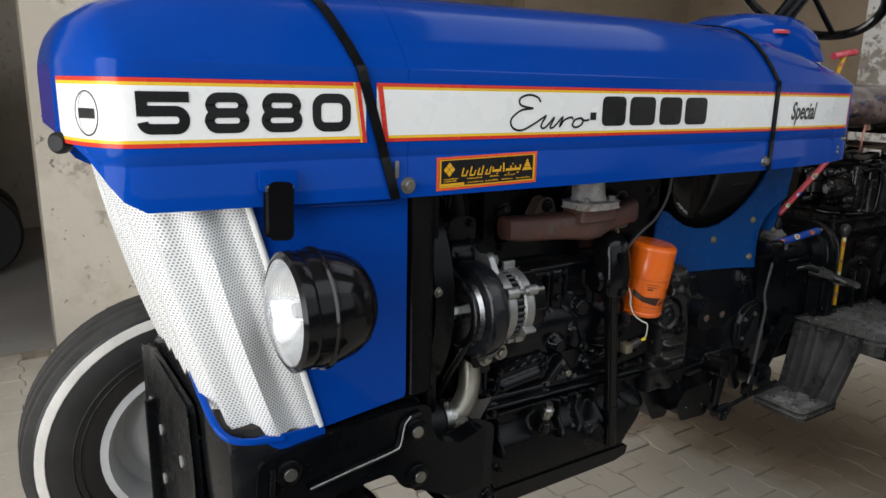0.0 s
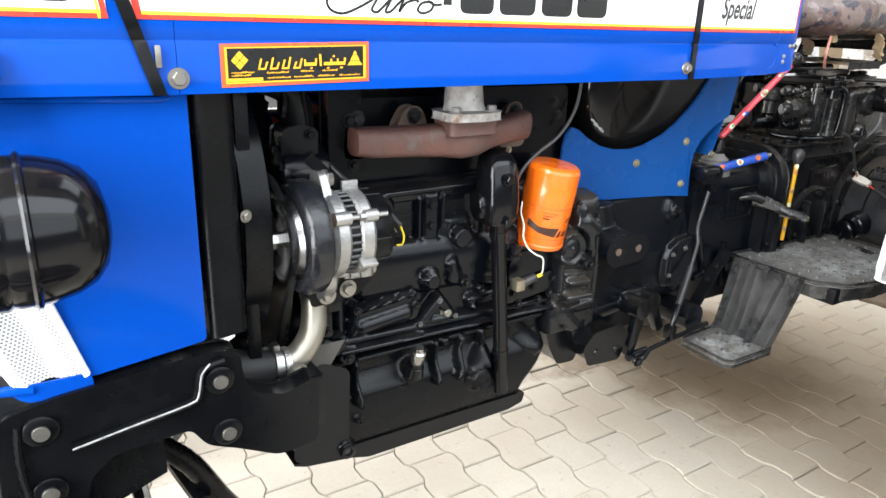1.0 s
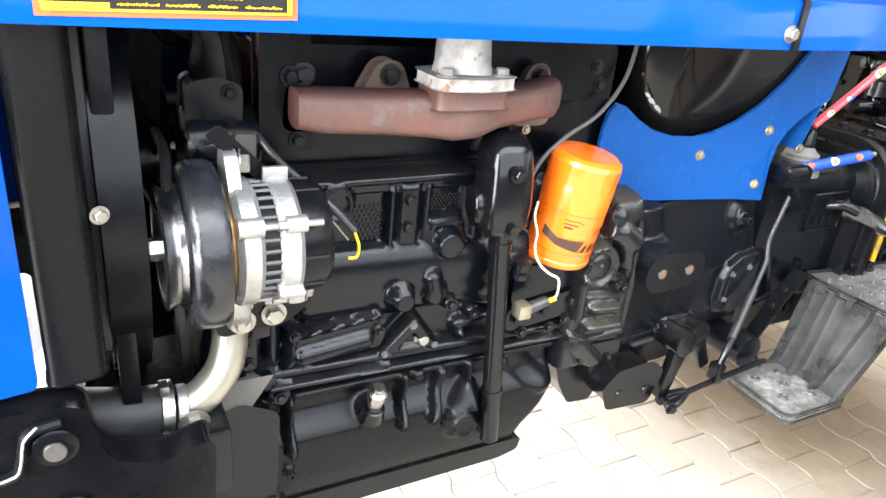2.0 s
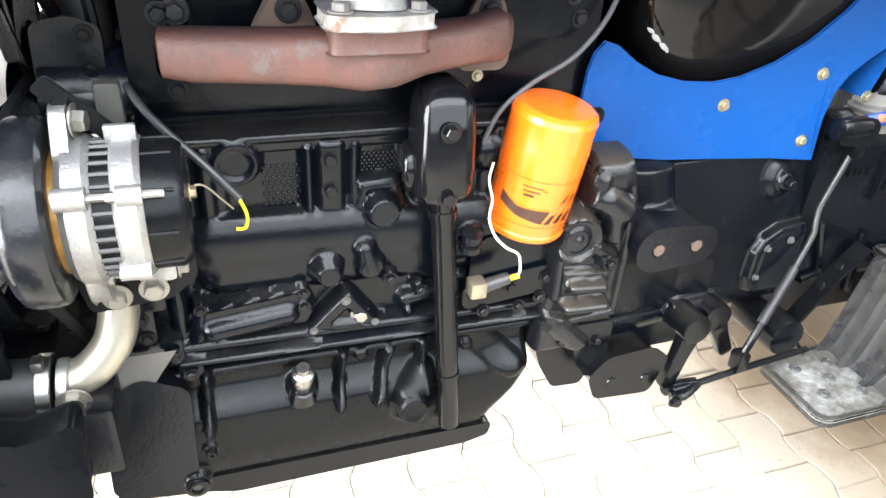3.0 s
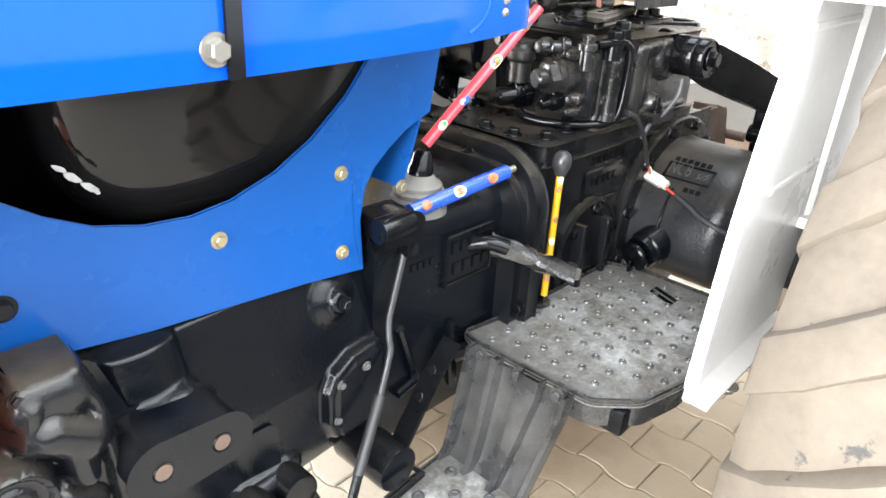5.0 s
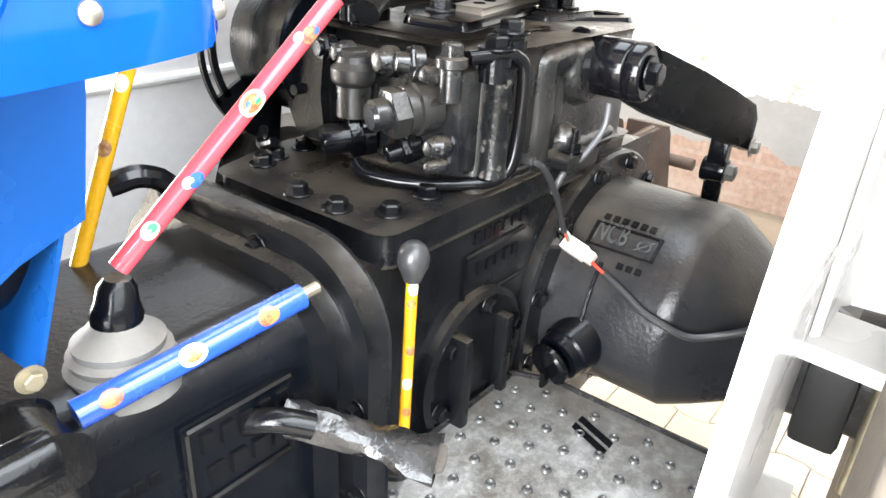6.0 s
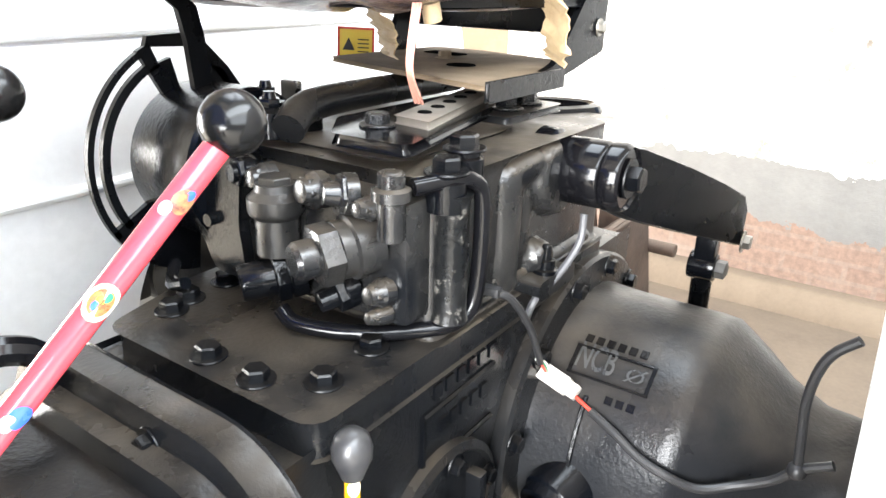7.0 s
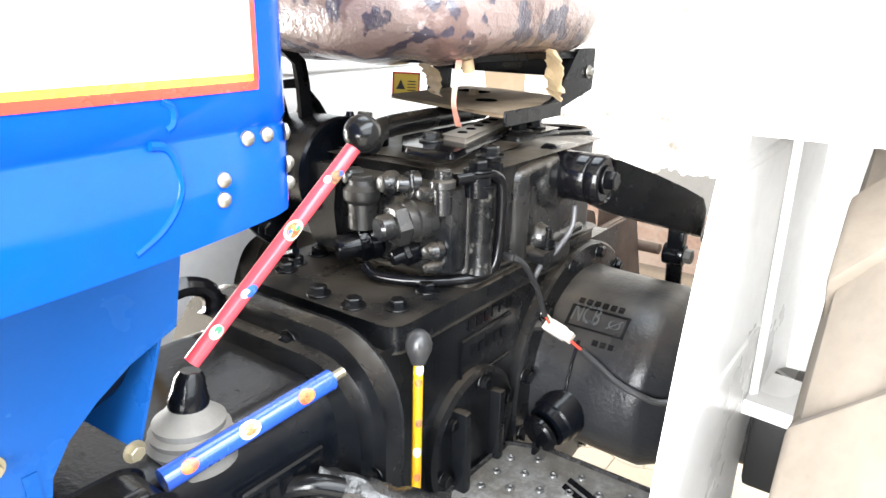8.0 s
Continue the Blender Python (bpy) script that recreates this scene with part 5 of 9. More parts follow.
# ---- engine ----
B = -0.185                       # near face of the engine block
bm = bmesh.new()
prism(bm, [(0.868, 0.655), (1.372, 0.655), (1.372, 0.945), (0.868, 0.945)], "y", B + 0.020, mirror(B))
block = part("engine_block", bm, CAST, tractor, "black painted three-cylinder engine block", bevel=0.006)
rect = lambda x0, x1, z0, z1: [(x0, z0), (x1, z0), (x1, z1), (x0, z1)]
BLOCK_FORMS = [
    ("sink", rect(0.942, 1.032, 0.838, 0.926), 0.007, 0.010), ("sink", rect(1.086, 1.146, 0.838, 0.926), 0.007, 0.010), ("sink", rect(1.192, 1.246, 0.836, 0.926), 0.007, 0.010),
    ("bar", 0.900, 0.937, 1.365, 0.941, 0.0075, 0.010), ("bar", 0.900, 0.928, 1.365, 0.932, 0.010, 0.004),
    ("bar", 0.930, 0.812, 1.330, 0.803, 0.040, 0.020), ("bar", 0.935, 0.780, 1.330, 0.768, 0.030, 0.016),
    ("pad", rect(1.040, 1.078, 0.812, 0.934), 0.009, 0.009), ("pad", rect(1.150, 1.186, 0.812, 0.934), 0.008, 0.009), ("pad", rect(0.915, 0.938, 0.812, 0.934), 0.008, 0.008),
    ("bar", 1.034, 0.922, 1.034, 0.842, 0.0055, 0.010), ("bar", 1.086, 0.922, 1.084, 0.842, 0.0055, 0.007),
    ("knob", 0.958, 0.911, 0.029, 0.008, 0.007), ("ring", 0.958, 0.911, 0.021, 0.005, 0.004),
    ("bar", 1.098, 0.872, 1.092, 0.842, 0.010, 0.011), ("bar", 1.098, 0.872, 1.130, 0.874, 0.012, 0.013), ("bar", 1.130, 0.874, 1.140, 0.842, 0.010, 0.011), ("knob", 1.116, 0.846, 0.024, 0.030, 0.007),
    ("knob", 1.049, 0.778, 0.025, 0.030, 0.008), ("knob", 1.049, 0.777, 0.018, 0.040, 0.005),
    ("knob", 1.101, 0.776, 0.023, 0.030, 0.009), ("bar", 1.101, 0.775, 1.094, 0.800, 0.017, 0.034), ("knob", 1.124, 0.757, 0.013, 0.030, 0.005),
    ("knob", 1.225, 0.800, 0.022, 0.030, 0.008), ("knob", 1.290, 0.860, 0.030, 0.014, 0.010), ("bar", 1.250, 0.900, 1.345, 0.905, 0.022, 0.012), ("bar", 1.262, 0.835, 1.268, 0.930, 0.012, 0.010),
    ("pad", [(0.885, 0.690), (1.026, 0.700), (1.036, 0.720), (1.022, 0.762), (0.992, 0.758), (0.908, 0.746), (0.896, 0.752)], 0.022, 0.005),
    ("bar", 0.915, 0.712, 1.000, 0.722, 0.019, 0.034), ("bar", 0.906, 0.742, 1.016, 0.754, 0.006, 0.027), ("bar", 0.899, 0.702, 0.905, 0.744, 0.007, 0.027),
    ("knob", 1.020, 0.751, 0.0095, 0.028, 0.004), ("knob", 1.020, 0.732, 0.0095, 0.028, 0.004), ("knob", 0.904, 0.746, 0.0095, 0.028, 0.004),
    ("pad", [(1.016, 0.690), (1.070, 0.746), (1.080, 0.742), (1.118, 0.690), (1.070, 0.684)], 0.026, 0.005), ("sink", [(1.046, 0.697), (1.072, 0.722), (1.096, 0.694)], 0.009, 0.005),
    ("bar", 0.872, 0.672, 1.372, 0.661, 0.008, 0.030), ("bar", 0.872, 0.688, 1.372, 0.678, 0.010, 0.022),
    ("bar", 1.140, 0.760, 1.225, 0.735, 0.010, 0.016), ("bar", 1.150, 0.712, 1.215, 0.720, 0.012, 0.018), ("knob", 1.165, 0.735, 0.010, 0.022, 0.004), ("knob", 1.152, 0.700, 0.008, 0.024, 0.004),
    ("bar", 0.880, 0.700, 0.880, 0.920, 0.012, 0.012),
]
skin("block_casting", relief(bmesh.new(), rect(0.866, 1.374, 0.657, 0.948), lambda x, z: B + 0 * x, BLOCK_FORMS), CAST, block, "black casting with ribs, bosses and covers")
bm = bmesh.new()
prism(bm, rounded([(0.885, 0.948), (1.385, 0.948), (1.385, 1.085), (0.885, 1.085)], 0.01), "y", -0.150, mirror(-0.150))
head = part("cylinder_head", bm, CAST, tractor, "black cylinder head", bevel=0.009)
bm = bmesh.new()
prism(bm, rounded([(0.90, 1.087), (1.37, 1.087), (1.36, 1.127), (0.91, 1.127)], 0.012), "y", -0.120, mirror(-0.120))
part("rocker_cover", bm, BLACK_SATIN, tractor, bevel=0.010)
bm = bmesh.new()
prism(bm, rounded([(1.10, 1.035), (1.372, 1.035), (1.372, 1.100), (1.10, 1.100)], 0.008), "y", -0.166, -0.150)
part("head_side_cover", bm, CAST, head, bevel=0.0065)
for x, z in ((1.345, 1.075), (1.355, 1.05), (1.14, 1.085)):
    bolt((x, -0.166, z), (0, -1, 0), 0.007, CAST_DUSTY, head)
bm = bmesh.new()
prism(bm, rounded([(0.872, 0.982), (0.928, 0.982), (0.922, 1.12), (0.872, 1.12)], 0.004), "y", -0.186, -0.151)
lift_plate = part("lifting_plate", bm, BLACK_SATIN, head, bevel=0.003)
bolt((0.912, -0.187, 0.992), (0, -1, 0), 0.007, CAST_GLOSS, head)
bolt((0.903, -0.187, 1.064), (0, -1, 0), 0.008, CAST, head)

for z in (0.909, 0.872):
    bolt((1.058, B - 0.008, z), (0, -1, 0), 0.0075, CAST_GLOSS, block, "nut")
for cx, cz, w, h in ((1.010, 0.877, 0.026, 0.026), (1.116, 0.893, 0.022, 0.016), (1.217, 0.89, 0.018, 0.024)):
    bm = bmesh.new()
    for i in range(8):
        for j in range(8):
            x, z = cx + (i - 3.5) / 4 * w + (j % 2) * w / 8, cz + (j - 3.5) / 4 * h
            lathe(bm, [(0.0027, 0), (0.0021, 0.0018), (0.0006, 0.0026)], (x, B + 0.0068, z), (0, -1, 0), 6)
    part("cast_dots", bm, CAST_GLOSS, block)
bolt((1.124, B - 0.030, 0.757), (0, -1, 0), 0.0065, CAST_GLOSS, block)
for x, z in ((0.904, 0.746), (1.020, 0.751), (1.020, 0.732), (1.165, 0.735)):
    bolt((x, B - 0.0275, z), (0, -1, 0), 0.0050, CAST_GLOSS, block)
for x, z, m, r in ((1.089, 0.703, ZINC, 0.0085), (1.070, 0.731, DULL_WORN, 0.004), (1.030, 0.693, DULL_WORN, 0.0035), (1.106, 0.694, DULL_WORN, 0.0035)):
    bolt((x, B - (0.017 if m is ZINC else 0.0255), z), (0, -1, 0), r, m, block)

# oil sump
bm = bmesh.new()
rings = []
for z, y, x0, x1 in ((0.652, B + 0.020, 0.80, 1.325), (0.615, B + 0.020, 0.795, 1.320), (0.590, B + 0.004, 0.79, 1.300), (0.555, B, 0.785, 1.285), (0.505, B, 0.785, 1.275), (0.478, B, 0.79, 1.265)):
    my = mirror(y)
    rings.append([(x0, y + 0.034, z), (x0 + 0.010, y + 0.011, z), (x0 + 0.034, y, z), (x1 - 0.044, y, z), (x1 - 0.013, y + 0.013, z), (x1, y + 0.044, z), (x1, my - 0.044, z), (x1 - 0.044, my, z), (x0 + 0.034, my, z), (x0, my - 0.034, z)])
loft(bm, rings)
sump = part("oil_sump", bm, CAST_GLOSS, tractor, "glossy black cast oil sump", bevel=0.007)
SUMP_FORMS = [
    ("bar", 0.900, 0.656, 0.897, 0.578, 0.0075, 0.030), ("bar", 1.066, 0.650, 1.058, 0.578, 0.0075, 0.026), ("bar", 1.172, 0.650, 1.172, 0.585, 0.0075, 0.024),
    ("bar", 1.128, 0.640, 1.108, 0.575, 0.0085, 0.022), ("knob", 1.152, 0.562, 0.034, 0.014, 0.016), ("knob", 1.152, 0.564, 0.024, 0.024, 0.006), ("ring", 1.152, 0.564, 0.016, 0.004, 0.003),
    ("bar", 1.172, 0.600, 1.150, 0.580, 0.018, 0.020), ("knob", 1.012, 0.606, 0.022, 0.022, 0.012), ("knob", 0.872, 0.492, 0.021, 0.013, 0.005), ("knob", 0.895, 0.545, 0.009, 0.006, 0.004),
    ("knob", 1.203, 0.530, 0.015, 0.008, 0.004), ("bar", 0.800, 0.648, 1.330, 0.648, 0.010, 0.014), ("knob", 1.090, 0.640, 0.012, 0.018, 0.005), ("knob", 1.235, 0.628, 0.012, 0.016, 0.005),
    ("bar", 1.245, 0.640, 1.300, 0.590, 0.020, 0.010), ("bar", 0.800, 0.548, 0.850, 0.540, 0.012, 0.004),
]
def sump_face(x, z):
    shoulder = soft_step((0.622 - z) / 0.040)
    return B - 0.006 - 0.024 * shoulder - 0.008 * np.sin(np.clip((0.60 - z) / 0.12, 0, 1) * math.pi)
skin("sump_casting", relief(bmesh.new(), [(0.795, 0.478), (1.268, 0.478), (1.282, 0.510), (1.312, 0.545), (1.332, 0.578), (1.338, 0.655), (0.795, 0.655)], sump_face, SUMP_FORMS, edge=0.016), BLACK_SATIN, sump)
part("sump_lip", prism(bmesh.new(), rounded([(0.775, 0.487), (0.80, 0.478), (0.885, 0.466), (0.92, 0.456), (1.24, 0.458), (1.275, 0.466), (1.280, 0.488), (0.88, 0.490)], 0.006), "y", B - 0.036, mirror(B - 0.034)), CAST_GLOSS, sump, bevel=0.0065)
bm = bmesh.new()
lathe(bm, [(0.013, 0.0), (0.012, 0.006), (0.007, 0.006), (0.006, 0.002), (0.002, 0.002)], (1.152, B - 0.050, 0.564), (0, -1, 0), 6)
part("drain_plug", bm, CAST_GLOSS, sump)
bm = bmesh.new()
lathe(bm, [(0.018, -0.01), (0.015, 0.012), (0.012, 0.013), (0.012, 0.020)], (1.011, B - 0.040, 0.612), (0, -0.4, 1), 18)
part("oil_boss", bm, CAST_GLOSS, sump)
bm = bmesh.new()
lathe(bm, [(0.011, 0.018), (0.011, 0.030), (0.0135, 0.032), (0.0135, 0.044), (0.009, 0.047), (0.008, 0.055)], (1.011, B - 0.040, 0.612), (0, -0.3, 1), 12)
plug = part("plug_fitting", bm, STEEL, sump, "small steel fitting")
for x, z, r in ((0.872, 0.492, 0.015), (0.895, 0.545, 0.006), (1.203, 0.530, 0.010)):
    bm = bmesh.new()
    lathe(bm, [(r, -0.005), (r, 0.008), (r * 0.8, 0.010), (r * 0.5, 0.010), (r * 0.45, 0.004), (r * 0.1, 0.004)], (x, B - 0.043, z), (0, -1, 0), 20)
    part("sump_boss", bm, CAST_GLOSS, sump)
    bm = bmesh.new()
    lathe(bm, [(r * 0.45, 0.0045), (r * 0.2, 0.005)], (x, B - 0.043, z), (0, -1, 0), 14)
    part("bolt_end", bm, DULL_WORN, sump)

# timing cover and mount at the front of the engine
bm = bmesh.new()
prism(bm, rounded([(0.800, 0.60), (0.868, 0.60), (0.868, 0.93), (0.835, 0.93), (0.815, 0.80), (0.800, 0.70)], 0.012), "y", -0.180, mirror(-0.180))
timing = part("timing_cover", bm, CAST, tractor, "black timing cover", bevel=0.009)
bm = bmesh.new()
prism(bm, rounded([(0.782, 0.500), (0.87, 0.492), (0.875, 0.645), (0.83, 0.668), (0.79, 0.645)], 0.010), "y", -0.228, mirror(-0.228))
part("front_mount", bm, CAST, timing, bevel=0.006)
bm = bmesh.new()
prism(bm, [(0.755, 0.668), (0.788, 0.640), (0.830, 0.652), (0.862, 0.700), (0.800, 0.700)], "y", -0.226, -0.190)
part("dusty_mount_lug", bm, surface("dust_grey_lug", (0.07, 0.065, 0.058), 0.8, vary=(0.04, 0.037, 0.033), scale=20), timing, bevel=0.0065)
for x, y, z, w, h in ((0.842, -0.205, 0.735, 0.030, 0.055), (0.868, -0.200, 0.690, 0.026, 0.040), (0.835, -0.200, 0.690, 0.02, 0.03), (0.858, -0.21, 0.770, 0.028, 0.026), (0.885, -0.20, 0.66, 0.03, 0.02)):
    part("timing_lug", box(bmesh.new(), x - w / 2, x + w / 2, y - 0.012, -0.17, z - h / 2, z + h / 2), CAST, timing, bevel=0.0065)
for x, z in ((0.842, 0.748), (0.846, 0.722), (0.870, 0.695), (0.835, 0.685), (0.885, 0.662)):
    bolt((x, -0.218, z), (0, -1, 0), 0.006, CAST_GLOSS, timing)

# alternator on its bracket
AL = Vector((0.0, -0.275, 0.914))


def spun(name, profile, material, parent, n=40, label=""):
    return part(name, lathe(bmesh.new(), profile, AL, (1, 0, 0), n), material, parent, label)


DULL_PULLEY = surface("worn_steel_pulley", (0.22, 0.225, 0.235), 0.26, metal=1.0, vary=(0.06, 0.055, 0.05), scale=22, amount=0.9, spots=((0.12, 0.055, 0.035), 30, 0.64))
WINDING = surface("amber_varnished_copper", (0.30, 0.15, 0.03), 0.35, metal=0.4, vary=(0.10, 0.05, 0.015), scale=60, amount=0.9)
FAN_BLACK = surface("worn_black_fan_paint", (0.004, 0.0045, 0.0055), 0.24, vary=(0.02, 0.021, 0.024), scale=16, amount=0.9, bump=0.3, grain=90, spots=((0.10, 0.045, 0.03), 26, 0.70), spec=0.4)
alt = spun("alternator", [(0.040, 0.811), (0.062, 0.812), (0.067, 0.818), (0.067, 0.833), (0.062, 0.838)], ALU, tractor, label="aluminium alternator with a black fan and pulley")
spun("stator", [(0.0605, 0.836), (0.0605, 0.855)], BLACK_SATIN, alt)
for k in range(34):
    a = math.tau * k / 34
    o = AL + Vector((0.8455, 0.0605 * math.cos(a), 0.0605 * math.sin(a)))
    part("stator_fin", cyl(bmesh.new(), o - Vector((0.0085, 0, 0)), o + Vector((0.0085, 0, 0)), 0.0026, n=6), KNOB_GREY, alt)
spun("rear_bracket", [(0.062, 0.853), (0.066, 0.856), (0.066, 0.872), (0.062, 0.877), (0.050, 0.878)], ALU, alt)
for k in range(6):
    a = math.tau * k / 6 + 0.5
    o = AL + Vector((0.864, 0.066 * math.cos(a), 0.066 * math.sin(a)))
    ob = part("bracket_pad", box(bmesh.new(), -0.014, 0.012, -0.004, 0.003, -0.011, 0.011), ALU, alt, bevel=0.002)
    ob.matrix_basis = Matrix.Translation(o) @ Matrix.Rotation(a + math.pi / 2, 4, "X")
cap_end = spun("end_cap", [(0.060, 0.876), (0.059, 0.903), (0.054, 0.910), (0.020, 0.912), (0.002, 0.912)], BLACK_SATIN, alt, label="ribbed black end cap")
for k in range(10):
    a = math.tau * k / 10
    o = AL + Vector((0.890, 0.0595 * math.cos(a), 0.0595 * math.sin(a)))
    part("cap_rib", cyl(bmesh.new(), o - Vector((0.013, 0, 0)), o + Vector((0.012, 0, 0)), 0.0018, n=6), BLACK_SATIN, cap_end)
spun("winding", [(0.030, 0.804), (0.056, 0.804), (0.056, 0.813), (0.030, 0.813)], WINDING, alt, label="amber copper winding")
spun("fan", [(0.040, 0.769), (0.078, 0.770), (0.083, 0.774), (0.085, 0.780), (0.085, 0.797), (0.082, 0.803), (0.075, 0.806), (0.040, 0.806)], FAN_BLACK, alt, label="worn black steel fan")
spun("pulley", [(0.010, 0.754), (0.040, 0.753), (0.047, 0.749), (0.058, 0.748), (0.0625, 0.750), (0.058, 0.757), (0.058, 0.761), (0.0635, 0.767), (0.062, 0.770), (0.03, 0.774)], DULL_PULLEY, alt, label="bright steel pulley")
spun("pulley_nut", [(0.011, 0.738), (0.012, 0.740), (0.012, 0.755)], STEEL, alt, 6)
for k in range(3):
    a = math.tau * (k + 0.08) / 3 + 2.4
    o = AL + Vector((0.0, 0.069 * math.cos(a), 0.069 * math.sin(a)))
    part("through_bolt", cyl(bmesh.new(), o + Vector((0.815, 0, 0)), o + Vector((0.895, 0, 0)), 0.0040, n=10), STEEL, alt)
    part("bolt_lug", cyl(bmesh.new(), o + Vector((0.858, 0, 0)), o + Vector((0.878, 0, 0)), 0.009, n=14), ALU, alt)
    part("bolt_lug", cyl(bmesh.new(), o + Vector((0.812, 0, 0)), o + Vector((0.836, 0, 0)), 0.010, n=14), ALU, alt)
part("mounting_ear", prism(bmesh.new(), rounded([(-0.300, 0.972), (-0.245, 0.967), (-0.250, 1.004), (-0.275, 1.008)], 0.008), "x", 0.812, 0.825), ALU, alt, bevel=0.003)
part("mounting_ear", prism(bmesh.new(), rounded([(-0.300, 0.864), (-0.230, 0.864), (-0.235, 0.812), (-0.265, 0.806), (-0.29, 0.83)], 0.010), "x", 0.814, 0.832), ALU, alt, bevel=0.003)
part("mounting_ear", box(bmesh.new(), 0.872, 0.893, -0.292, -0.262, 0.838, 0.862), ALU, alt, bevel=0.0065)
bolt((0.893, -0.277, 0.848), (1, 0, 0), 0.009, ZINC, alt)
bolt((0.828, -0.268, 0.994), (1, -0.2, 0), 0.010, ZINC, alt)
arm = part("adjusting_arm", prism(bmesh.new(), rounded([(0.800, 1.020), (0.812, 1.030), (0.875, 0.968), (0.866, 0.958)], 0.004), "y", -0.262, -0.257), BLACK_SATIN, tractor, "slotted black alternator arm", bevel=0.001)
bm = bmesh.new()
prism(bm, rounded([(0.800, 0.835), (0.905, 0.842), (0.905, 0.820), (0.880, 0.800), (0.808, 0.793)], 0.006), "y", -0.255, -0.185)
bracket = part("alternator_bracket", bm, BLACK_SATIN, tractor, "black alternator bracket", bevel=0.0065)
bolt((0.831, -0.256, 0.806), (0, -1, 0), 0.010, ZINC, bracket)
bolt((0.866, -0.256, 0.811), (0, -1, 0), 0.010, ZINC, bracket)
cable = part("alternator_cable", tube(bmesh.new(), [(0.865, -0.19, 1.00), (0.885, -0.215, 0.975), (0.93, -0.250, 0.935), (0.957, -0.262, 0.905)], 0.0042, 10), CABLE_BLACK, tractor, "black sheathed alternator cable")
part("yellow_wire", tube(bmesh.new(), [(0.956, -0.262, 0.906), (0.962, -0.264, 0.888), (0.960, -0.264, 0.874), (0.951, -0.262, 0.872)], 0.0018, 8), WIRE_YELLOW, cable)
part("orange_wire", tube(bmesh.new(), [(0.912, -0.270, 0.925), (0.925, -0.268, 0.925), (0.942, -0.264, 0.905), (0.950, -0.262, 0.895)], 0.0010, 6), BRASS, cable)
bolt((0.912, -0.280, 0.925), (1, 0, 0), 0.006, BRASSY, alt)

# coolant elbow, hose, clamp
bm = bmesh.new()
tube(bm, [(0.822, -0.205, 0.820), (0.825, -0.215, 0.775), (0.815, -0.228, 0.735), (0.790, -0.238, 0.708), (0.765, -0.242, 0.698)], 0.021, 18)
elbow = part("coolant_elbow", bm, surface("raw_steel_pipe", (0.34, 0.315, 0.26), 0.36, metal=0.75, vary=(0.22, 0.20, 0.16), scale=25, amount=0.7), tractor, "bare metal coolant elbow")
bm = bmesh.new()
tube(bm, [(0.750, -0.243, 0.699), (0.71, -0.245, 0.704), (0.66, -0.24, 0.712)], 0.030, 20)
hose = part("coolant_hose", bm, RUBBER, tractor, "thick black rubber coolant hose")
bm = bmesh.new()
lathe(bm, [(0.0312, 0), (0.0335, 0.001), (0.0335, 0.013), (0.0312, 0.014)], (0.738, -0.2435, 0.7005), (1, 0, -0.1), 30, False)
clamp = part("hose_clamp", bm, STEEL, hose, "steel hose clamp")
part("clamp_screw", box(bmesh.new(), 0.739, 0.750, -0.262, -0.245, 0.729, 0.742), STEEL, clamp, bevel=0.003)
bm = bmesh.new()
lathe(bm, [(0.026, 0), (0.027, 0.002), (0.027, 0.010), (0.024, 0.012)], (0.756, -0.243, 0.6985), (1, 0, -0.1), 28)
part("elbow_bead", bm, ALU, elbow)
bolt((0.772, -0.268, 0.692), (0, -1, -0.1), 0.012, ZINC, elbow)

# radiator and fan
radiator = part("radiator", box(bmesh.new(), 0.650, 0.700, -0.265, mirror(-0.265), 0.80, 1.13), RUBBER, tractor, "black radiator behind the grille", bevel=0.0065)
bm = bmesh.new()
prism(bm, rounded([(0.640, -0.312), (0.692, -0.304), (0.692, -0.26), (0.640, -0.26)], 0.016), "z", 0.798, 1.135)
part("side_tank", bm, BLACK_SATIN, radiator, "rounded black radiator side tank", bevel=0.002)
part("shroud_post", box(bmesh.new(), 0.702, 0.722, -0.262, -0.25, 0.72, 1.13), BLACK_SATIN, radiator, bevel=0.003)
bolt((0.6995, -0.296, 0.962), (0.3, -1, 0), 0.006, ZINC, radiator)
bm = bmesh.new()
lathe(bm, [(0.245, 0.700), (0.245, 0.738), (0.25, 0.738), (0.25, 0.700)], (0, YC, 0.93), (1, 0, 0), 48, False)
part("fan_shroud", bm, BLACK_SATIN, radiator)
bm = bmesh.new()
lathe(bm, [(0.03, 0.735), (0.055, 0.74), (0.055, 0.785), (0.03, 0.79)], (0, YC, 0.93), (1, 0, 0), 28)
fan = part("cooling_fan", bm, BLACK_SATIN, tractor, "black cooling fan")
for k in range(6):
    a = math.tau * k / 6
    u, w = Vector((0, math.cos(a), math.sin(a))), Vector((0, -math.sin(a), math.cos(a)))
    o = Vector((0.757, YC, 0.93))
    bm = bmesh.new()
    slab(bm, [[o + u * r + w * s * (0.02 + r * 0.12) + Vector((0.018 * s, 0, 0)) for s in (-1, 0, 1)] for r in (0.05, 0.12, 0.22)], 0.002)
    part("blade", bm, BLACK_SATIN, fan)
bm = bmesh.new()
for r, a in ((0.085, 0.790), (0.085, 0.800)):
    lathe(bm, [(r - 0.02, a), (r, a + 0.002), (r, a + 0.006), (r - 0.02, a + 0.009)], (0, YC, 0.60), (1, 0, 0), 36)
part("crank_pulley", bm, BLACK_SATIN, tractor)
bm = bmesh.new()
tube(bm, [(0.760, AL.y, AL.z + 0.052), (0.768, -0.20, 0.985), (0.770, YC - 0.06, 0.985)], 0.006, 6, 3)
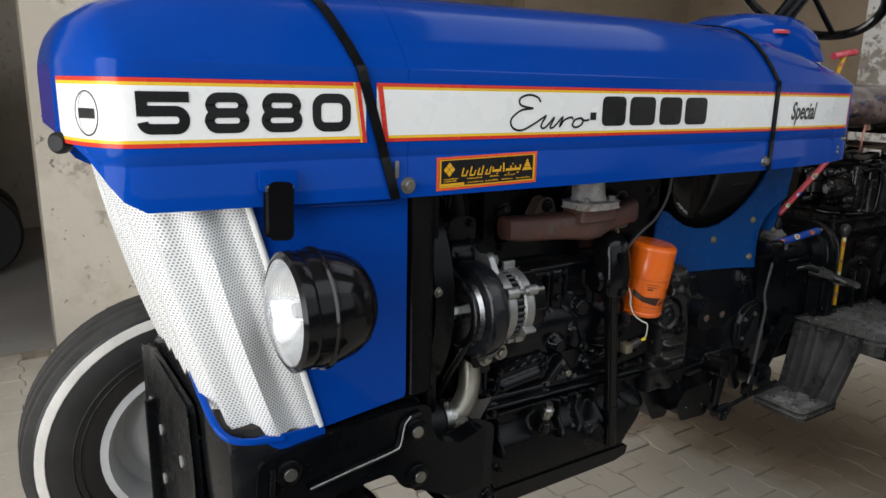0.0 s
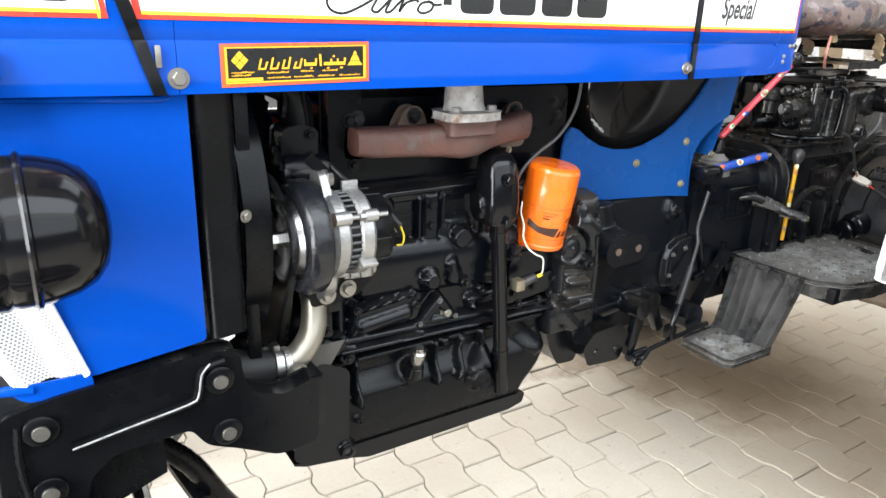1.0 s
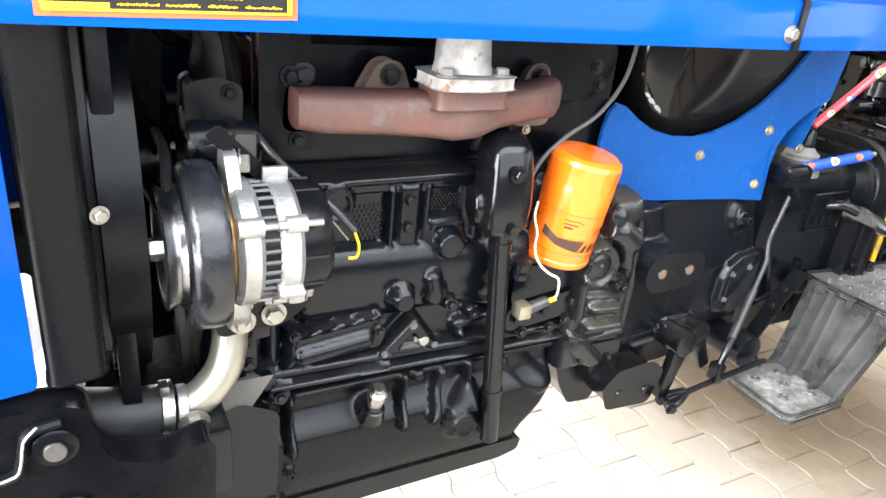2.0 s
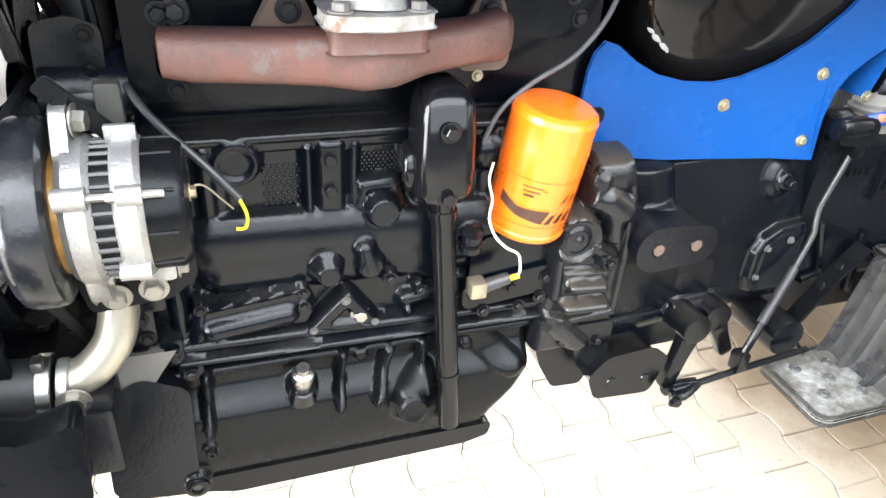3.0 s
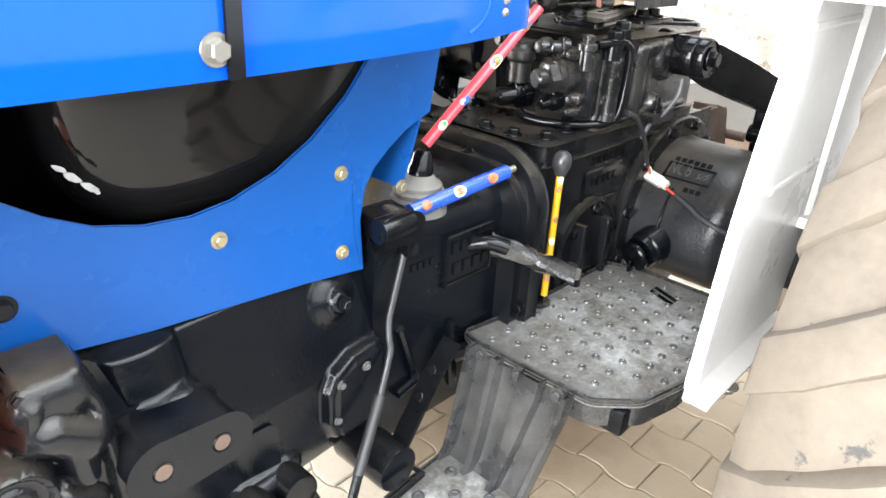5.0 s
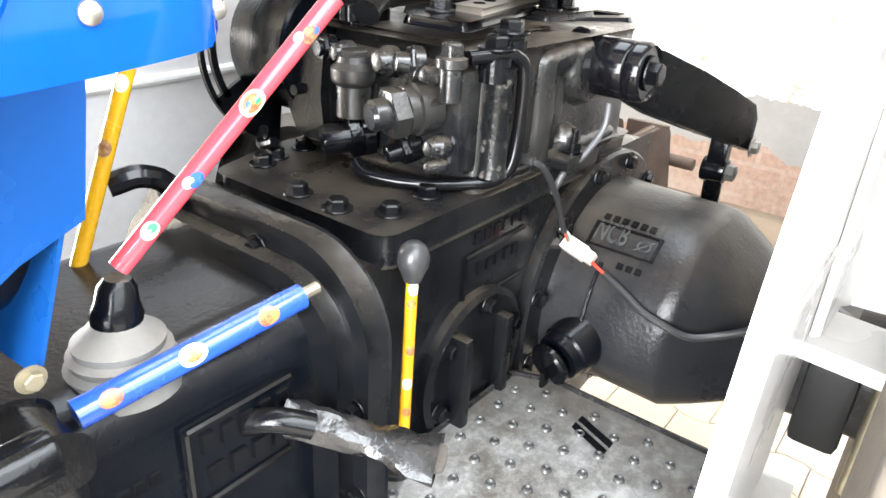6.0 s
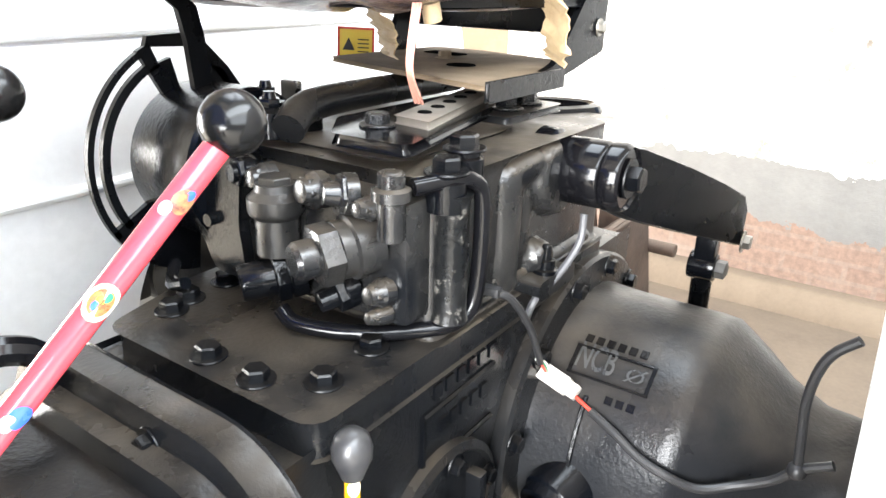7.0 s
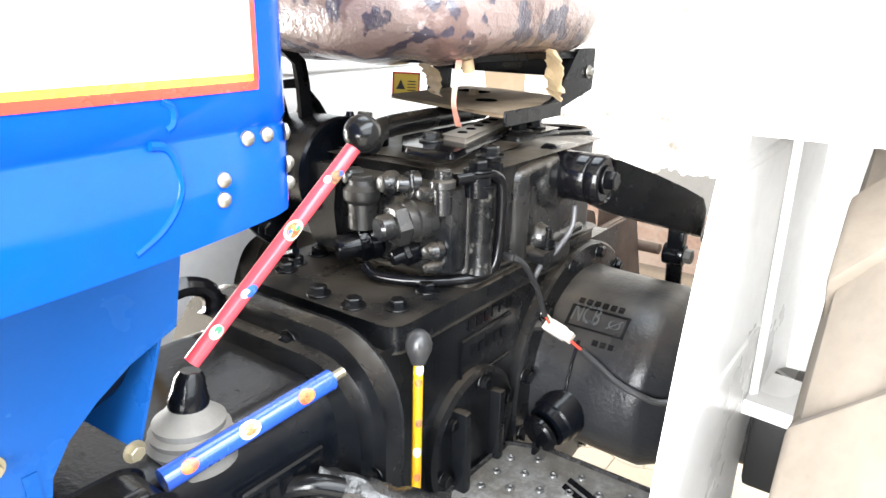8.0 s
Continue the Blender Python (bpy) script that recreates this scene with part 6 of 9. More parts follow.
tube(bm, [(0.760, AL.y - 0.045, AL.z - 0.025), (0.775, -0.20, 0.74), (0.790, YC - 0.085, 0.61)], 0.006, 6, 3)
part("fan_belt", bm, RUBBER, tractor, "black rubber fan belt")
bm = bmesh.new()
cyl(bm, (0.79, -0.16, 0.985), (0.868, -0.155, 0.985), 0.042)
pump = part("water_pump", bm, CAST, tractor, "black water pump and thermostat housing", bevel=0.0065)
bm = bmesh.new()
tube(bm, [(0.835, -0.14, 1.00), (0.838, -0.145, 1.06), (0.825, -0.14, 1.105), (0.77, -0.13, 1.128), (0.69, -0.12, 1.13)], 0.022, 16)
part("top_hose", bm, RUBBER, pump)
part("thermostat_cover", prism(bmesh.new(), rounded([(0.795, 1.002), (0.846, 1.002), (0.848, 1.050), (0.826, 1.058), (0.798, 1.052)], 0.006), "y", -0.185, -0.13), CAST_DUSTY, pump, bevel=0.007)
part("thermostat_neck", cyl(bmesh.new(), (0.790, -0.180, 0.988), (0.842, -0.180, 0.984), 0.021, n=28), CAST_DUSTY, pump, bevel=0.004)
part("pump_lug", box(bmesh.new(), 0.838, 0.862, -0.205, -0.160, 0.962, 1.006), surface("dust_grey_casting", (0.045, 0.044, 0.038), 0.7, vary=(0.02, 0.019, 0.017), scale=30), pump, bevel=0.005)
part("pump_pulley", lathe(bmesh.new(), [(0.02, 0), (0.044, 0.002), (0.046, 0.006), (0.040, 0.012), (0.046, 0.018), (0.044, 0.022), (0.02, 0.024)], (0.764, YC - 0.02, 0.985), (1, 0, 0), 36), BLACK_SATIN, pump)
for zz, rr in ((1.046, 0.006), (1.012, 0.0055)):
    bolt((0.838, -0.186, zz), (0, -1, 0), rr, CAST_GLOSS, pump)
part("vent_pipe", tube(bmesh.new(), [(0.812, -0.150, 1.055), (0.808, -0.158, 1.075), (0.812, -0.155, 1.10), (0.806, -0.15, 1.125)], 0.007, 8, 4), BLACK_SATIN, pump)
tube_bm = tube(bmesh.new(), [(0.842, -0.165, 0.965), (0.845, -0.165, 1.04), (0.838, -0.16, 1.12)], 0.006, 8, 3)
part("bypass_pipe", tube_bm, BLACK_SATIN, pump)

# made-up air cleaner, intake and panel on the engine's far side, added to block the bright background
cleaner = part("dummy_air_cleaner", lathe(bmesh.new(), [(0.02, 0), (0.070, 0.004), (0.075, 0.02), (0.075, 0.20), (0.070, 0.215), (0.05, 0.22)], (0.770, 0.14, 0.965), (1, 0, 0.02), 28), BLACK_SATIN, tractor, "black dummy air cleaner that blocks the bright background behind the engine", bevel=0.003)
part("dummy_duct", tube(bmesh.new(), [(0.96, 0.14, 0.99), (0.99, 0.10, 1.03), (1.00, 0.02, 1.06)], 0.035, 16, 4), RUBBER, cleaner)
# made-up red strips in place of the red background beyond the engine
for pts_ in ([[(0.766, 0.052, 1.125), (0.792, 0.054, 1.125)], [(0.770, 0.054, 1.08), (0.790, 0.055, 1.08)], [(0.780, 0.055, 1.010), (0.791, 0.056, 1.012)]], [[(0.856, 0.054, 1.043), (0.868, 0.055, 1.038)], [(0.868, 0.055, 1.018), (0.888, 0.056, 1.020)], [(0.876, 0.055, 1.003), (0.886, 0.056, 1.003)]]):
    part("loose_strip", slab(bmesh.new(), pts_, 0.001), RED_WRAP, cleaner, "red patch standing in for red background beyond the engine")
part("dummy_panel", box(bmesh.new(), 0.80, 0.90, 0.205, 0.212, 0.80, 1.135), BLACK_SATIN, cleaner, bevel=0.003)

# exhaust manifold
bm = bmesh.new()
rings = []
for x, cy, cz, hd, hh in ((0.899, -0.207, 1.022, 0.012, 0.014), (0.901, -0.207, 1.022, 0.022, 0.022), (0.93, -0.211, 1.020, 0.025, 0.0245), (1.00, -0.215, 1.018, 0.026, 0.0250), (1.05, -0.219, 1.017, 0.028, 0.027),
                          (1.085, -0.224, 1.017, 0.033, 0.031), (1.115, -0.223, 1.018, 0.033, 0.030), (1.15, -0.217, 1.022, 0.027, 0.025), (1.20, -0.212, 1.027, 0.024, 0.023), (1.238, -0.207, 1.032, 0.024, 0.026), (1.248, -0.204, 1.033, 0.018, 0.020)):
    ring = []
    for k in range(20):
        a = math.tau * k / 20
        c, s = math.cos(a), math.sin(a)
        ring.append((x, cy + hd * math.copysign(abs(c) ** 0.65, c), cz + 0.012 + hh * math.copysign(abs(s) ** 0.65, s)))
    rings.append(ring)
loft(bm, rings)
manifold = part("exhaust_manifold", bm, RUST, tractor, "rust-red primed exhaust manifold")
for x, w in ((0.918, 0.02), (1.022, 0.034), (1.235, 0.030)):
    part("port_flange", prism(bmesh.new(), rounded([(x - w, 1.005), (x + w * 0.7, 1.005), (x + w * 0.7, 1.04), (x + w * 0.30, 1.076), (x - w * 0.30, 1.076), (x - w * 0.9, 1.04)], 0.010), "y", -0.186, -0.160), RUSTY_STEEL if x > 1 else CAST, manifold, bevel=0.0065)
    bolt((x, -0.186, 1.066), (0, -1, 0), 0.009, CAST_DUSTY, manifold)
bolt((1.226, -0.186, 0.994), (0, -1, 0), 0.0045, BRASS, manifold)
flange = part("exhaust_flange", prism(bmesh.new(), rounded([(1.046, -0.268), (1.100, -0.275), (1.150, -0.262), (1.150, -0.195), (1.095, -0.185), (1.046, -0.200)], 0.012), "z", 1.064, 1.078), SCUFFED, manifold, "grey scuffed exhaust flange", bevel=0.003)
part("manifold_pad", prism(bmesh.new(), rounded([(1.050, -0.262), (1.145, -0.258), (1.145, -0.195), (1.050, -0.20)], 0.010), "z", 1.040, 1.064), RUST, manifold, bevel=0.003)
bm = bmesh.new()
lathe(bm, [(0.036, 0), (0.033, 0.012), (0.031, 0.05), (0.031, 0.16)], (1.094, -0.228, 1.077), (0.02, 0.1, 1), 24)
part("exhaust_pipe", bm, SCUFFED, manifold, "grey scuffed exhaust pipe")
for x, y in ((1.060, -0.255), (1.135, -0.250), (1.098, -0.2)):
    bolt((x, y, 1.078), (0, 0, 1), 0.008, SCUFFED, manifold)

# breather with its long drop pipe
bm = bmesh.new()
rings = []
for z, w, d, cy in ((0.868, 0.010, 0.010, -0.230), (0.873, 0.026, 0.022, -0.232), (0.885, 0.034, 0.030, -0.232), (0.915, 0.035, 0.033, -0.230), (0.955, 0.034, 0.032, -0.225), (0.980, 0.032, 0.030, -0.220), (0.996, 0.025, 0.024, -0.215), (1.004, 0.010, 0.010, -0.212)):
    cx = 1.174 + (z - 0.94) * 0.03
    rings.append([(cx + w * math.copysign(abs(math.cos(a)) ** 0.6, math.cos(a)), cy + d * math.copysign(abs(math.sin(a)) ** 0.6, math.sin(a)), z) for a in [math.tau * k / 24 for k in range(24)]])
loft(bm, rings)
breather = part("breather", bm, BLACK_GLOSS, tractor, "glossy black crankcase breather")
bm = bmesh.new()
cyl(bm, (1.138, -0.215, 0.905), (1.165, -0.222, 0.908), 0.022)
lathe(bm, [(0.027, 0), (0.029, 0.003), (0.029, 0.010), (0.027, 0.013)], (1.136, -0.214, 0.905), (0.97, -0.25, 0.05), 24)
part("breather_neck", bm, BLACK_GLOSS, breather)
for z in (0.958, 0.882):
    bolt((1.172 + (0.958 - z) * 0.02, -0.260, z), (0, -1, 0), 0.008, BLACK_GLOSS, breather)
bm = bmesh.new()
tube(bm, [(1.178, -0.230, 0.878), (1.184, -0.231, 0.80), (1.196, -0.232, 0.66), (1.208, -0.232, 0.517)], 0.0145, 16, 4)
lathe(bm, [(0.0165, 0), (0.0165, 0.012)], (1.1795, -0.230, 0.855), (0.05, 0, -1), 18)
lathe(bm, [(0.016, 0), (0.016, 0.006)], (1.200, -0.232, 0.612), (0.08, 0, -1), 18)
part("drop_pipe", bm, BLACK_GLOSS, breather)

# oil filter on its housing
fa, fb = Vector((1.300, -0.198, 0.806)), Vector((1.315, -0.217, 0.967))
fd = (fb - fa)
ln = fd.length
bm = bmesh.new()
lathe(bm, [(0.044, 0), (0.050, 0.002), (0.052, 0.006), (0.052, 0.010), (0.0505, 0.012), (0.0515, 0.014), (0.0520, ln - 0.045), (0.0515, ln - 0.040)], fa, fd, 48, True)
filt = part("oil_filter", bm, ORANGE, tractor, "orange spin-on oil filter with printed swoosh")
bm = bmesh.new()
rings = []
x, y, z = basis(fd)
for h, flat in ((ln - 0.042, 0.0), (ln - 0.036, 1.0), (ln - 0.016, 1.0), (ln - 0.010, 0.0), (ln - 0.004, 0.0), (ln, 0.0), (ln + 0.001, 0.0)):
    r = {0: 0.0515, 1: 0.0515}[int(flat)]
    r = r if h < ln - 0.008 else (0.049 if h < ln - 0.001 else (0.043 if h < ln + 0.0005 else 0.01))
    rings.append([fa + z * h + (x * math.cos(a) + y * math.sin(a)) * (r * (1 - 0.022 * flat * (0.5 - 0.5 * math.cos(15 * a)))) for a in [math.tau * k / 60 for k in range(60)]])
loft(bm, rings)
part("filter_dome", bm, ORANGE, filt, smooth=20)
# printing on the can: angle u (radians, 0 faces the walkway), height v
def on_can(u, v, lift):
    a = u + 3.72
    v = v + 0.008
    return fa + z * v + (x * math.cos(a) + y * math.sin(a)) * (0.0521 + lift)


INK = surface("brown_black_print", (0.035, 0.012, 0.006), 0.35, amount=0.3)
bm = bmesh.new()
def can_patch(quad, n=8):
    """A four-cornered patch of print bent round the can: lower left, lower right, upper right, upper left."""
    a, b, c, d = [Vector(p) for p in quad]
    rows = [(a.lerp(b, k / n), d.lerp(c, k / n)) for k in range(n + 1)]
    for (p, q), (r, t) in zip(rows, rows[1:]):
        bm.faces.new([bm.verts.new(on_can(*v, 0.0005)) for v in (p, r, t, q)])
can_patch(((-1.05, 0.040), (-0.60, 0.030), (-0.60, 0.042), (-1.05, 0.054)))
can_patch(((-0.60, 0.030), (0.05, 0.024), (0.20, 0.042), (-0.60, 0.042)))
for k in range(3):
    can_patch(((0.12 + 0.24 * k, 0.0235 + 0.001 * k), (0.26 + 0.24 * k, 0.0245 + 0.001 * k), (0.66 + 0.24 * k, 0.064), (0.52 + 0.24 * k, 0.060)), 4)
part("printed_swoosh", bm, INK, filt)
for v in (0.018, 0.079):
    bm = bmesh.new()
    for i in range(30):
        u0, u1 = -1.3 + i * 0.09, -1.3 + (i + 1) * 0.09
        bm.faces.new([bm.verts.new(on_can(*p, 0.0004)) for p in ((u0, v), (u1, v), (u1, v + 0.0006), (u0, v + 0.0006))])
    part("printed_line", bm, INK, filt)
for u0, u1, v, h in ((-0.55, -0.15, 0.064, 0.0016), (-0.52, -0.28, 0.058, 0.003), (-0.58, -0.10, 0.070, 0.0012), (-0.10, 0.0, 0.068, 0.0012)):
    bm = bmesh.new()
    bm.faces.new([bm.verts.new(on_can(*p, 0.0005)) for p in ((u0, v), ((u0 + u1) / 2, v), (u1, v), (u1, v + h), ((u0 + u1) / 2, v + h), (u0, v + h))])
    part("printed_bar", bm, INK, filt)
bm = bmesh.new()
prism(bm, rounded([(1.235, 0.735), (1.345, 0.735), (1.345, 0.780), (1.335, 0.790), (1.25, 0.790), (1.235, 0.775)], 0.010), "y", -0.208, B)
house = part("filter_housing", bm, CAST, tractor, "black oil filter housing", bevel=0.009)
part("housing_flange", prism(bmesh.new(), rounded([(1.225, 0.700), (1.350, 0.715), (1.350, 0.745), (1.225, 0.728)], 0.008), "y", -0.215, B), CAST_GLOSS, house, bevel=0.0065)
for px, pz in ((1.236, 0.716), (1.285, 0.722), (1.335, 0.73), (1.33, 0.70), (1.30, 0.69), (1.25, 0.690)):
    bolt((px, -0.2155, pz), (0, -1, 0), 0.0065, CAST_GLOSS, house)
sender = part("oil_pressure_sender", box(bmesh.new(), 1.217, 1.238, -0.249, -0.226, 0.733, 0.755), BRASS, tractor, "brass oil pressure sender", bevel=0.003)
part("sender_body", cyl(bmesh.new(), (1.236, -0.238, 0.744), (1.270, -0.238, 0.752), 0.0095, 0.008, 16), KNOB_GREY, sender, bevel=0.002)
part("sender_wire", tube(bmesh.new(), [(1.272, -0.239, 0.752), (1.280, -0.244, 0.760), (1.277, -0.250, 0.778), (1.270, -0.254, 0.796), (1.256, -0.250, 0.804), (1.244, -0.240, 0.816), (1.238, -0.232, 0.836), (1.242, -0.226, 0.858), (1.238, -0.220, 0.880), (1.244, -0.214, 0.900)], 0.0016, 8), WIRE_WHITE, sender)
part("terminal", tube(bmesh.new(), [(1.270, -0.239, 0.7515), (1.2815, -0.243, 0.757)], 0.0035, 8, 1), WIRE_YELLOW, sender)
bm = bmesh.new()
lathe(bm, [(0.014, 0), (0.014, 0.008), (0.010, 0.009), (0.010, 0.014), (0.013, 0.015), (0.013, 0.024), (0.006, 0.026)], (1.215, -0.235, 0.80), (0, -0.2, 1), 14)
part("banjo_fitting", bm, CAST, house)
wire = part("speedometer_cable", tube(bmesh.new(), [(1.405, -0.175, 1.135), (1.385, -0.185, 1.065), (1.345, -0.19, 1.015), (1.290, -0.195, 0.985), (1.255, -0.195, 0.955), (1.240, -0.190, 0.915), (1.245, -0.18, 0.88)], 0.0030, 10), CABLE_GREY, tractor, "grey sheathed cable")

# casting behind the filter: fuel pump drive and starter pocket
bm = bmesh.new()
prism(bm, rounded([(1.340, 0.600), (1.462, 0.600), (1.470, 0.800), (1.445, 0.870), (1.388, 0.885), (1.372, 0.865), (1.366, 0.810), (1.342, 0.795)], 0.008), "y", -0.195, mirror(-0.2185))
adapter = part("flywheel_adapter", bm, CAST, tractor, "dusty black casting behind the engine", bevel=0.006)
ADAPTER_FORMS = [
    ("bar", 1.426, 0.888, 1.441, 0.840, 0.0075, 0.010), ("bar", 1.441, 0.840, 1.447, 0.745, 0.0075, 0.010), ("bar", 1.447, 0.745, 1.446, 0.662, 0.0075, 0.010), ("bar", 1.446, 0.662, 1.375, 0.656, 0.0075, 0.010), ("bar", 1.375, 0.656, 1.338, 0.668, 0.0075, 0.010),
    ("bar", 1.392, 0.868, 1.416, 0.868, 0.024, 0.014), ("bar", 1.398, 0.842, 1.424, 0.824, 0.022, 0.026), ("bar", 1.412, 0.826, 1.418, 0.790, 0.014, 0.024), ("bar", 1.390, 0.870, 1.382, 0.838, 0.010, 0.018),
    ("knob", 1.360, 0.795, 0.040, 0.022, 0.008), ("ring", 1.360, 0.795, 0.031, 0.004, 0.003), ("ring", 1.360, 0.795, 0.022, 0.006, -0.004), ("knob", 1.360, 0.795, 0.008, 0.026, 0.004),
    ("bar", 1.344, 0.770, 1.346, 0.706, 0.010, 0.016), ("bar", 1.400, 0.770, 1.424, 0.752, 0.012, 0.014), ("knob", 1.416, 0.750, 0.012, 0.018, 0.005),
    ("pad", [(1.350, 0.676), (1.424, 0.672), (1.430, 0.738), (1.352, 0.744)], 0.012, 0.006), ("bar", 1.366, 0.722, 1.410, 0.718, 0.010, 0.030), ("bar", 1.360, 0.692, 1.416, 0.689, 0.011, 0.034),
    ("bar", 1.362, 0.650, 1.400, 0.612, 0.018, 0.014)
]
skin("adapter_casting", relief(bmesh.new(), [(1.338, 0.600), (1.452, 0.600), (1.455, 0.800), (1.446, 0.860), (1.432, 0.897), (1.382, 0.897), (1.370, 0.870), (1.366, 0.838), (1.338, 0.826)], lambda x, z: -0.2185 + 0 * x, ADAPTER_FORMS, edge=0.010, back=0.03), CAST_DUSTY, adapter)
bolt((1.416, -0.2365, 0.750), (0, -1, 0), 0.007, CAST_GLOSS, adapter)
for px, pz in ((1.384, 0.880), (1.372, 0.62), (1.43, 0.612)):
    bolt((px, -0.222, pz), (0, -1, 0), 0.006, CAST_GLOSS, adapter)
part("lower_block", prism(bmesh.new(), rounded([(1.345, 0.605), (1.44, 0.605), (1.44, 0.535), (1.430, 0.514), (1.385, 0.517), (1.360, 0.56)], 0.008), "y", -0.200, -0.10), CAST_GLOSS, adapter, bevel=0.008)
part("gusset", prism(bmesh.new(), rounded([(1.385, 0.640), (1.450, 0.640), (1.450, 0.570), (1.410, 0.565)], 0.010), "y", -0.222, -0.15), CAST_GLOSS, adapter, bevel=0.012)
part("housing_belly", prism(bmesh.new(), rounded([(1.440, 0.700), (1.622, 0.700), (1.625, 0.590), (1.600, 0.568), (1.550, 0.566), (1.440, 0.583)], 0.010), "y", -0.196, mirror(-0.196)), CAST, adapter, bevel=0.010)
hexes = part("lower_mount", prism(bmesh.new(), rounded([(1.422, 0.560), (1.446, 0.586), (1.515, 0.592), (1.540, 0.572), (1.521, 0.520), (1.436, 0.526)], 0.007), "y", -0.245, -0.10), CAST_GLOSS, adapter, "black angular mounting block", bevel=0.009)
for px, pz in ((1.455, 0.546), (1.514, 0.541)):
    part("mount_hole", lathe(bmesh.new(), [(0.009, 0), (0.008, 0.002), (0.003, 0.0022)], (px, -0.245, pz), (0, -1, 0), 14), BLACK_GLOSS, hexes)

# ---- clutch housing and gearbox ----
bm = bmesh.new()
rings = []
for x, h, zb, zt in ((1.465, 0.150, 0.565, 0.890), (1.50, 0.148, 0.570, 0.890), (1.60, 0.135, 0.580, 0.885), (1.72, 0.120, 0.575, 0.880), (1.80, 0.115, 0.570, 0.880)):
    rings.append([(x, YC + s * h * c, z) for s, c, z in ((-1, 0.55, zb), (-1, 0.92, zb + 0.06), (-1, 1.0, zb + 0.13), (-1, 1.0, zt - 0.12), (-1, 0.88, zt - 0.045), (-1, 0.62, zt), (1, 0.62, zt), (1, 0.88, zt - 0.045), (1, 1.0, zt - 0.12), (1, 1.0, zb + 0.13), (1, 0.92, zb + 0.06), (1, 0.55, zb))])
loft(bm, rings)
bell = part("clutch_housing", bm, CAST, tractor, "black cast clutch housing", bevel=0.008, smooth=50)
BELL_FORMS = [
    ("bar", 1.506, 0.780, 1.496, 0.880, 0.038, 0.016), ("bar", 1.490, 0.785, 1.522, 0.788, 0.026, 0.030),
    ("knob", 1.738, 0.812, 0.036, 0.009, 0.022), ("knob", 1.741, 0.812, 0.019, 0.018, 0.008),
    ("pad", [(1.712, 0.628), (1.698, 0.660), (1.698, 0.705), (1.712, 0.732), (1.745, 0.745), (1.805, 0.748), (1.805, 0.628)], 0.014, 0.007), ("pad", [(1.722, 0.628), (1.712, 0.662), (1.712, 0.700), (1.722, 0.722), (1.748, 0.734), (1.805, 0.738), (1.805, 0.628)], 0.016, 0.004),
    ("bar", 1.460, 0.610, 1.620, 0.606, 0.020, 0.008), ("bar", 1.580, 0.622, 1.640, 0.622, 0.026, 0.016),
]
def bell_face(x, z):
    return -0.206 + 0.085 * np.clip(x - 1.45, 0, 1) + 0.26 * np.clip(z - 0.725, 0, 1) + 2.0 * np.clip(z - 0.853, 0, 0.02) + 1.2 * np.clip(0.64 - z, 0, 1) ** 1.5
skin("bell_casting", relief(bmesh.new(), [(1.440, 0.583), (1.550, 0.575), (1.625, 0.588), (1.805, 0.588), (1.805, 0.885), (1.440, 0.885)], bell_face, BELL_FORMS, step=0.0025, edge=0.014, back=0.03), CAST, bell, "smooth black bell casting")
lug = part("housing_lug", prism(bmesh.new(), [(1.470 + 0.028 * math.cos(a), 0.777 + 0.028 * math.sin(a)) for a in [math.pi / 2 + math.pi * k / 12 for k in range(13)]] + [(1.532 + 0.024 * math.cos(a), 0.778 + 0.024 * math.sin(a)) for a in [-math.pi / 2 + math.pi * k / 12 for k in range(13)]], "y", -0.259, -0.195), CAST, bell, "black lug with two holes", bevel=0.005)
for x in (1.470, 1.528):
    part("lug_hole", lathe(bmesh.new(), [(0.0105, 0.0), (0.0100, 0.0012), (0.0085, 0.0004)], (x, -0.259, 0.777), (0, -1, 0), 20), CAST_GLOSS, lug)
    part("hole_floor", lathe(bmesh.new(), [(0.0084, 0.0), (0.0080, 0.0006), (0.001, 0.0007)], (x, -0.259, 0.777), (0, -1, 0), 20), RUSTY_STEEL, lug)
bolt((1.744, -0.178, 0.810), (0, -1, 0), 0.007, CAST_GLOSS, bell)
for x, z in ((1.722, 0.712), (1.716, 0.662), (1.762, 0.722)):
    bolt((x, -0.197, z), (0, -1, 0), 0.0045, DULL_WORN, bell)

# gearbox with a rounded top
def arch(h, top, bot, n=6, r=0.06):
    pts = [(YC - h, bot)]
    for i in range(n + 1):
        a = math.pi / 2 * i / n
        pts.append((YC - h + r - r * math.cos(a), top - r + r * math.sin(a)))
    return pts + [(2 * YC - y, z) for y, z in pts[::-1]]


bm = bmesh.new()
prism(bm, arch(0.128, 0.893, 0.55, r=0.045), "x", 1.795, 2.07)
box_ = part("gearbox", bm, CAST, tractor, "dusty black gearbox", bevel=0.004)
for x0, x1, h, top, r in ((2.055, 2.078, 0.158, 0.912, 0.075), (2.078, 2.108, 0.172, 0.933, 0.09)):
    part("gearbox_flange", prism(bmesh.new(), arch(h, top, 0.54, 10, r), "x", x0, x1), CAST_DUSTY, box_, bevel=0.004)
for y, z in ((0.055, 0.895), (-0.075, 0.921), (-0.165, 0.893), (-0.200, 0.80), (-0.203, 0.70)):
    bolt((2.078, y, z - 0.012), (-1, 0, 0), 0.009, CAST_GLOSS, box_)
plate = part("cast_plate", prism(bmesh.new(), [(1.928, 0.763), (2.030, 0.763), (2.030, 0.842), (1.928, 0.842)], "y", -0.172, -0.16), CAST, box_, bevel=0.002)
bm = bmesh.new()
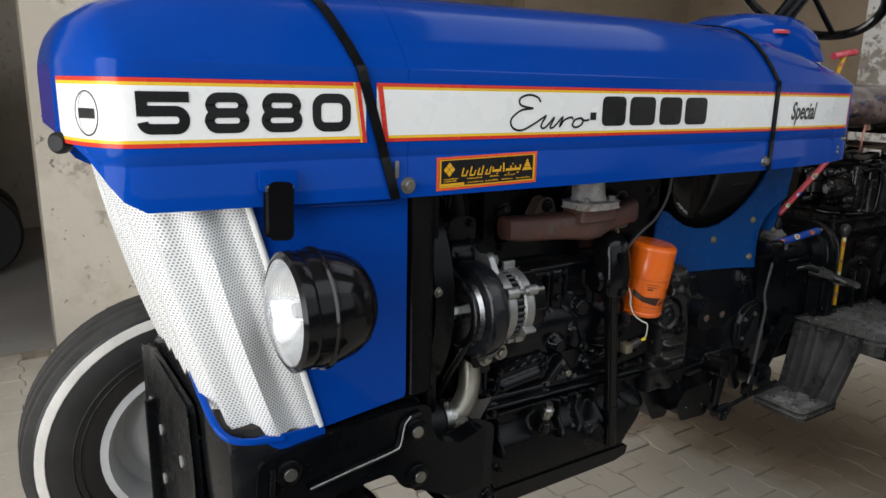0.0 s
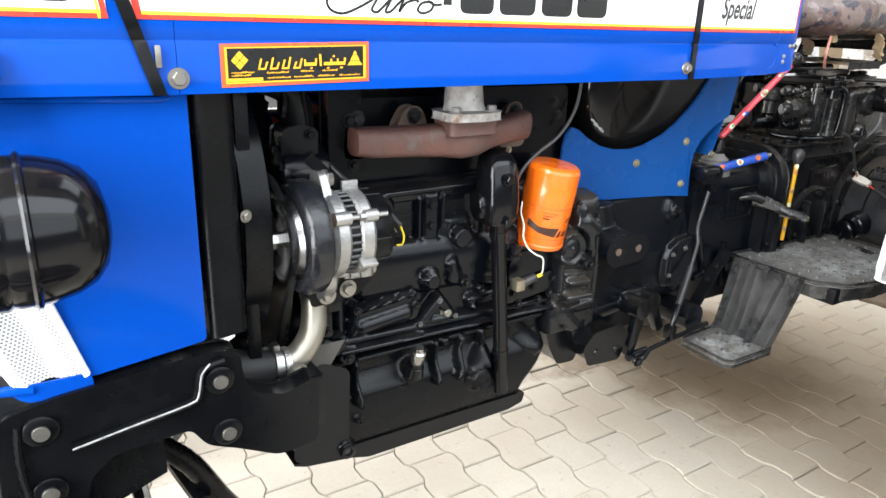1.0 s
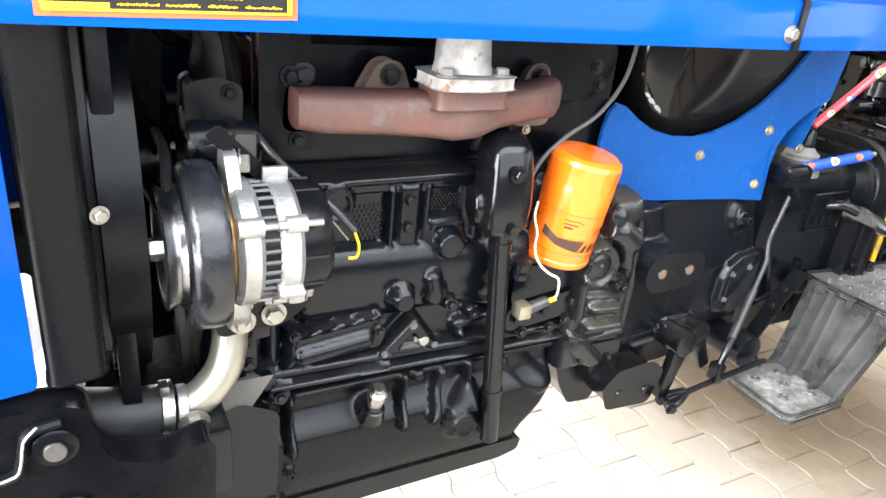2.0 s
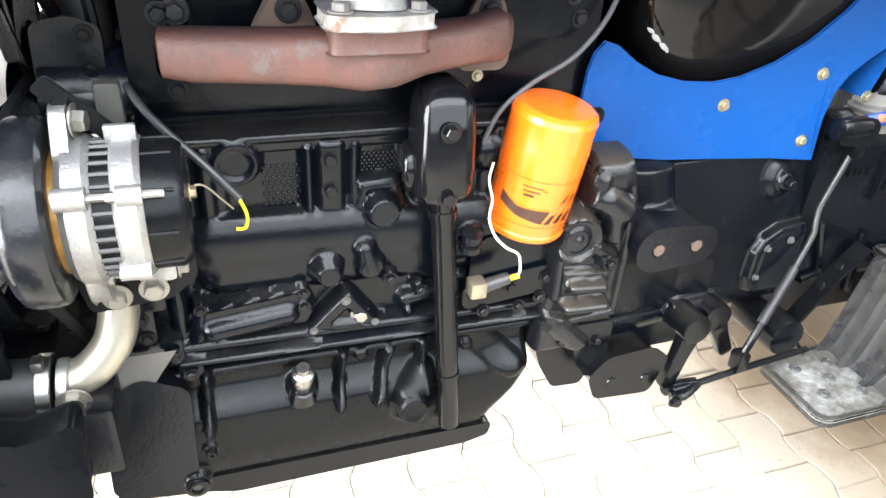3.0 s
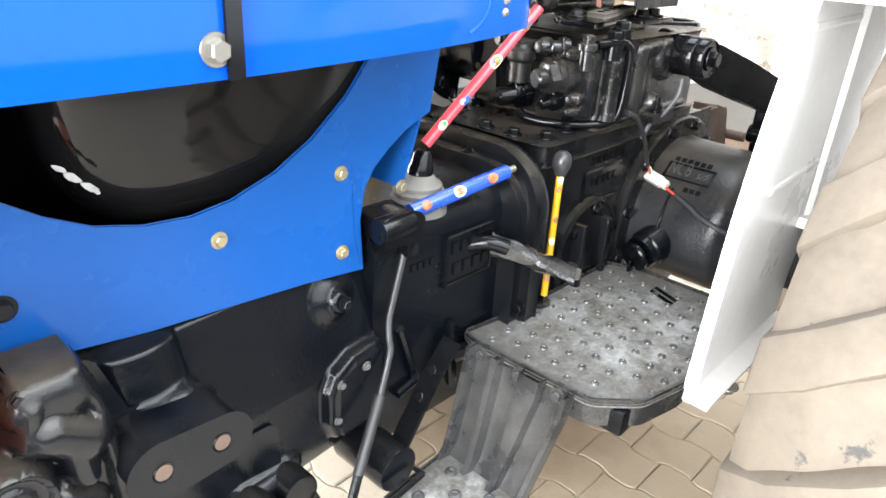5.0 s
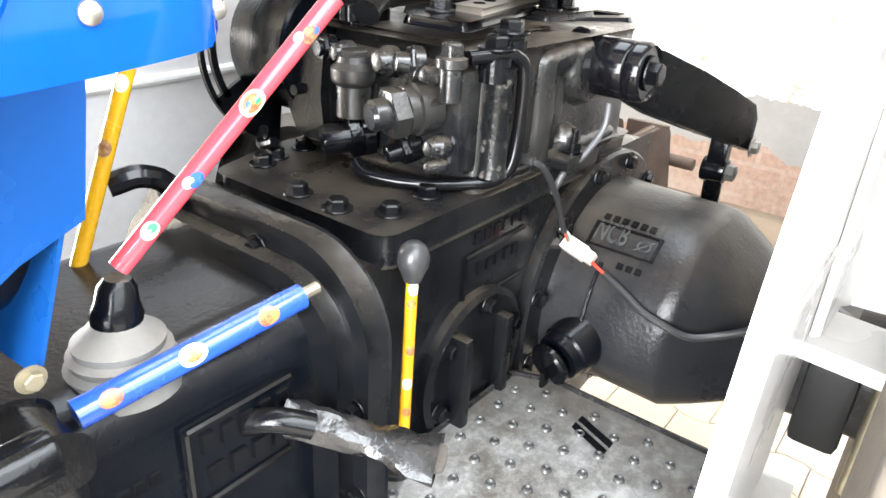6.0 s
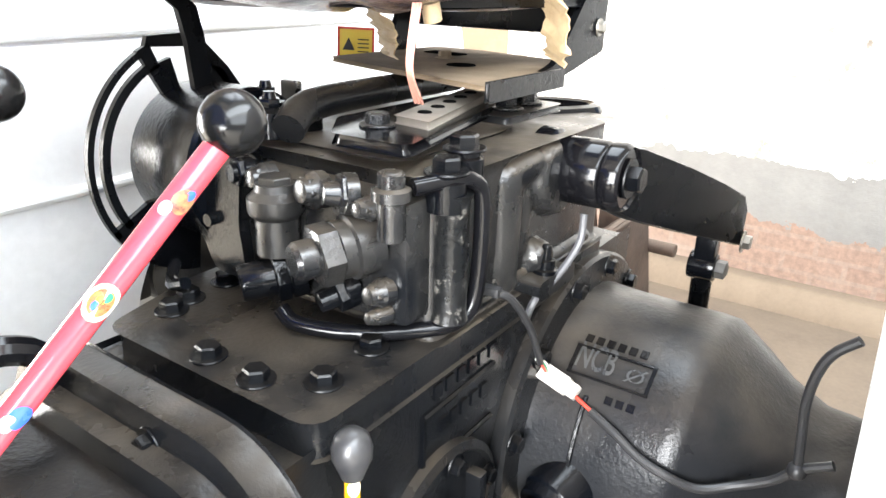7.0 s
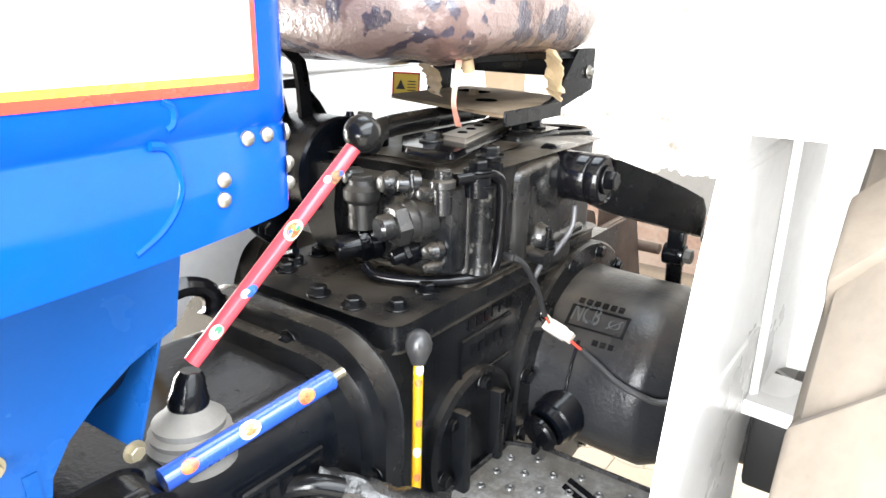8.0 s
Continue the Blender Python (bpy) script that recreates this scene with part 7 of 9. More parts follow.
for a, b in (((1.930, 0.765), (2.028, 0.765)), ((2.028, 0.765), (2.028, 0.840)), ((2.028, 0.840), (1.930, 0.840)), ((1.930, 0.840), (1.930, 0.765))):
    tube(bm, [(a[0], -0.173, a[1]), (b[0], -0.173, b[1])], 0.003, 6, 1)
for k in range(5):
    box(bm, 1.942 + k * 0.018, 1.953 + k * 0.018, -0.1750, -0.168, 0.812, 0.830)
for k in range(4):
    box(bm, 1.946 + k * 0.021, 1.960 + k * 0.021, -0.1750, -0.168, 0.778, 0.796)
for k in range(4):
    box(bm, 1.865 + k * 0.012, 1.873 + k * 0.012, -0.1705, -0.16, 0.808, 0.818)
part("cast_lettering", bm, CAST_GLOSS, plate)
for x0, z0, x1, z1 in ((1.845, 0.73, 1.885, 0.62), (1.885, 0.63, 1.845, 0.62), (1.95, 0.70, 1.965, 0.58)):
    part("gearbox_web", tube(bmesh.new(), [(x0, -0.170, z0), (x1, -0.170, z1)], 0.007, 8, 1), CAST, box_)
bm = bmesh.new()
cyl(bm, (1.785, -0.188, 0.896), (1.838, -0.188, 0.896), 0.017)
part("cross_shaft", bm, CAST_GLOSS, box_, bevel=0.003)
part("shaft_bracket", prism(bmesh.new(), rounded([(1.790, 0.878), (1.852, 0.872), (1.854, 0.900), (1.838, 0.910), (1.792, 0.910)], 0.008), "y", -0.198, -0.15), CAST_GLOSS, box_, bevel=0.004)

# blue apron under the cowl, with the black tank showing through it
tank_c = Vector((1.690, YC, 1.170))
bm = bmesh.new()
rings = []
for i in range(1, 26):
    v = -math.pi / 2 + math.pi * i / 26
    ring = []
    for k in range(48):
        u = math.tau * k / 48
        f = lambda t, e: math.copysign(abs(t) ** e, t)
        ring.append(tank_c + Vector((0.235 * f(math.cos(v), 0.42) * f(math.cos(u), 0.36), 0.118 * f(math.cos(v), 0.42) * f(math.sin(u), 0.36), 0.235 * f(math.sin(v), 0.6))))
    rings.append(ring)
loft(bm, rings)
tank = part("tank_bowl", bm, TANK_BLACK, tractor, "glossy black bowl-shaped tank", smooth=60)
random.seed(8)
for px_, pz_, w_, h_ in ((1.466, 1.031, 0.0060, 0.0035), (1.474, 1.022, 0.0075, 0.0040), (1.484, 1.013, 0.0070, 0.0038), (1.489, 1.008, 0.0035, 0.0025)):
    n_ = 9
    bm = bmesh.new()
    yy_ = -0.1505 - (px_ - 1.465) * 0.32
    bm.faces.new([bm.verts.new((px_ + w_ * math.cos(math.tau * k / n_) * random.uniform(0.7, 1.15), yy_ - 0.001 - 0.25 * w_ * math.cos(math.tau * k / n_), pz_ + h_ * math.sin(math.tau * k / n_) * random.uniform(0.6, 1.2) - 0.5 * w_ * math.cos(math.tau * k / n_))) for k in range(n_)])
    part("paint_scuff", bm, BRIGHT_WEAR_HIGHLIGHT, tank, "bare metal scuff")
# made-up black sheet that hides the bright background behind the tank
part("tank_blackout", prism(bmesh.new(), rounded([(1.385, 0.83), (1.84, 0.83), (1.84, 1.135), (1.385, 1.135)], 0.02), "y", 0.085, 0.095), VOID, tank, bevel=0.003)
apron_pts = [(1.374, 0.885), (1.380, 0.985), (1.386, 1.008), (1.398, 1.021), (1.415, 1.016), (1.444, 0.996), (1.480, 0.978), (1.524, 0.967), (1.570, 0.964), (1.613, 0.970), (1.665, 0.988), (1.712, 1.015), (1.760, 1.055), (1.800, 1.103),
             (1.815, 1.130), (1.905, 1.130), (1.901, 1.09), (1.889, 1.022), (1.850, 1.006), (1.821, 0.987), (1.798, 0.967), (1.783, 0.944), (1.777, 0.905), (1.782, 0.841), (1.700, 0.850), (1.60, 0.857), (1.517, 0.862), (1.470, 0.868), (1.440, 0.872)]
bm = bmesh.new()
prism(bm, apron_pts, "y", -0.1655, -0.1600)
apron = part("apron", bm, BLUE_SHADED, tractor, "blue sheet apron with a round cut-out", bevel=0.0012)
for x, z in ((1.749, 0.971), (1.594, 0.934), (1.750, 0.873)):
    bolt((x, -0.1655, z), (0, -1, 0), 0.0062, BRASSY, apron)
bolt((1.400, -0.1655, 0.93), (0, -1, 0), 0.008, CAST, apron)
bm = bmesh.new()
slab(bm, [[(1.765, -0.167, 0.955), (1.768, -0.1672, 0.90), (1.777, -0.167, 0.85)], [(1.775, -0.1665, 0.955), (1.777, -0.1668, 0.90), (1.779, -0.1665, 0.85)]], 0.001)
part("apron_fold", bm, BLUE_SHADED, apron)
bm = bmesh.new()
slab(bm, [[(1.887, -0.163, 1.125), (1.880, -0.163, 1.02), (1.850, -0.163, 0.93)], [(1.875, -0.02, 1.125), (1.868, -0.02, 1.02), (1.842, -0.02, 0.93)]], 0.003)
part("dash_leg", bm, BLUE_SHADED, apron, "blue dash support panel")
bolt((1.842, -0.168, 0.935), (0, -1, 0), 0.0062, BRASS, apron)

# ---- rear housing and hydraulic lift ----
bm = bmesh.new()
prism(bm, [(2.108, 0.54), (2.76, 0.54), (2.76, 0.900), (2.108, 0.900)], "y", -0.172, mirror(-0.172))
rear = part("rear_housing", bm, CAST_DUSTY, tractor, "dusty black rear axle housing", bevel=0.008)
bm = bmesh.new()
prism(bm, rounded([(2.140, -0.176), (2.66, -0.176), (2.66, 0.100), (2.250, 0.100), (2.140, 0.068)], 0.018), "z", 0.898, 0.932)
topplate = part("top_plate", bm, CAST_DUSTY, rear, "dusty black bolted top plate", bevel=0.005)
for x, y in ((2.189, 0.052), (2.262, 0.066), (2.157, -0.042), (2.156, -0.100), (2.184, -0.144), (2.247, -0.138), (2.215, 0.062)):
    bolt((x, y, 0.932), (0, 0, 1), 0.0105 if y < 0.06 or x > 2.2 else 0.010, CAST_GLOSS, topplate)
part("rear_web", prism(bmesh.new(), [(2.110, 0.86), (2.150, 0.898), (2.150, 0.80), (2.110, 0.70)], "y", -0.165, -0.12), CAST_DUSTY, rear, bevel=0.005)
bm = bmesh.new()
for k in range(6):
    box(bm, 2.290 + k * 0.019, 2.302 + k * 0.019, -0.1745, -0.17, 0.872, 0.886)
for k in range(5):
    box(bm, 2.300 + k * 0.018, 2.312 + k * 0.018, -0.1745, -0.17, 0.832, 0.846)
for a, b in (((2.275, 0.80), (2.275, 0.86)), ((2.275, 0.86), (2.395, 0.862)), ((2.275, 0.80), (2.395, 0.80))):
    tube(bm, [(a[0], -0.173, a[1]), (b[0], -0.173, b[1])], 0.003, 6, 1)
part("cast_lettering", bm, CAST_GLOSS, rear)
bm = bmesh.new()
lathe(bm, [(0.098, -0.01), (0.098, 0.010), (0.090, 0.014), (0.086, 0.010), (0.02, 0.012)], (2.300, -0.172, 0.715), (0, -1, 0), 40)
cov = part("round_cover", bm, CAST_DUSTY, rear, "round black side cover")
for k in range(6):
    a = math.tau * (k + 0.35) / 6
    bolt((2.300 + 0.078 * math.cos(a), -0.184, 0.715 + 0.078 * math.sin(a)), (0, -1, 0), 0.009, CAST_GLOSS, cov)
part("cover_rib", box(bmesh.new(), 2.245, 2.26, -0.205, -0.18, 0.64, 0.78), CAST_DUSTY, cov, bevel=0.004)
part("cover_rib", box(bmesh.new(), 2.335, 2.35, -0.20, -0.18, 0.64, 0.77), CAST_DUSTY, cov, bevel=0.004)

# hydraulic body
bm = bmesh.new()
prism(bm, rounded([(2.285, -0.172), (2.640, -0.172), (2.640, 0.100), (2.285, 0.100)], 0.014), "z", 0.930, 1.078)
lift = part("hydraulic_lift", bm, CAST_HYD, tractor, "dusty black hydraulic lift housing", bevel=0.020, segments=4)
bm = bmesh.new()
prism(bm, rounded([(2.300, -0.125), (2.48, -0.125), (2.54, -0.100), (2.54, 0.080), (2.300, 0.085)], 0.03), "z", 1.070, 1.081)
part("lift_cover", bm, surface("dust_on_black_cover", (0.010, 0.010, 0.011), 0.35, vary=(0.03, 0.027, 0.023), scale=11, amount=1.0, bump=0.3, dust=1.0, dust_color=(0.17, 0.135, 0.10)), lift, bevel=0.004)
LIFT_FORMS = [
    ("bar", 2.405, 0.945, 2.408, 1.050, 0.020, 0.016), ("bar", 2.408, 1.050, 2.450, 1.062, 0.020, 0.016), ("bar", 2.440, 0.975, 2.445, 1.030, 0.014, 0.008), ("knob", 2.495, 1.040, 0.050, 0.020, 0.012),
    ("bar", 2.345, 0.940, 2.350, 1.070, 0.014, 0.008), ("bar", 2.300, 0.938, 2.600, 0.938, 0.012, 0.012), ("knob", 2.465, 0.958, 0.022, 0.022, 0.008),
]
skin("lift_casting", relief(bmesh.new(), [(2.290, 0.930), (2.630, 0.930), (2.630, 1.060), (2.600, 1.074), (2.290, 1.074)], lambda x, z: -0.168 + 0 * x, LIFT_FORMS, edge=0.016, back=0.02), CAST_HYD, lift)
# valve block on the front face
part("valve_block", box(bmesh.new(), 2.255, 2.292, -0.168, 0.020, 0.955, 1.062), CAST_HYD, lift, bevel=0.008)
part("valve_plate", prism(bmesh.new(), rounded([(0.010, 0.962), (0.048, 0.962), (0.066, 1.000), (0.060, 1.066), (0.008, 1.068), (0.016, 1.01)], 0.008), "x", 2.240, 2.262), CAST_DUSTY, lift, "flat black valve plate", bevel=0.004)
part("pivot_pin", cyl(bmesh.new(), (2.232, 0.046, 1.010), (2.245, 0.046, 1.010), 0.006, n=14), CAST_GLOSS, lift)


def fitting(name, o, d, profile, material=CAST_GLOSS, hexed=None):
    f = part(name, lathe(bmesh.new(), profile, o, d, 22), material, lift)
    if hexed:
        h0, h1, r = hexed
        part("hex", lathe(bmesh.new(), [(r * 0.93, h0), (r, h0 + 0.001), (r, h1 - 0.001), (r * 0.93, h1)], o, d, 6), material, f)
    return f


fitting("relief_valve", (2.262, -0.128, 1.022), (-1, 0.42, -0.10), [(0.027, 0), (0.027, 0.022), (0.024, 0.024), (0.024, 0.034), (0.016, 0.036), (0.016, 0.066), (0.013, 0.070), (0.004, 0.070)], CAST_HYD, (0.034, 0.052, 0.026))
fitting("spool_end", (2.258, -0.048, 0.978), (-1, 0.62, -0.16), [(0.024, 0), (0.024, 0.012), (0.020, 0.013), (0.017, 0.030), (0.0165, 0.052), (0.015, 0.055)], CAST_GLOSS, (0.014, 0.026, 0.024))
fitting("plug", (2.258, -0.112, 0.978), (-1, 0.45, -0.25), [(0.016, 0), (0.016, 0.012), (0.011, 0.014), (0.009, 0.034), (0.007, 0.035)], CAST_GLOSS, (0.010, 0.020, 0.0155))
fitting("filler_cup", (2.240, -0.040, 0.998), (0, 0, 1), [(0.019, 0), (0.019, 0.032), (0.0235, 0.036), (0.0245, 0.040), (0.0245, 0.050), (0.021, 0.053), (0.018, 0.056), (0.017, 0.062), (0.004, 0.063)], CAST_HYD, (0.058, 0.068, 0.015))
fitting("plug", (2.252, -0.118, 1.062), (-0.8, 0.5, 0.1), [(0.017, 0), (0.017, 0.010), (0.011, 0.012), (0.009, 0.026), (0.007, 0.027)], CAST_HYD, (0.006, 0.014, 0.0165))
fitting("plug", (2.252, 0.004, 1.060), (-0.9, 0.2, 0.05), [(0.013, 0), (0.013, 0.010), (0.009, 0.012), (0.008, 0.020)], CAST_GLOSS, (0.008, 0.016, 0.013))
fitting("union", (2.246, -0.160, 1.035), (0, 0, 1), [(0.011, 0), (0.011, 0.030), (0.0155, 0.032), (0.0155, 0.040), (0.0105, 0.042), (0.0105, 0.052), (0.008, 0.054)], CAST_HYD, (0.042, 0.053, 0.0115))
for y, z, r in ((-0.08, 1.058, 0.016), (-0.150, 0.985, 0.012), (-0.15, 0.965, 0.008), (-0.02, 1.058, 0.013), (-0.095, 0.995, 0.011), (-0.14, 1.055, 0.011)):
    fitting("valve_boss", (2.255, y, z), (-1, 0.2, 0.1), [(r, 0), (r, 0.010), (r * 0.8, 0.013), (r * 0.6, 0.022), (r * 0.4, 0.023)], CAST_HYD, (0.010, 0.018, r * 0.8))
bm = bmesh.new()
tube(bm, [(2.262, -0.168, 1.074), (2.30, -0.186, 1.076), (2.312, -0.190, 1.073), (2.322, -0.194, 1.060), (2.324, -0.194, 1.01), (2.320, -0.192, 0.965), (2.310, -0.186, 0.950), (2.290, -0.172, 0.944), (2.252, -0.125, 0.940), (2.225, -0.075, 0.944), (2.222, -0.058, 0.955)], 0.0072, 12, 5)
part("oil_pipe", bm, BLACK_GLOSS, lift, "bent glossy black oil pipe")
bm = bmesh.new()
lathe(bm, [(0.016, 0.0), (0.0145, 0.008), (0.0145, 0.105), (0.017, 0.112)], (2.300, -0.180, 0.952), (0, 0, 1), 26)
part("lift_column", bm, SCRAPED, lift, "black column scraped to bare metal")
for x, y, h in ((2.296, -0.176, 1.070), (2.330, -0.170, 1.082), (2.31, 0.03, 1.088), (2.345, 0.028, 1.088)):
    bm = bmesh.new()
    lathe(bm, [(0.017, -0.02), (0.017, 0.004), (0.014, 0.006), (0.014, 0.010)], (x, y, h), (0, 0, 1), 22)
    part("bolt_boss", bm, CAST_GLOSS, lift)
    bolt((x, y, h + 0.010), (0, 0, 1), 0.0125, CAST_GLOSS, lift)
for x, y in ((2.275, 0.0), (2.32, 0.055)):
    fitting("breather_plug", (x, y, 1.088), (0, 0, 1), [(0.014, 0), (0.013, 0.022), (0.008, 0.026), (0.005, 0.040)], CAST_GLOSS, (0.026, 0.034, 0.010))
part("lift_foot", prism(bmesh.new(), rounded([(2.425, 0.930), (2.500, 0.930), (2.500, 0.944), (2.425, 0.944)], 0.004), "y", -0.205, -0.165), CAST_DUSTY, lift, bevel=0.004)
part("foot_stud", lathe(bmesh.new(), [(0.013, 0), (0.013, 0.004), (0.010, 0.005), (0.010, 0.014), (0.0055, 0.015), (0.0055, 0.028), (0.004, 0.030)], (2.462, -0.190, 0.944), (0, 0, 1), 14), CAST_GLOSS, lift)
part("bare_cable", tube(bmesh.new(), [(2.49, -0.215, 1.005), (2.485, -0.215, 0.975), (2.465, -0.205, 0.945), (2.435, -0.195, 0.925), (2.425, -0.19, 0.900)], 0.004, 8), CABLE_GREY, lift)

# lift shaft and arms
def lift_arm(s):
    yy = lambda v: YC + s * (v - YC)
    bm = bmesh.new()
    lathe(bm, [(0.041, 0.0), (0.040, 0.018), (0.0355, 0.022), (0.0335, 0.025), (0.0355, 0.029), (0.0350, 0.074), (0.0330, 0.077), (0.0355, 0.080), (0.0355, 0.094), (0.032, 0.099), (0.030, 0.096), (0.017, 0.096)], (2.515, yy(-0.150), 1.042), (0, -s, 0), 36)
    shaft = part("lift_shaft", bm, BLACK_GLOSS, lift, "glossy black lift shaft sleeve")
    bolt((2.517, yy(-0.247), 1.042), (0, -s, 0), 0.014, CAST_GLOSS, lift)
    bm = bmesh.new()
    rings = []
    for x, y, z, hh, t in ((2.530, -0.218, 1.036, 0.035, 0.012), (2.575, -0.230, 1.021, 0.041, 0.013), (2.645, -0.262, 0.994, 0.040, 0.013), (2.72, -0.287, 0.966, 0.037, 0.012), (2.775, -0.303, 0.944, 0.034, 0.012), (2.790, -0.307, 0.930, 0.026, 0.011)):
        rings.append([(x, yy(y - t), z - hh), (x, yy(y - t), z + hh), (x, yy(y + t), z + hh), (x, yy(y + t), z - hh)])
    loft(bm, rings)
    a = part("lift_arm", bm, BLACK_SATIN, tractor, "black forged lift arm", bevel=0.006)
    bolt((2.783, yy(-0.318), 0.914), (0, -s, 0), 0.010, ZINC, a)
    bm = bmesh.new()
    cyl(bm, (2.785, yy(-0.292), 0.868), (2.785, yy(-0.256), 0.868), 0.020)
    part("link_knuckle", bm, CAST_GLOSS, a, bevel=0.004)
    bm = bmesh.new()
    tube(bm, [(2.790, yy(-0.274), 0.866), (2.805, yy(-0.272), 0.80), (2.82, yy(-0.275), 0.60)], 0.014, 12, 2)
    part("lift_link", bm, BLACK_SATIN, a)
    part("knuckle_nut", lathe(bmesh.new(), [(0.013, 0), (0.013, 0.012), (0.008, 0.014)], (2.785, yy(-0.292), 0.868), (0, -s, 0), 6), DULL_WORN, a)
    part("link_fork", box(bmesh.new(), 2.770, 2.796, min(yy(-0.290), yy(-0.262)), max(yy(-0.290), yy(-0.262)), 0.872, 0.925), CAST_GLOSS, a, bevel=0.004)


lift_arm(1)
lift_arm(-1)
part("rear_loop", tube(bmesh.new(), [(2.58, -0.08, 1.075), (2.66, -0.135, 1.075), (2.70, -0.12, 1.075), (2.68, -0.05, 1.075), (2.60, 0.0, 1.075)], 0.010, 8, 4), BLACK_GLOSS, lift)

# top link bracket, brown with rust
CHEEK = rounded([(2.722, 0.862), (2.728, 0.838), (2.800, 0.800), (2.970, 0.640), (3.030, 0.640), (3.020, 0.700), (2.955, 0.866), (2.890, 0.886), (2.738, 0.884)], 0.008)
bracket2 = part("top_link_bracket", prism(bmesh.new(), CHEEK, "y", -0.138, -0.126), RUSTY_STEEL, tractor, "rusty brown top link bracket", bevel=0.003)
part("bracket_cheek", prism(bmesh.new(), CHEEK, "y", -0.045, -0.033), RUSTY_STEEL, bracket2, bevel=0.003)
part("bracket_back", box(bmesh.new(), 2.975, 2.987, -0.126, -0.045, 0.66, 0.868), RUSTY_STEEL, bracket2, bevel=0.002)
part("bracket_edge", tube(bmesh.new(), [(2.730, -0.139, 0.842), (2.726, -0.139, 0.862), (2.742, -0.139, 0.881), (2.885, -0.139, 0.883)], 0.004, 8, 3), RUSTY_STEEL, bracket2)
bolt((2.796, -0.139, 0.842), (0, -1, 0), 0.009, ZINC, bracket2)
part("bracket_pin", cyl(bmesh.new(), (2.995, -0.09, 0.803), (2.990, -0.182, 0.804), 0.0115, n=16), RUSTY_STEEL, bracket2, bevel=0.002)
bm = bmesh.new()
box(bm, 2.74, 2.93, -0.2, 0.12, 0.55, 0.70)
part("rear_block", bm, CAST_DUSTY, rear, bevel=0.01)

# paler black that paints the sheen of the raised foundry marks
DULL_BLACK = surface("black_relief_sheen", (0.035, 0.036, 0.038), 0.34, vary=(0.07, 0.068, 0.062), scale=40, amount=0.8)
# half-axle trumpets
def trumpet(s):
    o = Vector((2.600, YC + s * (-0.172 - YC), 0.709))
    d = Vector((0, -s, 0))
    n = 40
    bm = bmesh.new()
    def ring(y, r, sq, n=40):
        pts = []
        for k in range(n):
            a = math.tau * k / n
            c, si = math.cos(a), math.sin(a)
            q = (abs(c) ** sq + abs(si) ** sq) ** (-1 / sq)
            low = 1.0 if si > 0 else (0.60 if y > 0.03 else 0.9)
            pts.append(o + d * y + Vector((c * q * r, 0, si * q * r * low)))
        return pts
    loft(bm, [ring(0.0, 0.170, 2), ring(0.04, 0.166, 2), ring(0.10, 0.164, 2.05), ring(0.160, 0.160, 2.3), ring(0.178, 0.155, 2.6), ring(0.184, 0.150, 2.7), ring(0.215, 0.128, 3.0), ring(0.25, 0.100, 3.6), ring(0.29, 0.082, 4), ring(0.36, 0.078, 4), ring(0.44, 0.085, 3)])
    t = part("axle_trumpet", bm, TRUMPET, tractor, "black cast half-axle housing", smooth=50)
    bm = bmesh.new()
    lathe(bm, [(0.203, -0.004), (0.205, 0.0), (0.205, 0.014), (0.201, 0.018), (0.16, 0.020)], o, d, 56)
    fl = part("trumpet_flange", bm, CAST_DUSTY, t)
    for k in range(12):
        a = math.tau * (k + 0.5) / 12
        bolt(o + d * 0.018 + Vector((0.188 * math.cos(a), 0, 0.188 * math.sin(a))), d, 0.010, CAST_GLOSS, t)
    return t, o, d


tr, o, d = trumpet(1)
trumpet(-1)
bm = bmesh.new()
pb, pc = Vector((2.452, -0.246, 0.708)), Vector((2.398, -0.233, 0.690))
pd = (pc - pb).normalized()
lathe(bm, [(0.040, -0.03), (0.038, 0.0), (0.036, (pc - pb).length * 0.55), (0.033, (pc - pb).length * 0.60), (0.031, (pc - pb).length * 0.8), (0.026, (pc - pb).length * 0.8)], pb, pd, 30)
cap_bm = lathe(bmesh.new(), [(0.026, -0.004), (0.029, 0.0), (0.029, 0.006), (0.026, 0.009), (0.004, 0.010)], pc, pd, 28)
part("filler_cap", cap_bm, CAST_GLOSS, tr)
part("cap_grip", box(bmesh.new(), pc.x - 0.022, pc.x - 0.006, pc.y - 0.003, pc.y + 0.003, pc.z - 0.030, pc.z - 0.004), CAST_GLOSS, tr, bevel=0.002)
part("filler_boss", bm, CAST, tr)
for px in (-0.165, ):
    bm = bmesh.new()
    tube(bm, [o + Vector((-0.1655 * math.sin(a), -0.075, 0.1655 * math.cos(a))) for a in (0.9, 1.1, 1.3, 1.5, 1.7)], 0.003, 6, 2)
    part("cast_seam", bm, CAST_GLOSS, tr)
# raised foundry marks on the trumpet
def on_trumpet(u, v, lift):
    a = v
    r = 0.1645 + lift
    return o + Vector((-r * math.sin(a), -u, r * math.cos(a)))


bm = bmesh.new()
def mark(u0, u1, v0, v1, h=0.0045):
    q = [(u0, v0), (u1, v0), (u1, v1), (u0, v1)]
    lo, hi = [bm.verts.new(on_trumpet(a, b, -0.003)) for a, b in q], [bm.verts.new(on_trumpet(a, b, h)) for a, b in q]
    bm.faces.new(hi)
    for k in range(4):
        bm.faces.new((lo[k], lo[(k + 1) % 4], hi[(k + 1) % 4], hi[k]))
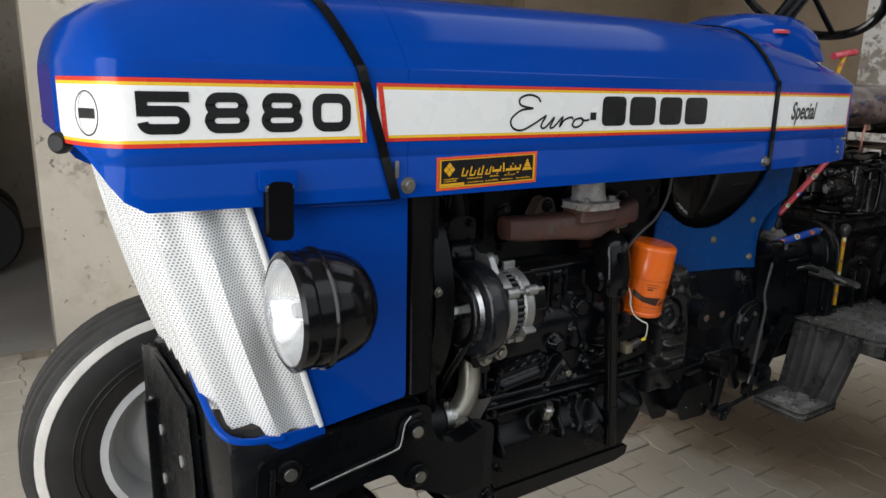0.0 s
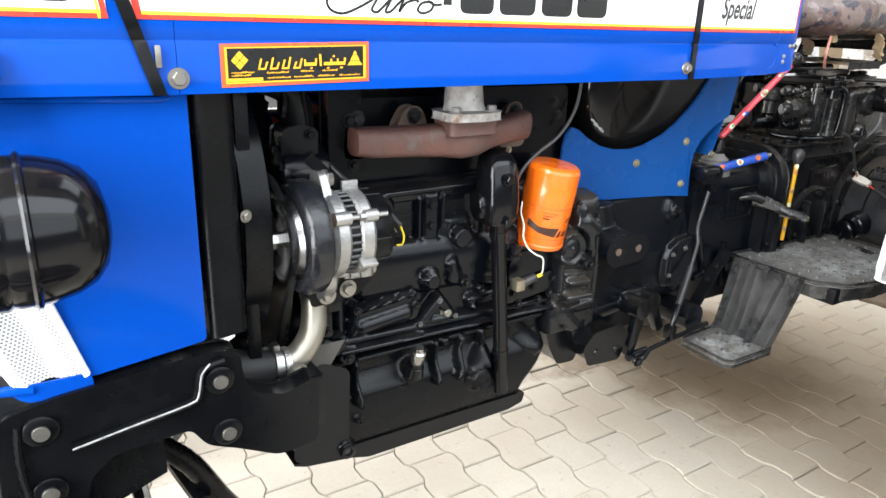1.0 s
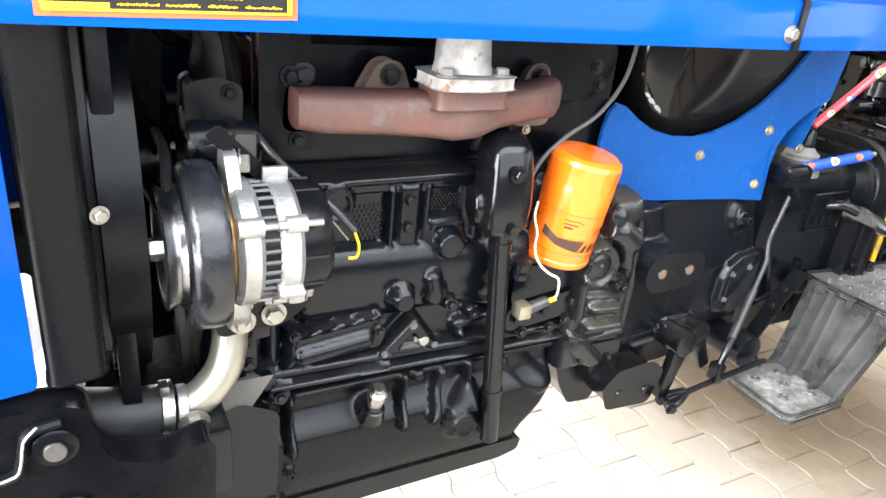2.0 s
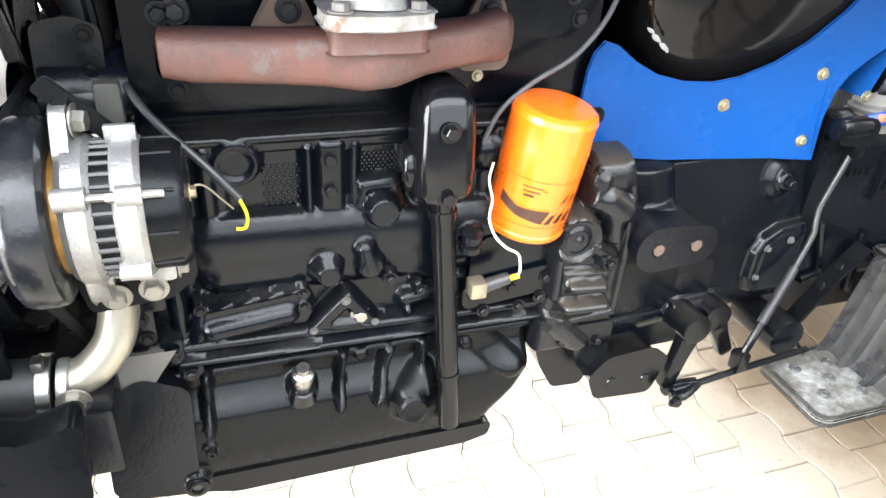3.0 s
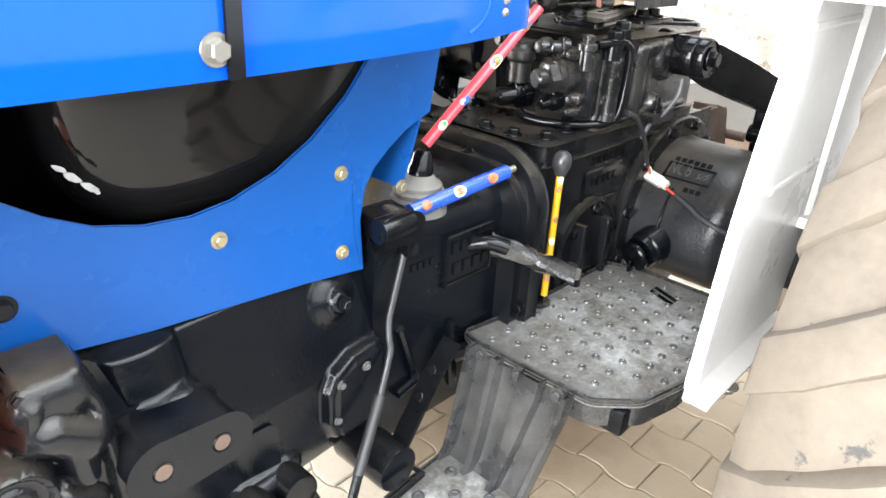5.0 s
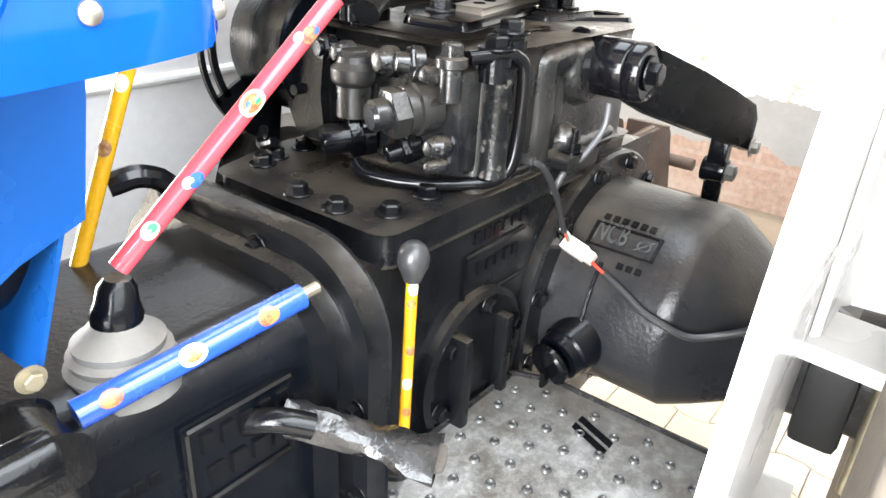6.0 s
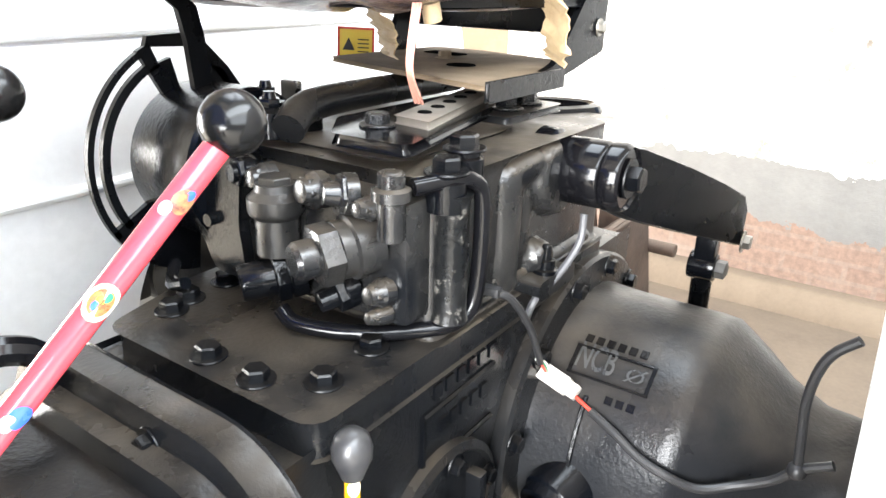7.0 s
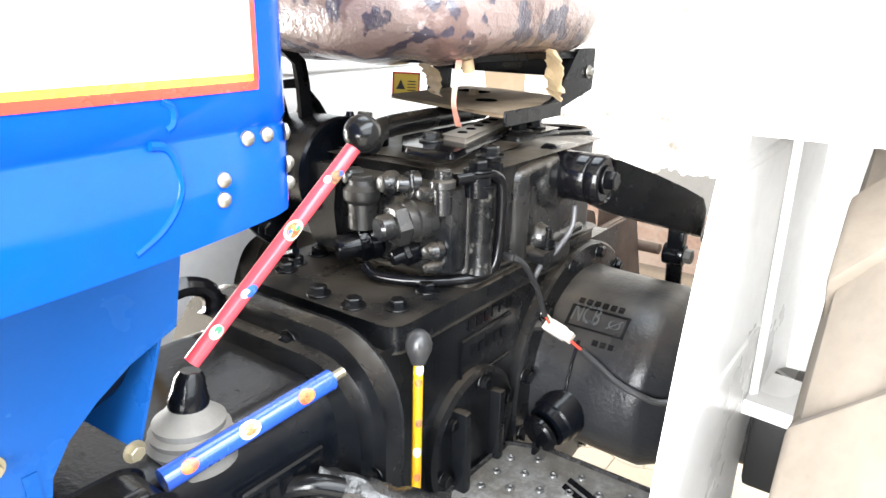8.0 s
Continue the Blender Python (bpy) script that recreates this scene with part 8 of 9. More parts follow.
for u0, u1, v0, v1 in ((0.045, 0.135, 0.58, 0.592), (0.045, 0.135, 0.778, 0.79), (0.045, 0.049, 0.58, 0.79), (0.131, 0.135, 0.58, 0.79)):
    mark(u0, u1, v0, v1)
for k in range(6):
    mark(0.050 + k * 0.0125, 0.058 + k * 0.0125, 0.485, 0.54, 0.003)
for k in range(3):
    mark(0.095 + k * 0.012, 0.103 + k * 0.012, 0.86, 0.91, 0.003)
marks_ob = part("foundry_plate", bm, CAST_GLOSS, tr, "raised foundry mark frame")
bm = bmesh.new()
lettering(bm, "NCB", 0.030, lambda u, v, l: on_trumpet(u, 0.745 - v / 0.165, 0.0045), 0.0495, 0.002, 0.50, 0, 0.0006)
part("foundry_lettering", bm, DULL_BLACK, marks_ob)
bm = bmesh.new()
ringp = [(0.117 + 0.008 * math.cos(a), 0.684 + 0.042 * math.sin(a)) for a in [math.tau * k / 18 for k in range(18)]]
flat_ribbon(bm, ringp, 0.003, lambda u, v, l: on_trumpet(u, v, 0.0045), True)
flat_ribbon(bm, [(0.107, 0.735), (0.127, 0.633)], 0.003, lambda u, v, l: on_trumpet(u, v, 0.0047))
part("foundry_ring", bm, DULL_BLACK, marks_ob)

# wiring with a white plug
loom = part("wiring_loom", tube(bmesh.new(), [(2.362, -0.186, 0.956), (2.378, -0.198, 0.946), (2.415, -0.201, 0.902), (2.440, -0.200, 0.862), (2.449, -0.200, 0.846)], 0.0038, 10), CABLE_BLACK, tractor, "thin black wiring loom with a white plug")
part("cable_tie", box(bmesh.new(), 2.360, 2.370, -0.193, -0.170, 0.951, 0.960), CABLE_BLACK, loom, bevel=0.002)
for k, m in enumerate((WIRE_RED, WIRE_GREEN, WIRE_WHITE)):
    part("wire", tube(bmesh.new(), [(2.446, -0.200 + 0.002 * k, 0.850), (2.454 + 0.002 * k, -0.202, 0.838 + 0.002 * k), (2.466, -0.200 - 0.002 * k, 0.826)], 0.0017, 6), m, loom)
bm = bmesh.new()
box(bm, -0.016, 0.012, -0.008, 0.008, -0.006, 0.006)
box(bm, 0.008, 0.022, -0.0065, 0.0065, -0.005, 0.005)
box(bm, -0.010, 0.004, -0.003, 0.003, 0.005, 0.0075)
conn = part("plug_connector", bm, PLASTIC_WHITE, loom, "white nylon plug", bevel=0.0015)
px = Vector((-0.14, -0.97, -0.20)).normalized()
pz = Vector((-0.74, 0.0, 0.67))
py = pz.cross(px).normalized()
pz = px.cross(py)
conn.matrix_basis = Matrix.Translation((2.468, -0.212, 0.820)) @ Matrix((px, py, pz)).transposed().to_4x4() @ Matrix.Scale(1.25, 4)
part("wire", tube(bmesh.new(), [(2.465, -0.230, 0.814), (2.461, -0.245, 0.809), (2.457, -0.262, 0.803)], 0.0022, 6), WIRE_RED, loom)
part("loom_tail", tube(bmesh.new(), [(2.458, -0.258, 0.804), (2.450, -0.290, 0.793), (2.444, -0.318, 0.781), (2.443, -0.345, 0.774), (2.455, -0.375, 0.764), (2.470, -0.405, 0.772), (2.475, -0.435, 0.790), (2.475, -0.455, 0.812), (2.475, -0.480, 0.828)], 0.0046, 10), CABLE_BLACK, loom)
part("loom_branch", tube(bmesh.new(), [(2.475, -0.453, 0.812), (2.475, -0.450, 0.845), (2.475, -0.447, 0.880), (2.475, -0.450, 0.912), (2.475, -0.458, 0.934), (2.475, -0.475, 0.952)], 0.0046, 10), CABLE_BLACK, loom)
bm = bmesh.new()
ball(bm, (2.475, -0.453, 0.810), 0.009, 14)
part("tape_knot", bm, CABLE_BLACK, loom)

# quadrant with its control lever
qc = Vector((2.300, 0.13, 1.045))
bm = bmesh.new()
lathe(bm, [(0.076, -0.02), (0.078, 0.0), (0.078, 0.068), (0.075, 0.072), (0.070, 0.0725), (0.068, 0.070), (0.03, 0.069)], qc - Vector((0, 0.005, 0)), (0, -1, 0), 48)
drum = part("control_drum", bm, CAST, tractor, "black control drum with a slotted quadrant")
bm = bmesh.new()
def quad_band(r0, r1, a0, a1, n=28):
    rows = [[qc + Vector((r * math.cos(a), 0.012, r * math.sin(a))) for r in (r0, r1)] for a in [radians(a0 + (a1 - a0) * k / n) for k in range(n + 1)]]
    slab(bm, rows, 0.006)
quad_band(0.117, 0.123, 118, 212)
quad_band(0.101, 0.109, 118, 212)
quad_band(0.072, 0.123, 208, 262)
quad_band(0.100, 0.124, 112, 119, 4)
quad_band(0.072, 0.104, 104, 119, 4)
part("quadrant", bm, BLACK_SATIN, drum, "slotted black quadrant")
part("quadrant_web", slab(bmesh.new(), [[qc + Vector((x, 0.012, z)) for x, z in ((-0.052, 0.112), (-0.048, 0.122))], [qc + Vector((x, 0.012, z)) for x, z in ((0.000, 0.110), (0.006, 0.124))], [qc + Vector((x, 0.012, z)) for x, z in ((0.030, 0.080), (0.042, 0.088))], [qc + Vector((x, 0.012, z)) for x, z in ((0.064, 0.030), (0.080, 0.036))]], 0.006), BLACK_SATIN, drum)
part("quadrant_web", slab(bmesh.new(), [[qc + Vector((x, 0.012, z)) for x, z in ((0.000, 0.074), (0.006, 0.096))], [qc + Vector((x, 0.012, z)) for x, z in ((0.030, 0.060), (0.036, 0.086))], [qc + Vector((x, 0.012, z)) for x, z in ((0.050, 0.030), (0.066, 0.034))]], 0.006), BLACK_SATIN, drum)
bm = bmesh.new()
rows = [(2.302, 0.120, 1.06), (2.285, 0.110, 1.122), (2.278, 0.105, 1.165), (2.268, 0.10, 1.195), (2.240, 0.09, 1.212), (2.20, 0.085, 1.222)]
slab(bm, [[Vector(p) + Vector((-0.010, 0, -0.002)), Vector(p) + Vector((0.010, 0, 0.002))] for p in rows], 0.007)
lever = part("control_lever", bm, BLACK_SATIN, drum, "bent black flat control lever")
bolt((2.212, 0.116, 0.972), (0, -1, 0), 0.010, CAST_GLOSS, drum)
part("pointer", tube(bmesh.new(), [(2.23, 0.10, 0.955), (2.21, 0.08, 0.945), (2.205, 0.05, 0.955)], 0.006, 8, 3), CAST, drum)
bm = bmesh.new()
lathe(bm, [(0.026, 0), (0.028, 0.010), (0.020, 0.014)], (2.37, 0.075, 1.085), (0, 0, 1), 22)
wing = part("wing_nut_base", bm, CAST_GLOSS, lift)
part("wing_nut", box(bmesh.new(), 2.366, 2.374, 0.060, 0.085, 1.098, 1.122), STEEL, lift, bevel=0.003)

# ---- levers ----
def wrapped_rod(a, b, r, material, parent, label, patches, name="lever"):
    a, b = Vector(a), Vector(b)
    rod = part(name, tube(bmesh.new(), [a, a.lerp(b, 0.5), b], r, 18, 1), material, parent, label)
    x, y, z = basis(b - a)
    ln = (b - a).length
    face = Vector((-0.62, -0.62, 0.35))
    front = math.atan2(face.dot(y), face.dot(x))
    for f, w, ang, m in patches:
        ang = front + ang
        bm = bmesh.new()
        pts = []
        for k in range(16):
            t = math.tau * k / 16
            u, v = ang + w / r * math.cos(t), f * ln + w * 1.3 * math.sin(t)
            pts.append(bm.verts.new(a + z * v + (x * math.cos(u) + y * math.sin(u)) * (r + 0.0006 + 0.012 * (0.008 - w) * 0.5)))
        c = bm.verts.new(a + z * f * ln + (x * math.cos(ang) + y * math.sin(ang)) * (r + 0.0009 + 0.012 * (0.008 - w)))
        for k in range(16):
            bm.faces.new((c, pts[k], pts[(k + 1) % 16]))
        part("sticker_patch", bm, m, rod)
    return rod


STICK_RED = surface("mottled_red_sticker", (0.45, 0.05, 0.03), 0.3, vary=(0.30, 0.20, 0.04), scale=130, amount=1.0)
STICK_GREEN = surface("green_sticker", (0.03, 0.30, 0.10), 0.3, amount=0.3)
STICK_BLUE = surface("blue_sticker", (0.03, 0.10, 0.50), 0.3, amount=0.3)
STICK_CREAM = surface("cream_sticker", (0.75, 0.68, 0.52), 0.35, vary=(0.15, 0.32, 0.12), scale=120, amount=0.9)
# pale tape on the lever, its glint painted into the colour
STICK_WHITE = surface("white_tape_painted_glint", (0.80, 0.74, 0.74), 0.25, vary=(0.55, 0.10, 0.12), scale=70, amount=0.9)
STICK_DARK = surface("dark_mottled_sticker", (0.10, 0.03, 0.03), 0.35, vary=(0.5, 0.3, 0.1), scale=150, amount=0.9)
ga, gb = Vector((1.922, -0.130, 0.965)), Vector((2.081, -0.178, 1.138))
gear = wrapped_rod(ga, gb, 0.0076, RED_WRAP, tractor, "gear lever wrapped in red tape with a black knob",
                   [(0.60, 0.0080, 0.35, STICK_CREAM), (0.60, 0.0058, 0.35, STICK_RED), (0.615, 0.0022, 0.5, STICK_GREEN), (0.59, 0.0022, 0.2, STICK_BLUE), (0.605, 0.0020, 0.25, YELLOW_LINE), (0.86, 0.0055, 0.6, STICK_DARK), (0.88, 0.0022, 0.75, STICK_BLUE),
                    (0.83, 0.0030, -0.1, STICK_WHITE), (0.33, 0.0050, 0.7, STICK_BLUE), (0.31, 0.0035, 0.3, STICK_WHITE), (0.14, 0.0055, 0.3, STICK_CREAM), (0.15, 0.0030, 0.3, STICK_GREEN)], "gear_lever")
bm = bmesh.new()
ball(bm, (2.0895, -0.1805, 1.1495), 0.0178, 28)
part("knob", bm, KNOB, gear, "shiny black ball knob")
bm = bmesh.new()
lathe(bm, [(0.040, -0.02), (0.039, 0.0), (0.034, 0.004), (0.036, 0.010), (0.031, 0.013), (0.032, 0.019), (0.026, 0.023), (0.020, 0.030), (0.016, 0.034)], (1.915, -0.128, 0.893), (0.0, 0, 1), 30)
part("boot", bm, GREY_BOOT, gear, "grey ribbed rubber boot")
bm = bmesh.new()
lathe(bm, [(0.017, 0), (0.018, 0.010), (0.015, 0.018), (0.013, 0.030), (0.009, 0.036)], (1.915, -0.128, 0.922), (0.15, -0.03, 1), 20)
part("lever_collar", bm, CAST_GLOSS, gear)
brake = wrapped_rod((1.862, -0.166, 0.895), (2.034, -0.184, 0.918), 0.0105, BLUE_WRAP, tractor, "hand brake lever wrapped in blue tape", [(0.45, 0.008, 0.0, STICK_CREAM), (0.45, 0.005, 0.0, STICK_RED), (0.80, 0.007, 0.1, STICK_RED), (0.12, 0.006, 0.0, STICK_RED)], "brake_lever")
part("lever_tip", tube(bmesh.new(), [(2.034, -0.184, 0.918), (2.044, -0.185, 0.9195), (2.050, -0.186, 0.9205)], 0.005, 10, 1), BRASS, brake)
yl = wrapped_rod((2.139, -0.207, 0.690), (2.1535, -0.199, 0.902), 0.0058, YELLOW_WRAP, tractor, "short lever wrapped in yellow tape with a grey knob",
                 [(0.92, 0.005, 0.2, STICK_CREAM), (0.85, 0.004, 0.0, STICK_RED), (0.62, 0.004, 0.2, STICK_DARK), (0.45, 0.005, 0.0, STICK_CREAM), (0.30, 0.004, 0.1, STICK_RED), (0.15, 0.005, 0.0, STICK_DARK)], "range_lever")
bm = bmesh.new()
lathe(bm, [(0.008, -0.012), (0.011, -0.004), (0.0145, 0.004), (0.0150, 0.012), (0.0125, 0.021), (0.007, 0.026), (0.001, 0.0275)], (2.1538, -0.1988, 0.903), (0.05, 0.03, 1), 24)
part("knob", bm, KNOB_GREY, yl, "worn grey plastic knob")
far = wrapped_rod((1.955, 0.040, 0.86), (2.053, 0.012, 1.132), 0.0072, YELLOW_WRAP, tractor, "long lever wrapped in yellow tape with a black knob", [(0.5, 0.006, 0.0, STICK_DARK), (0.7, 0.006, 0.1, STICK_CREAM)], "throttle_lever")
bm = bmesh.new()
ball(bm, (2.058, 0.010, 1.148), 0.0185, 24)
part("knob", bm, KNOB, far, "shiny black ball knob")
bm = bmesh.new()
tube(bm, [(2.06, 0.05, 0.87), (2.075, 0.055, 0.93), (2.05, 0.06, 0.95), (2.02, 0.07, 0.945)], 0.012, 10, 4)
part("pedal_horn", bm, BLACK_GLOSS, tractor, "black curved pedal arm")

# things on the cowl
bm = bmesh.new()
rings = []
for x, h, t in ((1.60, 0.085, 1.436), (1.64, 0.125, 1.462), (1.72, 0.140, 1.484), (1.82, 0.145, 1.490), (1.875, 0.145, 1.480), (1.90, 0.140, 1.466)):
    rings.append([(x, YC + h * c, 1.37 + (t - 1.37) * s) for c, s in ((-1.25, 0.0), (-1.05, 0.62), (-0.8, 0.90), (-0.4, 1.0), (0.4, 1.0), (0.8, 0.90), (1.05, 0.62), (1.25, 0.0))])
loft(bm, rings)
part("instrument_hump", bm, BLUE, tractor, "blue instrument hump", bevel=0.008, smooth=50)
pull = part("pull_knob", cyl(bmesh.new(), (1.735, -0.175, 1.40), (1.735, -0.175, 1.430), 0.005), CHROME, tractor, "red pull knob on a chrome stem")
part("knob", lathe(bmesh.new(), [(0.012, 0), (0.030, 0.002), (0.031, 0.007), (0.026, 0.011), (0.004, 0.012)], (1.735, -0.175, 1.430), (0, 0, 1), 26), RED_WRAP, pull)
hand = wrapped_rod((1.900, -0.235, 1.300), (1.925, -0.245, 1.385), 0.006, YELLOW_WRAP, tractor, "hand throttle wrapped in yellow tape with a red grip", [(0.4, 0.005, 0.0, STICK_RED), (0.75, 0.005, 0.0, STICK_RED)], "hand_throttle")
part("grip", tube(bmesh.new(), [(1.885, -0.240, 1.384), (1.925, -0.247, 1.392), (1.965, -0.25, 1.397)], 0.0085, 14, 2), RED_WRAP, hand)
column = part("steering_column", cyl(bmesh.new(), (1.86, YC, 1.40), (2.06, YC, 1.575), 0.026), BLACK_SATIN, tractor, "black steering column and wheel")
sc, sa = Vector((2.07, YC, 1.585)), Vector((0.62, 0, 0.78)).normalized()
sx, sy, sz = basis(sa)
bm = bmesh.new()
ringpts = [sc + (sx * math.cos(t) + sy * math.sin(t)) * 0.20 for t in [math.tau * k / 40 for k in range(41)]]
tube(bm, ringpts, 0.013, 10, 1)
rimw = part("steering_wheel", bm, BLACK_GLOSS, column)
for k in range(3):
    t = math.tau * k / 3 + 0.5
    part("spoke", tube(bmesh.new(), [sc, sc + (sx * math.cos(t) + sy * math.sin(t)) * 0.1, sc + (sx * math.cos(t) + sy * math.sin(t)) * 0.195], 0.008, 8, 1), BLACK_GLOSS, rimw)

# ---- seat ----
base = part("seat_base_rail", prism(bmesh.new(), rounded([(2.262, -0.090), (2.264, -0.160), (2.47, -0.112), (2.53, -0.080), (2.53, -0.045), (2.315, -0.048)], 0.006), "z", 1.096, 1.106), BLACK_GLOSS, tractor, "black seat base rail", bevel=0.004)
part("rail_channel", prism(bmesh.new(), [(2.32, -0.140), (2.53, -0.082), (2.53, -0.052), (2.325, -0.102)], "z", 1.106, 1.113), surface("dusty_slotted_rail", (0.16, 0.14, 0.115), 0.8, vary=(0.08, 0.07, 0.06), scale=18), base, bevel=0.002)
for k in range(5):
    c = Vector((2.352 + k * 0.032, -0.113 + k * 0.0085))
    part("rail_slot", lathe(bmesh.new(), [(0.007, 0), (0.006, 0.0012), (0.001, 0.0014)], (c.x, c.y, 1.113), (0, 0, 1), 12), VOID, base)
part("seat_base_rail", tube(bmesh.new(), [(2.272, -0.025, 1.098), (2.31, -0.012, 1.112), (2.42, 0.004, 1.112), (2.60, 0.02, 1.108)], 0.015, 16, 3), CAST_DUSTY, base)
bolt((2.305, -0.098, 1.106), (0, 0, 1), 0.0105, CAST_DUSTY, base)
part("seat_pad", prism(bmesh.new(), rounded([(2.455, -0.140), (2.575, -0.140), (2.575, -0.085), (2.455, -0.085)], 0.008), "z", 1.090, 1.098), CAST_DUSTY, base, bevel=0.002)
for x, y in ((2.499, -0.112), (2.547, -0.110)):
    bolt((x, y, 1.098), (0, 0, 1), 0.0125, CAST_DUSTY, base)
tray = part("seat_plate", prism(bmesh.new(), rounded([(2.395, -0.150), (2.545, -0.148), (2.66, -0.09), (2.70, 0.05), (2.70, 0.12), (2.48, 0.12)], 0.012), "z", 1.130, 1.135), DUST_PLATE, tractor, "dust-covered seat plate", bevel=0.002)
part("plate_lip", prism(bmesh.new(), [(2.395, 1.122), (2.545, 1.122), (2.545, 1.137), (2.395, 1.137)], "y", -0.154, -0.149), CAST_DUSTY, tray, bevel=0.002)
part("plate_hole", lathe(bmesh.new(), [(0.017, 0), (0.016, 0.0012), (0.002, 0.0014)], (2.520, -0.040, 1.135), (0, 0, 1), 24), VOID, tray)
part("plate_slot", prism(bmesh.new(), rounded([(2.60, 0.02), (2.63, 0.02), (2.64, 0.08), (2.61, 0.08)], 0.008), "z", 1.1352, 1.1362), VOID, tray)
bolt((2.575, 0.020, 1.135), (0, 0, 1), 0.008, DUST_PLATE, tray)
frame_l = part("seat_frame", prism(bmesh.new(), rounded([(2.43, 1.116), (2.580, 1.126), (2.688, 1.148), (2.690, 1.212), (2.63, 1.212), (2.580, 1.160), (2.56, 1.140)], 0.006), "y", -0.136, -0.128), BLACK_SATIN, tractor, "black steel seat frame", bevel=0.003)
part("frame_leg", prism(bmesh.new(), rounded([(2.60, 1.118), (2.66, 1.118), (2.67, 1.205), (2.64, 1.205)], 0.006), "y", 0.13, 0.14), BLACK_SATIN, frame_l, bevel=0.003)
part("frame_back", box(bmesh.new(), 2.672, 2.684, -0.13, 0.135, 1.165, 1.205), BLACK_SATIN, frame_l, bevel=0.003)
part("frame_bar", prism(bmesh.new(), rounded([(2.30, -0.02), (2.34, -0.118), (2.68, -0.134), (2.68, 0.19), (2.30, 0.19)], 0.03), "z", 1.199, 1.209), BLACK_SATIN, frame_l, bevel=0.004)
bolt((2.668, -0.137, 1.176), (0, -1, 0), 0.007, ZINC, frame_l)
bm = bmesh.new()
rings = []
for i in range(15):
    v = -math.pi / 2 + math.pi * (i + 0.3) / 14.6
    ring = []
    for k in range(72):
        u = math.tau * k / 72
        f = lambda t, e: math.copysign(abs(t) ** e, t)
        w = 1 + 0.010 * math.sin(5 * u + i) + 0.007 * math.sin(13 * u + 2 * i) + 0.004 * math.sin(29 * u + 5 * i)
        ring.append((2.452 + 0.276 * w * f(math.cos(v), 0.5) * f(math.cos(u), 0.55), 0.030 + 0.200 * w * f(math.cos(v), 0.5) * f(math.sin(u), 0.55), 1.259 + 0.064 * f(math.sin(v), 0.8) + 0.004 * math.sin(7 * u)))
    rings.append(ring)
loft(bm, rings)
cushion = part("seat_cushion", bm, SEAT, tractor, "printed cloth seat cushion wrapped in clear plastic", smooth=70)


def rag(name, pts, wide, material, parent, label, seed):
    random.seed(seed)
    line = smooth_path(pts, 5)
    side = (line[-1] - line[0]).cross(Vector((0.8, -0.55, 0))).normalized()
    rows = []
    for i, p in enumerate(line):
        w = wide * random.uniform(0.75, 1.15)
        rows.append([p + side * w * s + Vector((random.uniform(-1, 1), random.uniform(-1, 1), 0)) * 0.004 for s in (-1, -0.5, 0, 0.5, 1)])
    return part(name, slab(bmesh.new(), rows, 0.0015), material, parent, label, smooth=70)


rag("loose_strip", [(2.525, -0.140, 1.215), (2.530, -0.148, 1.190), (2.535, -0.146, 1.165), (2.55, -0.142, 1.145)], 0.026, TWINE, cushion, "torn tan wrapping", 1)
rag("loose_strip", [(2.415, 0.008, 1.205), (2.425, -0.004, 1.182), (2.442, 0.0, 1.165), (2.435, -0.004, 1.148)], 0.030, TWINE, cushion, "torn tan wrapping", 2)
for k in range(3):
    part("twine_strand", tube(bmesh.new(), [(2.315 + 0.004 * k, -0.128, 1.205), (2.305 + 0.003 * k, -0.130, 1.17), (2.312, -0.125 - 0.002 * k, 1.150), (2.345 + 0.005 * k, -0.108, 1.122 - 0.001 * k)], 0.0016, 6), PINK_TWINE, cushion, "pink plastic twine")
part("wood_peg", cyl(bmesh.new(), (2.350, -0.118, 1.205), (2.355, -0.118, 1.190), 0.008, n=12), TWINE, cushion)
sign = part("warning_label", box(bmesh.new(), -0.033, 0.033, -0.0008, 0.0008, -0.028, 0.028), surface("yellow_label", (0.78, 0.58, 0.06), 0.4, vary=(0.7, 0.5, 0.05), amount=0.4), tractor, "yellow warning label with a red border")
sign.matrix_basis = pose(2.560, 0.150, 1.144, 0, 2, -48) @ Matrix.Scale(0.72, 4)
bm = bmesh.new()
for a, b, c, e in ((-0.033, 0.033, 0.024, 0.028), (-0.033, 0.033, -0.028, -0.024), (-0.033, -0.029, -0.028, 0.028), (0.029, 0.033, -0.028, 0.028)):
    box(bm, a, b, -0.0016, -0.0009, c, e)
part("label_border", bm, RED_LINE, sign)
bm = bmesh.new()
bm.faces.new([bm.verts.new(p) for p in ((-0.024, -0.0014, -0.012), (-0.002, -0.0014, -0.012), (-0.013, -0.0014, 0.010))])
for k in range(4):
    box(bm, 0.003, 0.023, -0.0014, -0.0009, 0.006 - k * 0.007, 0.008 - k * 0.007)
part("label_print", bm, BLACK_INK, sign)

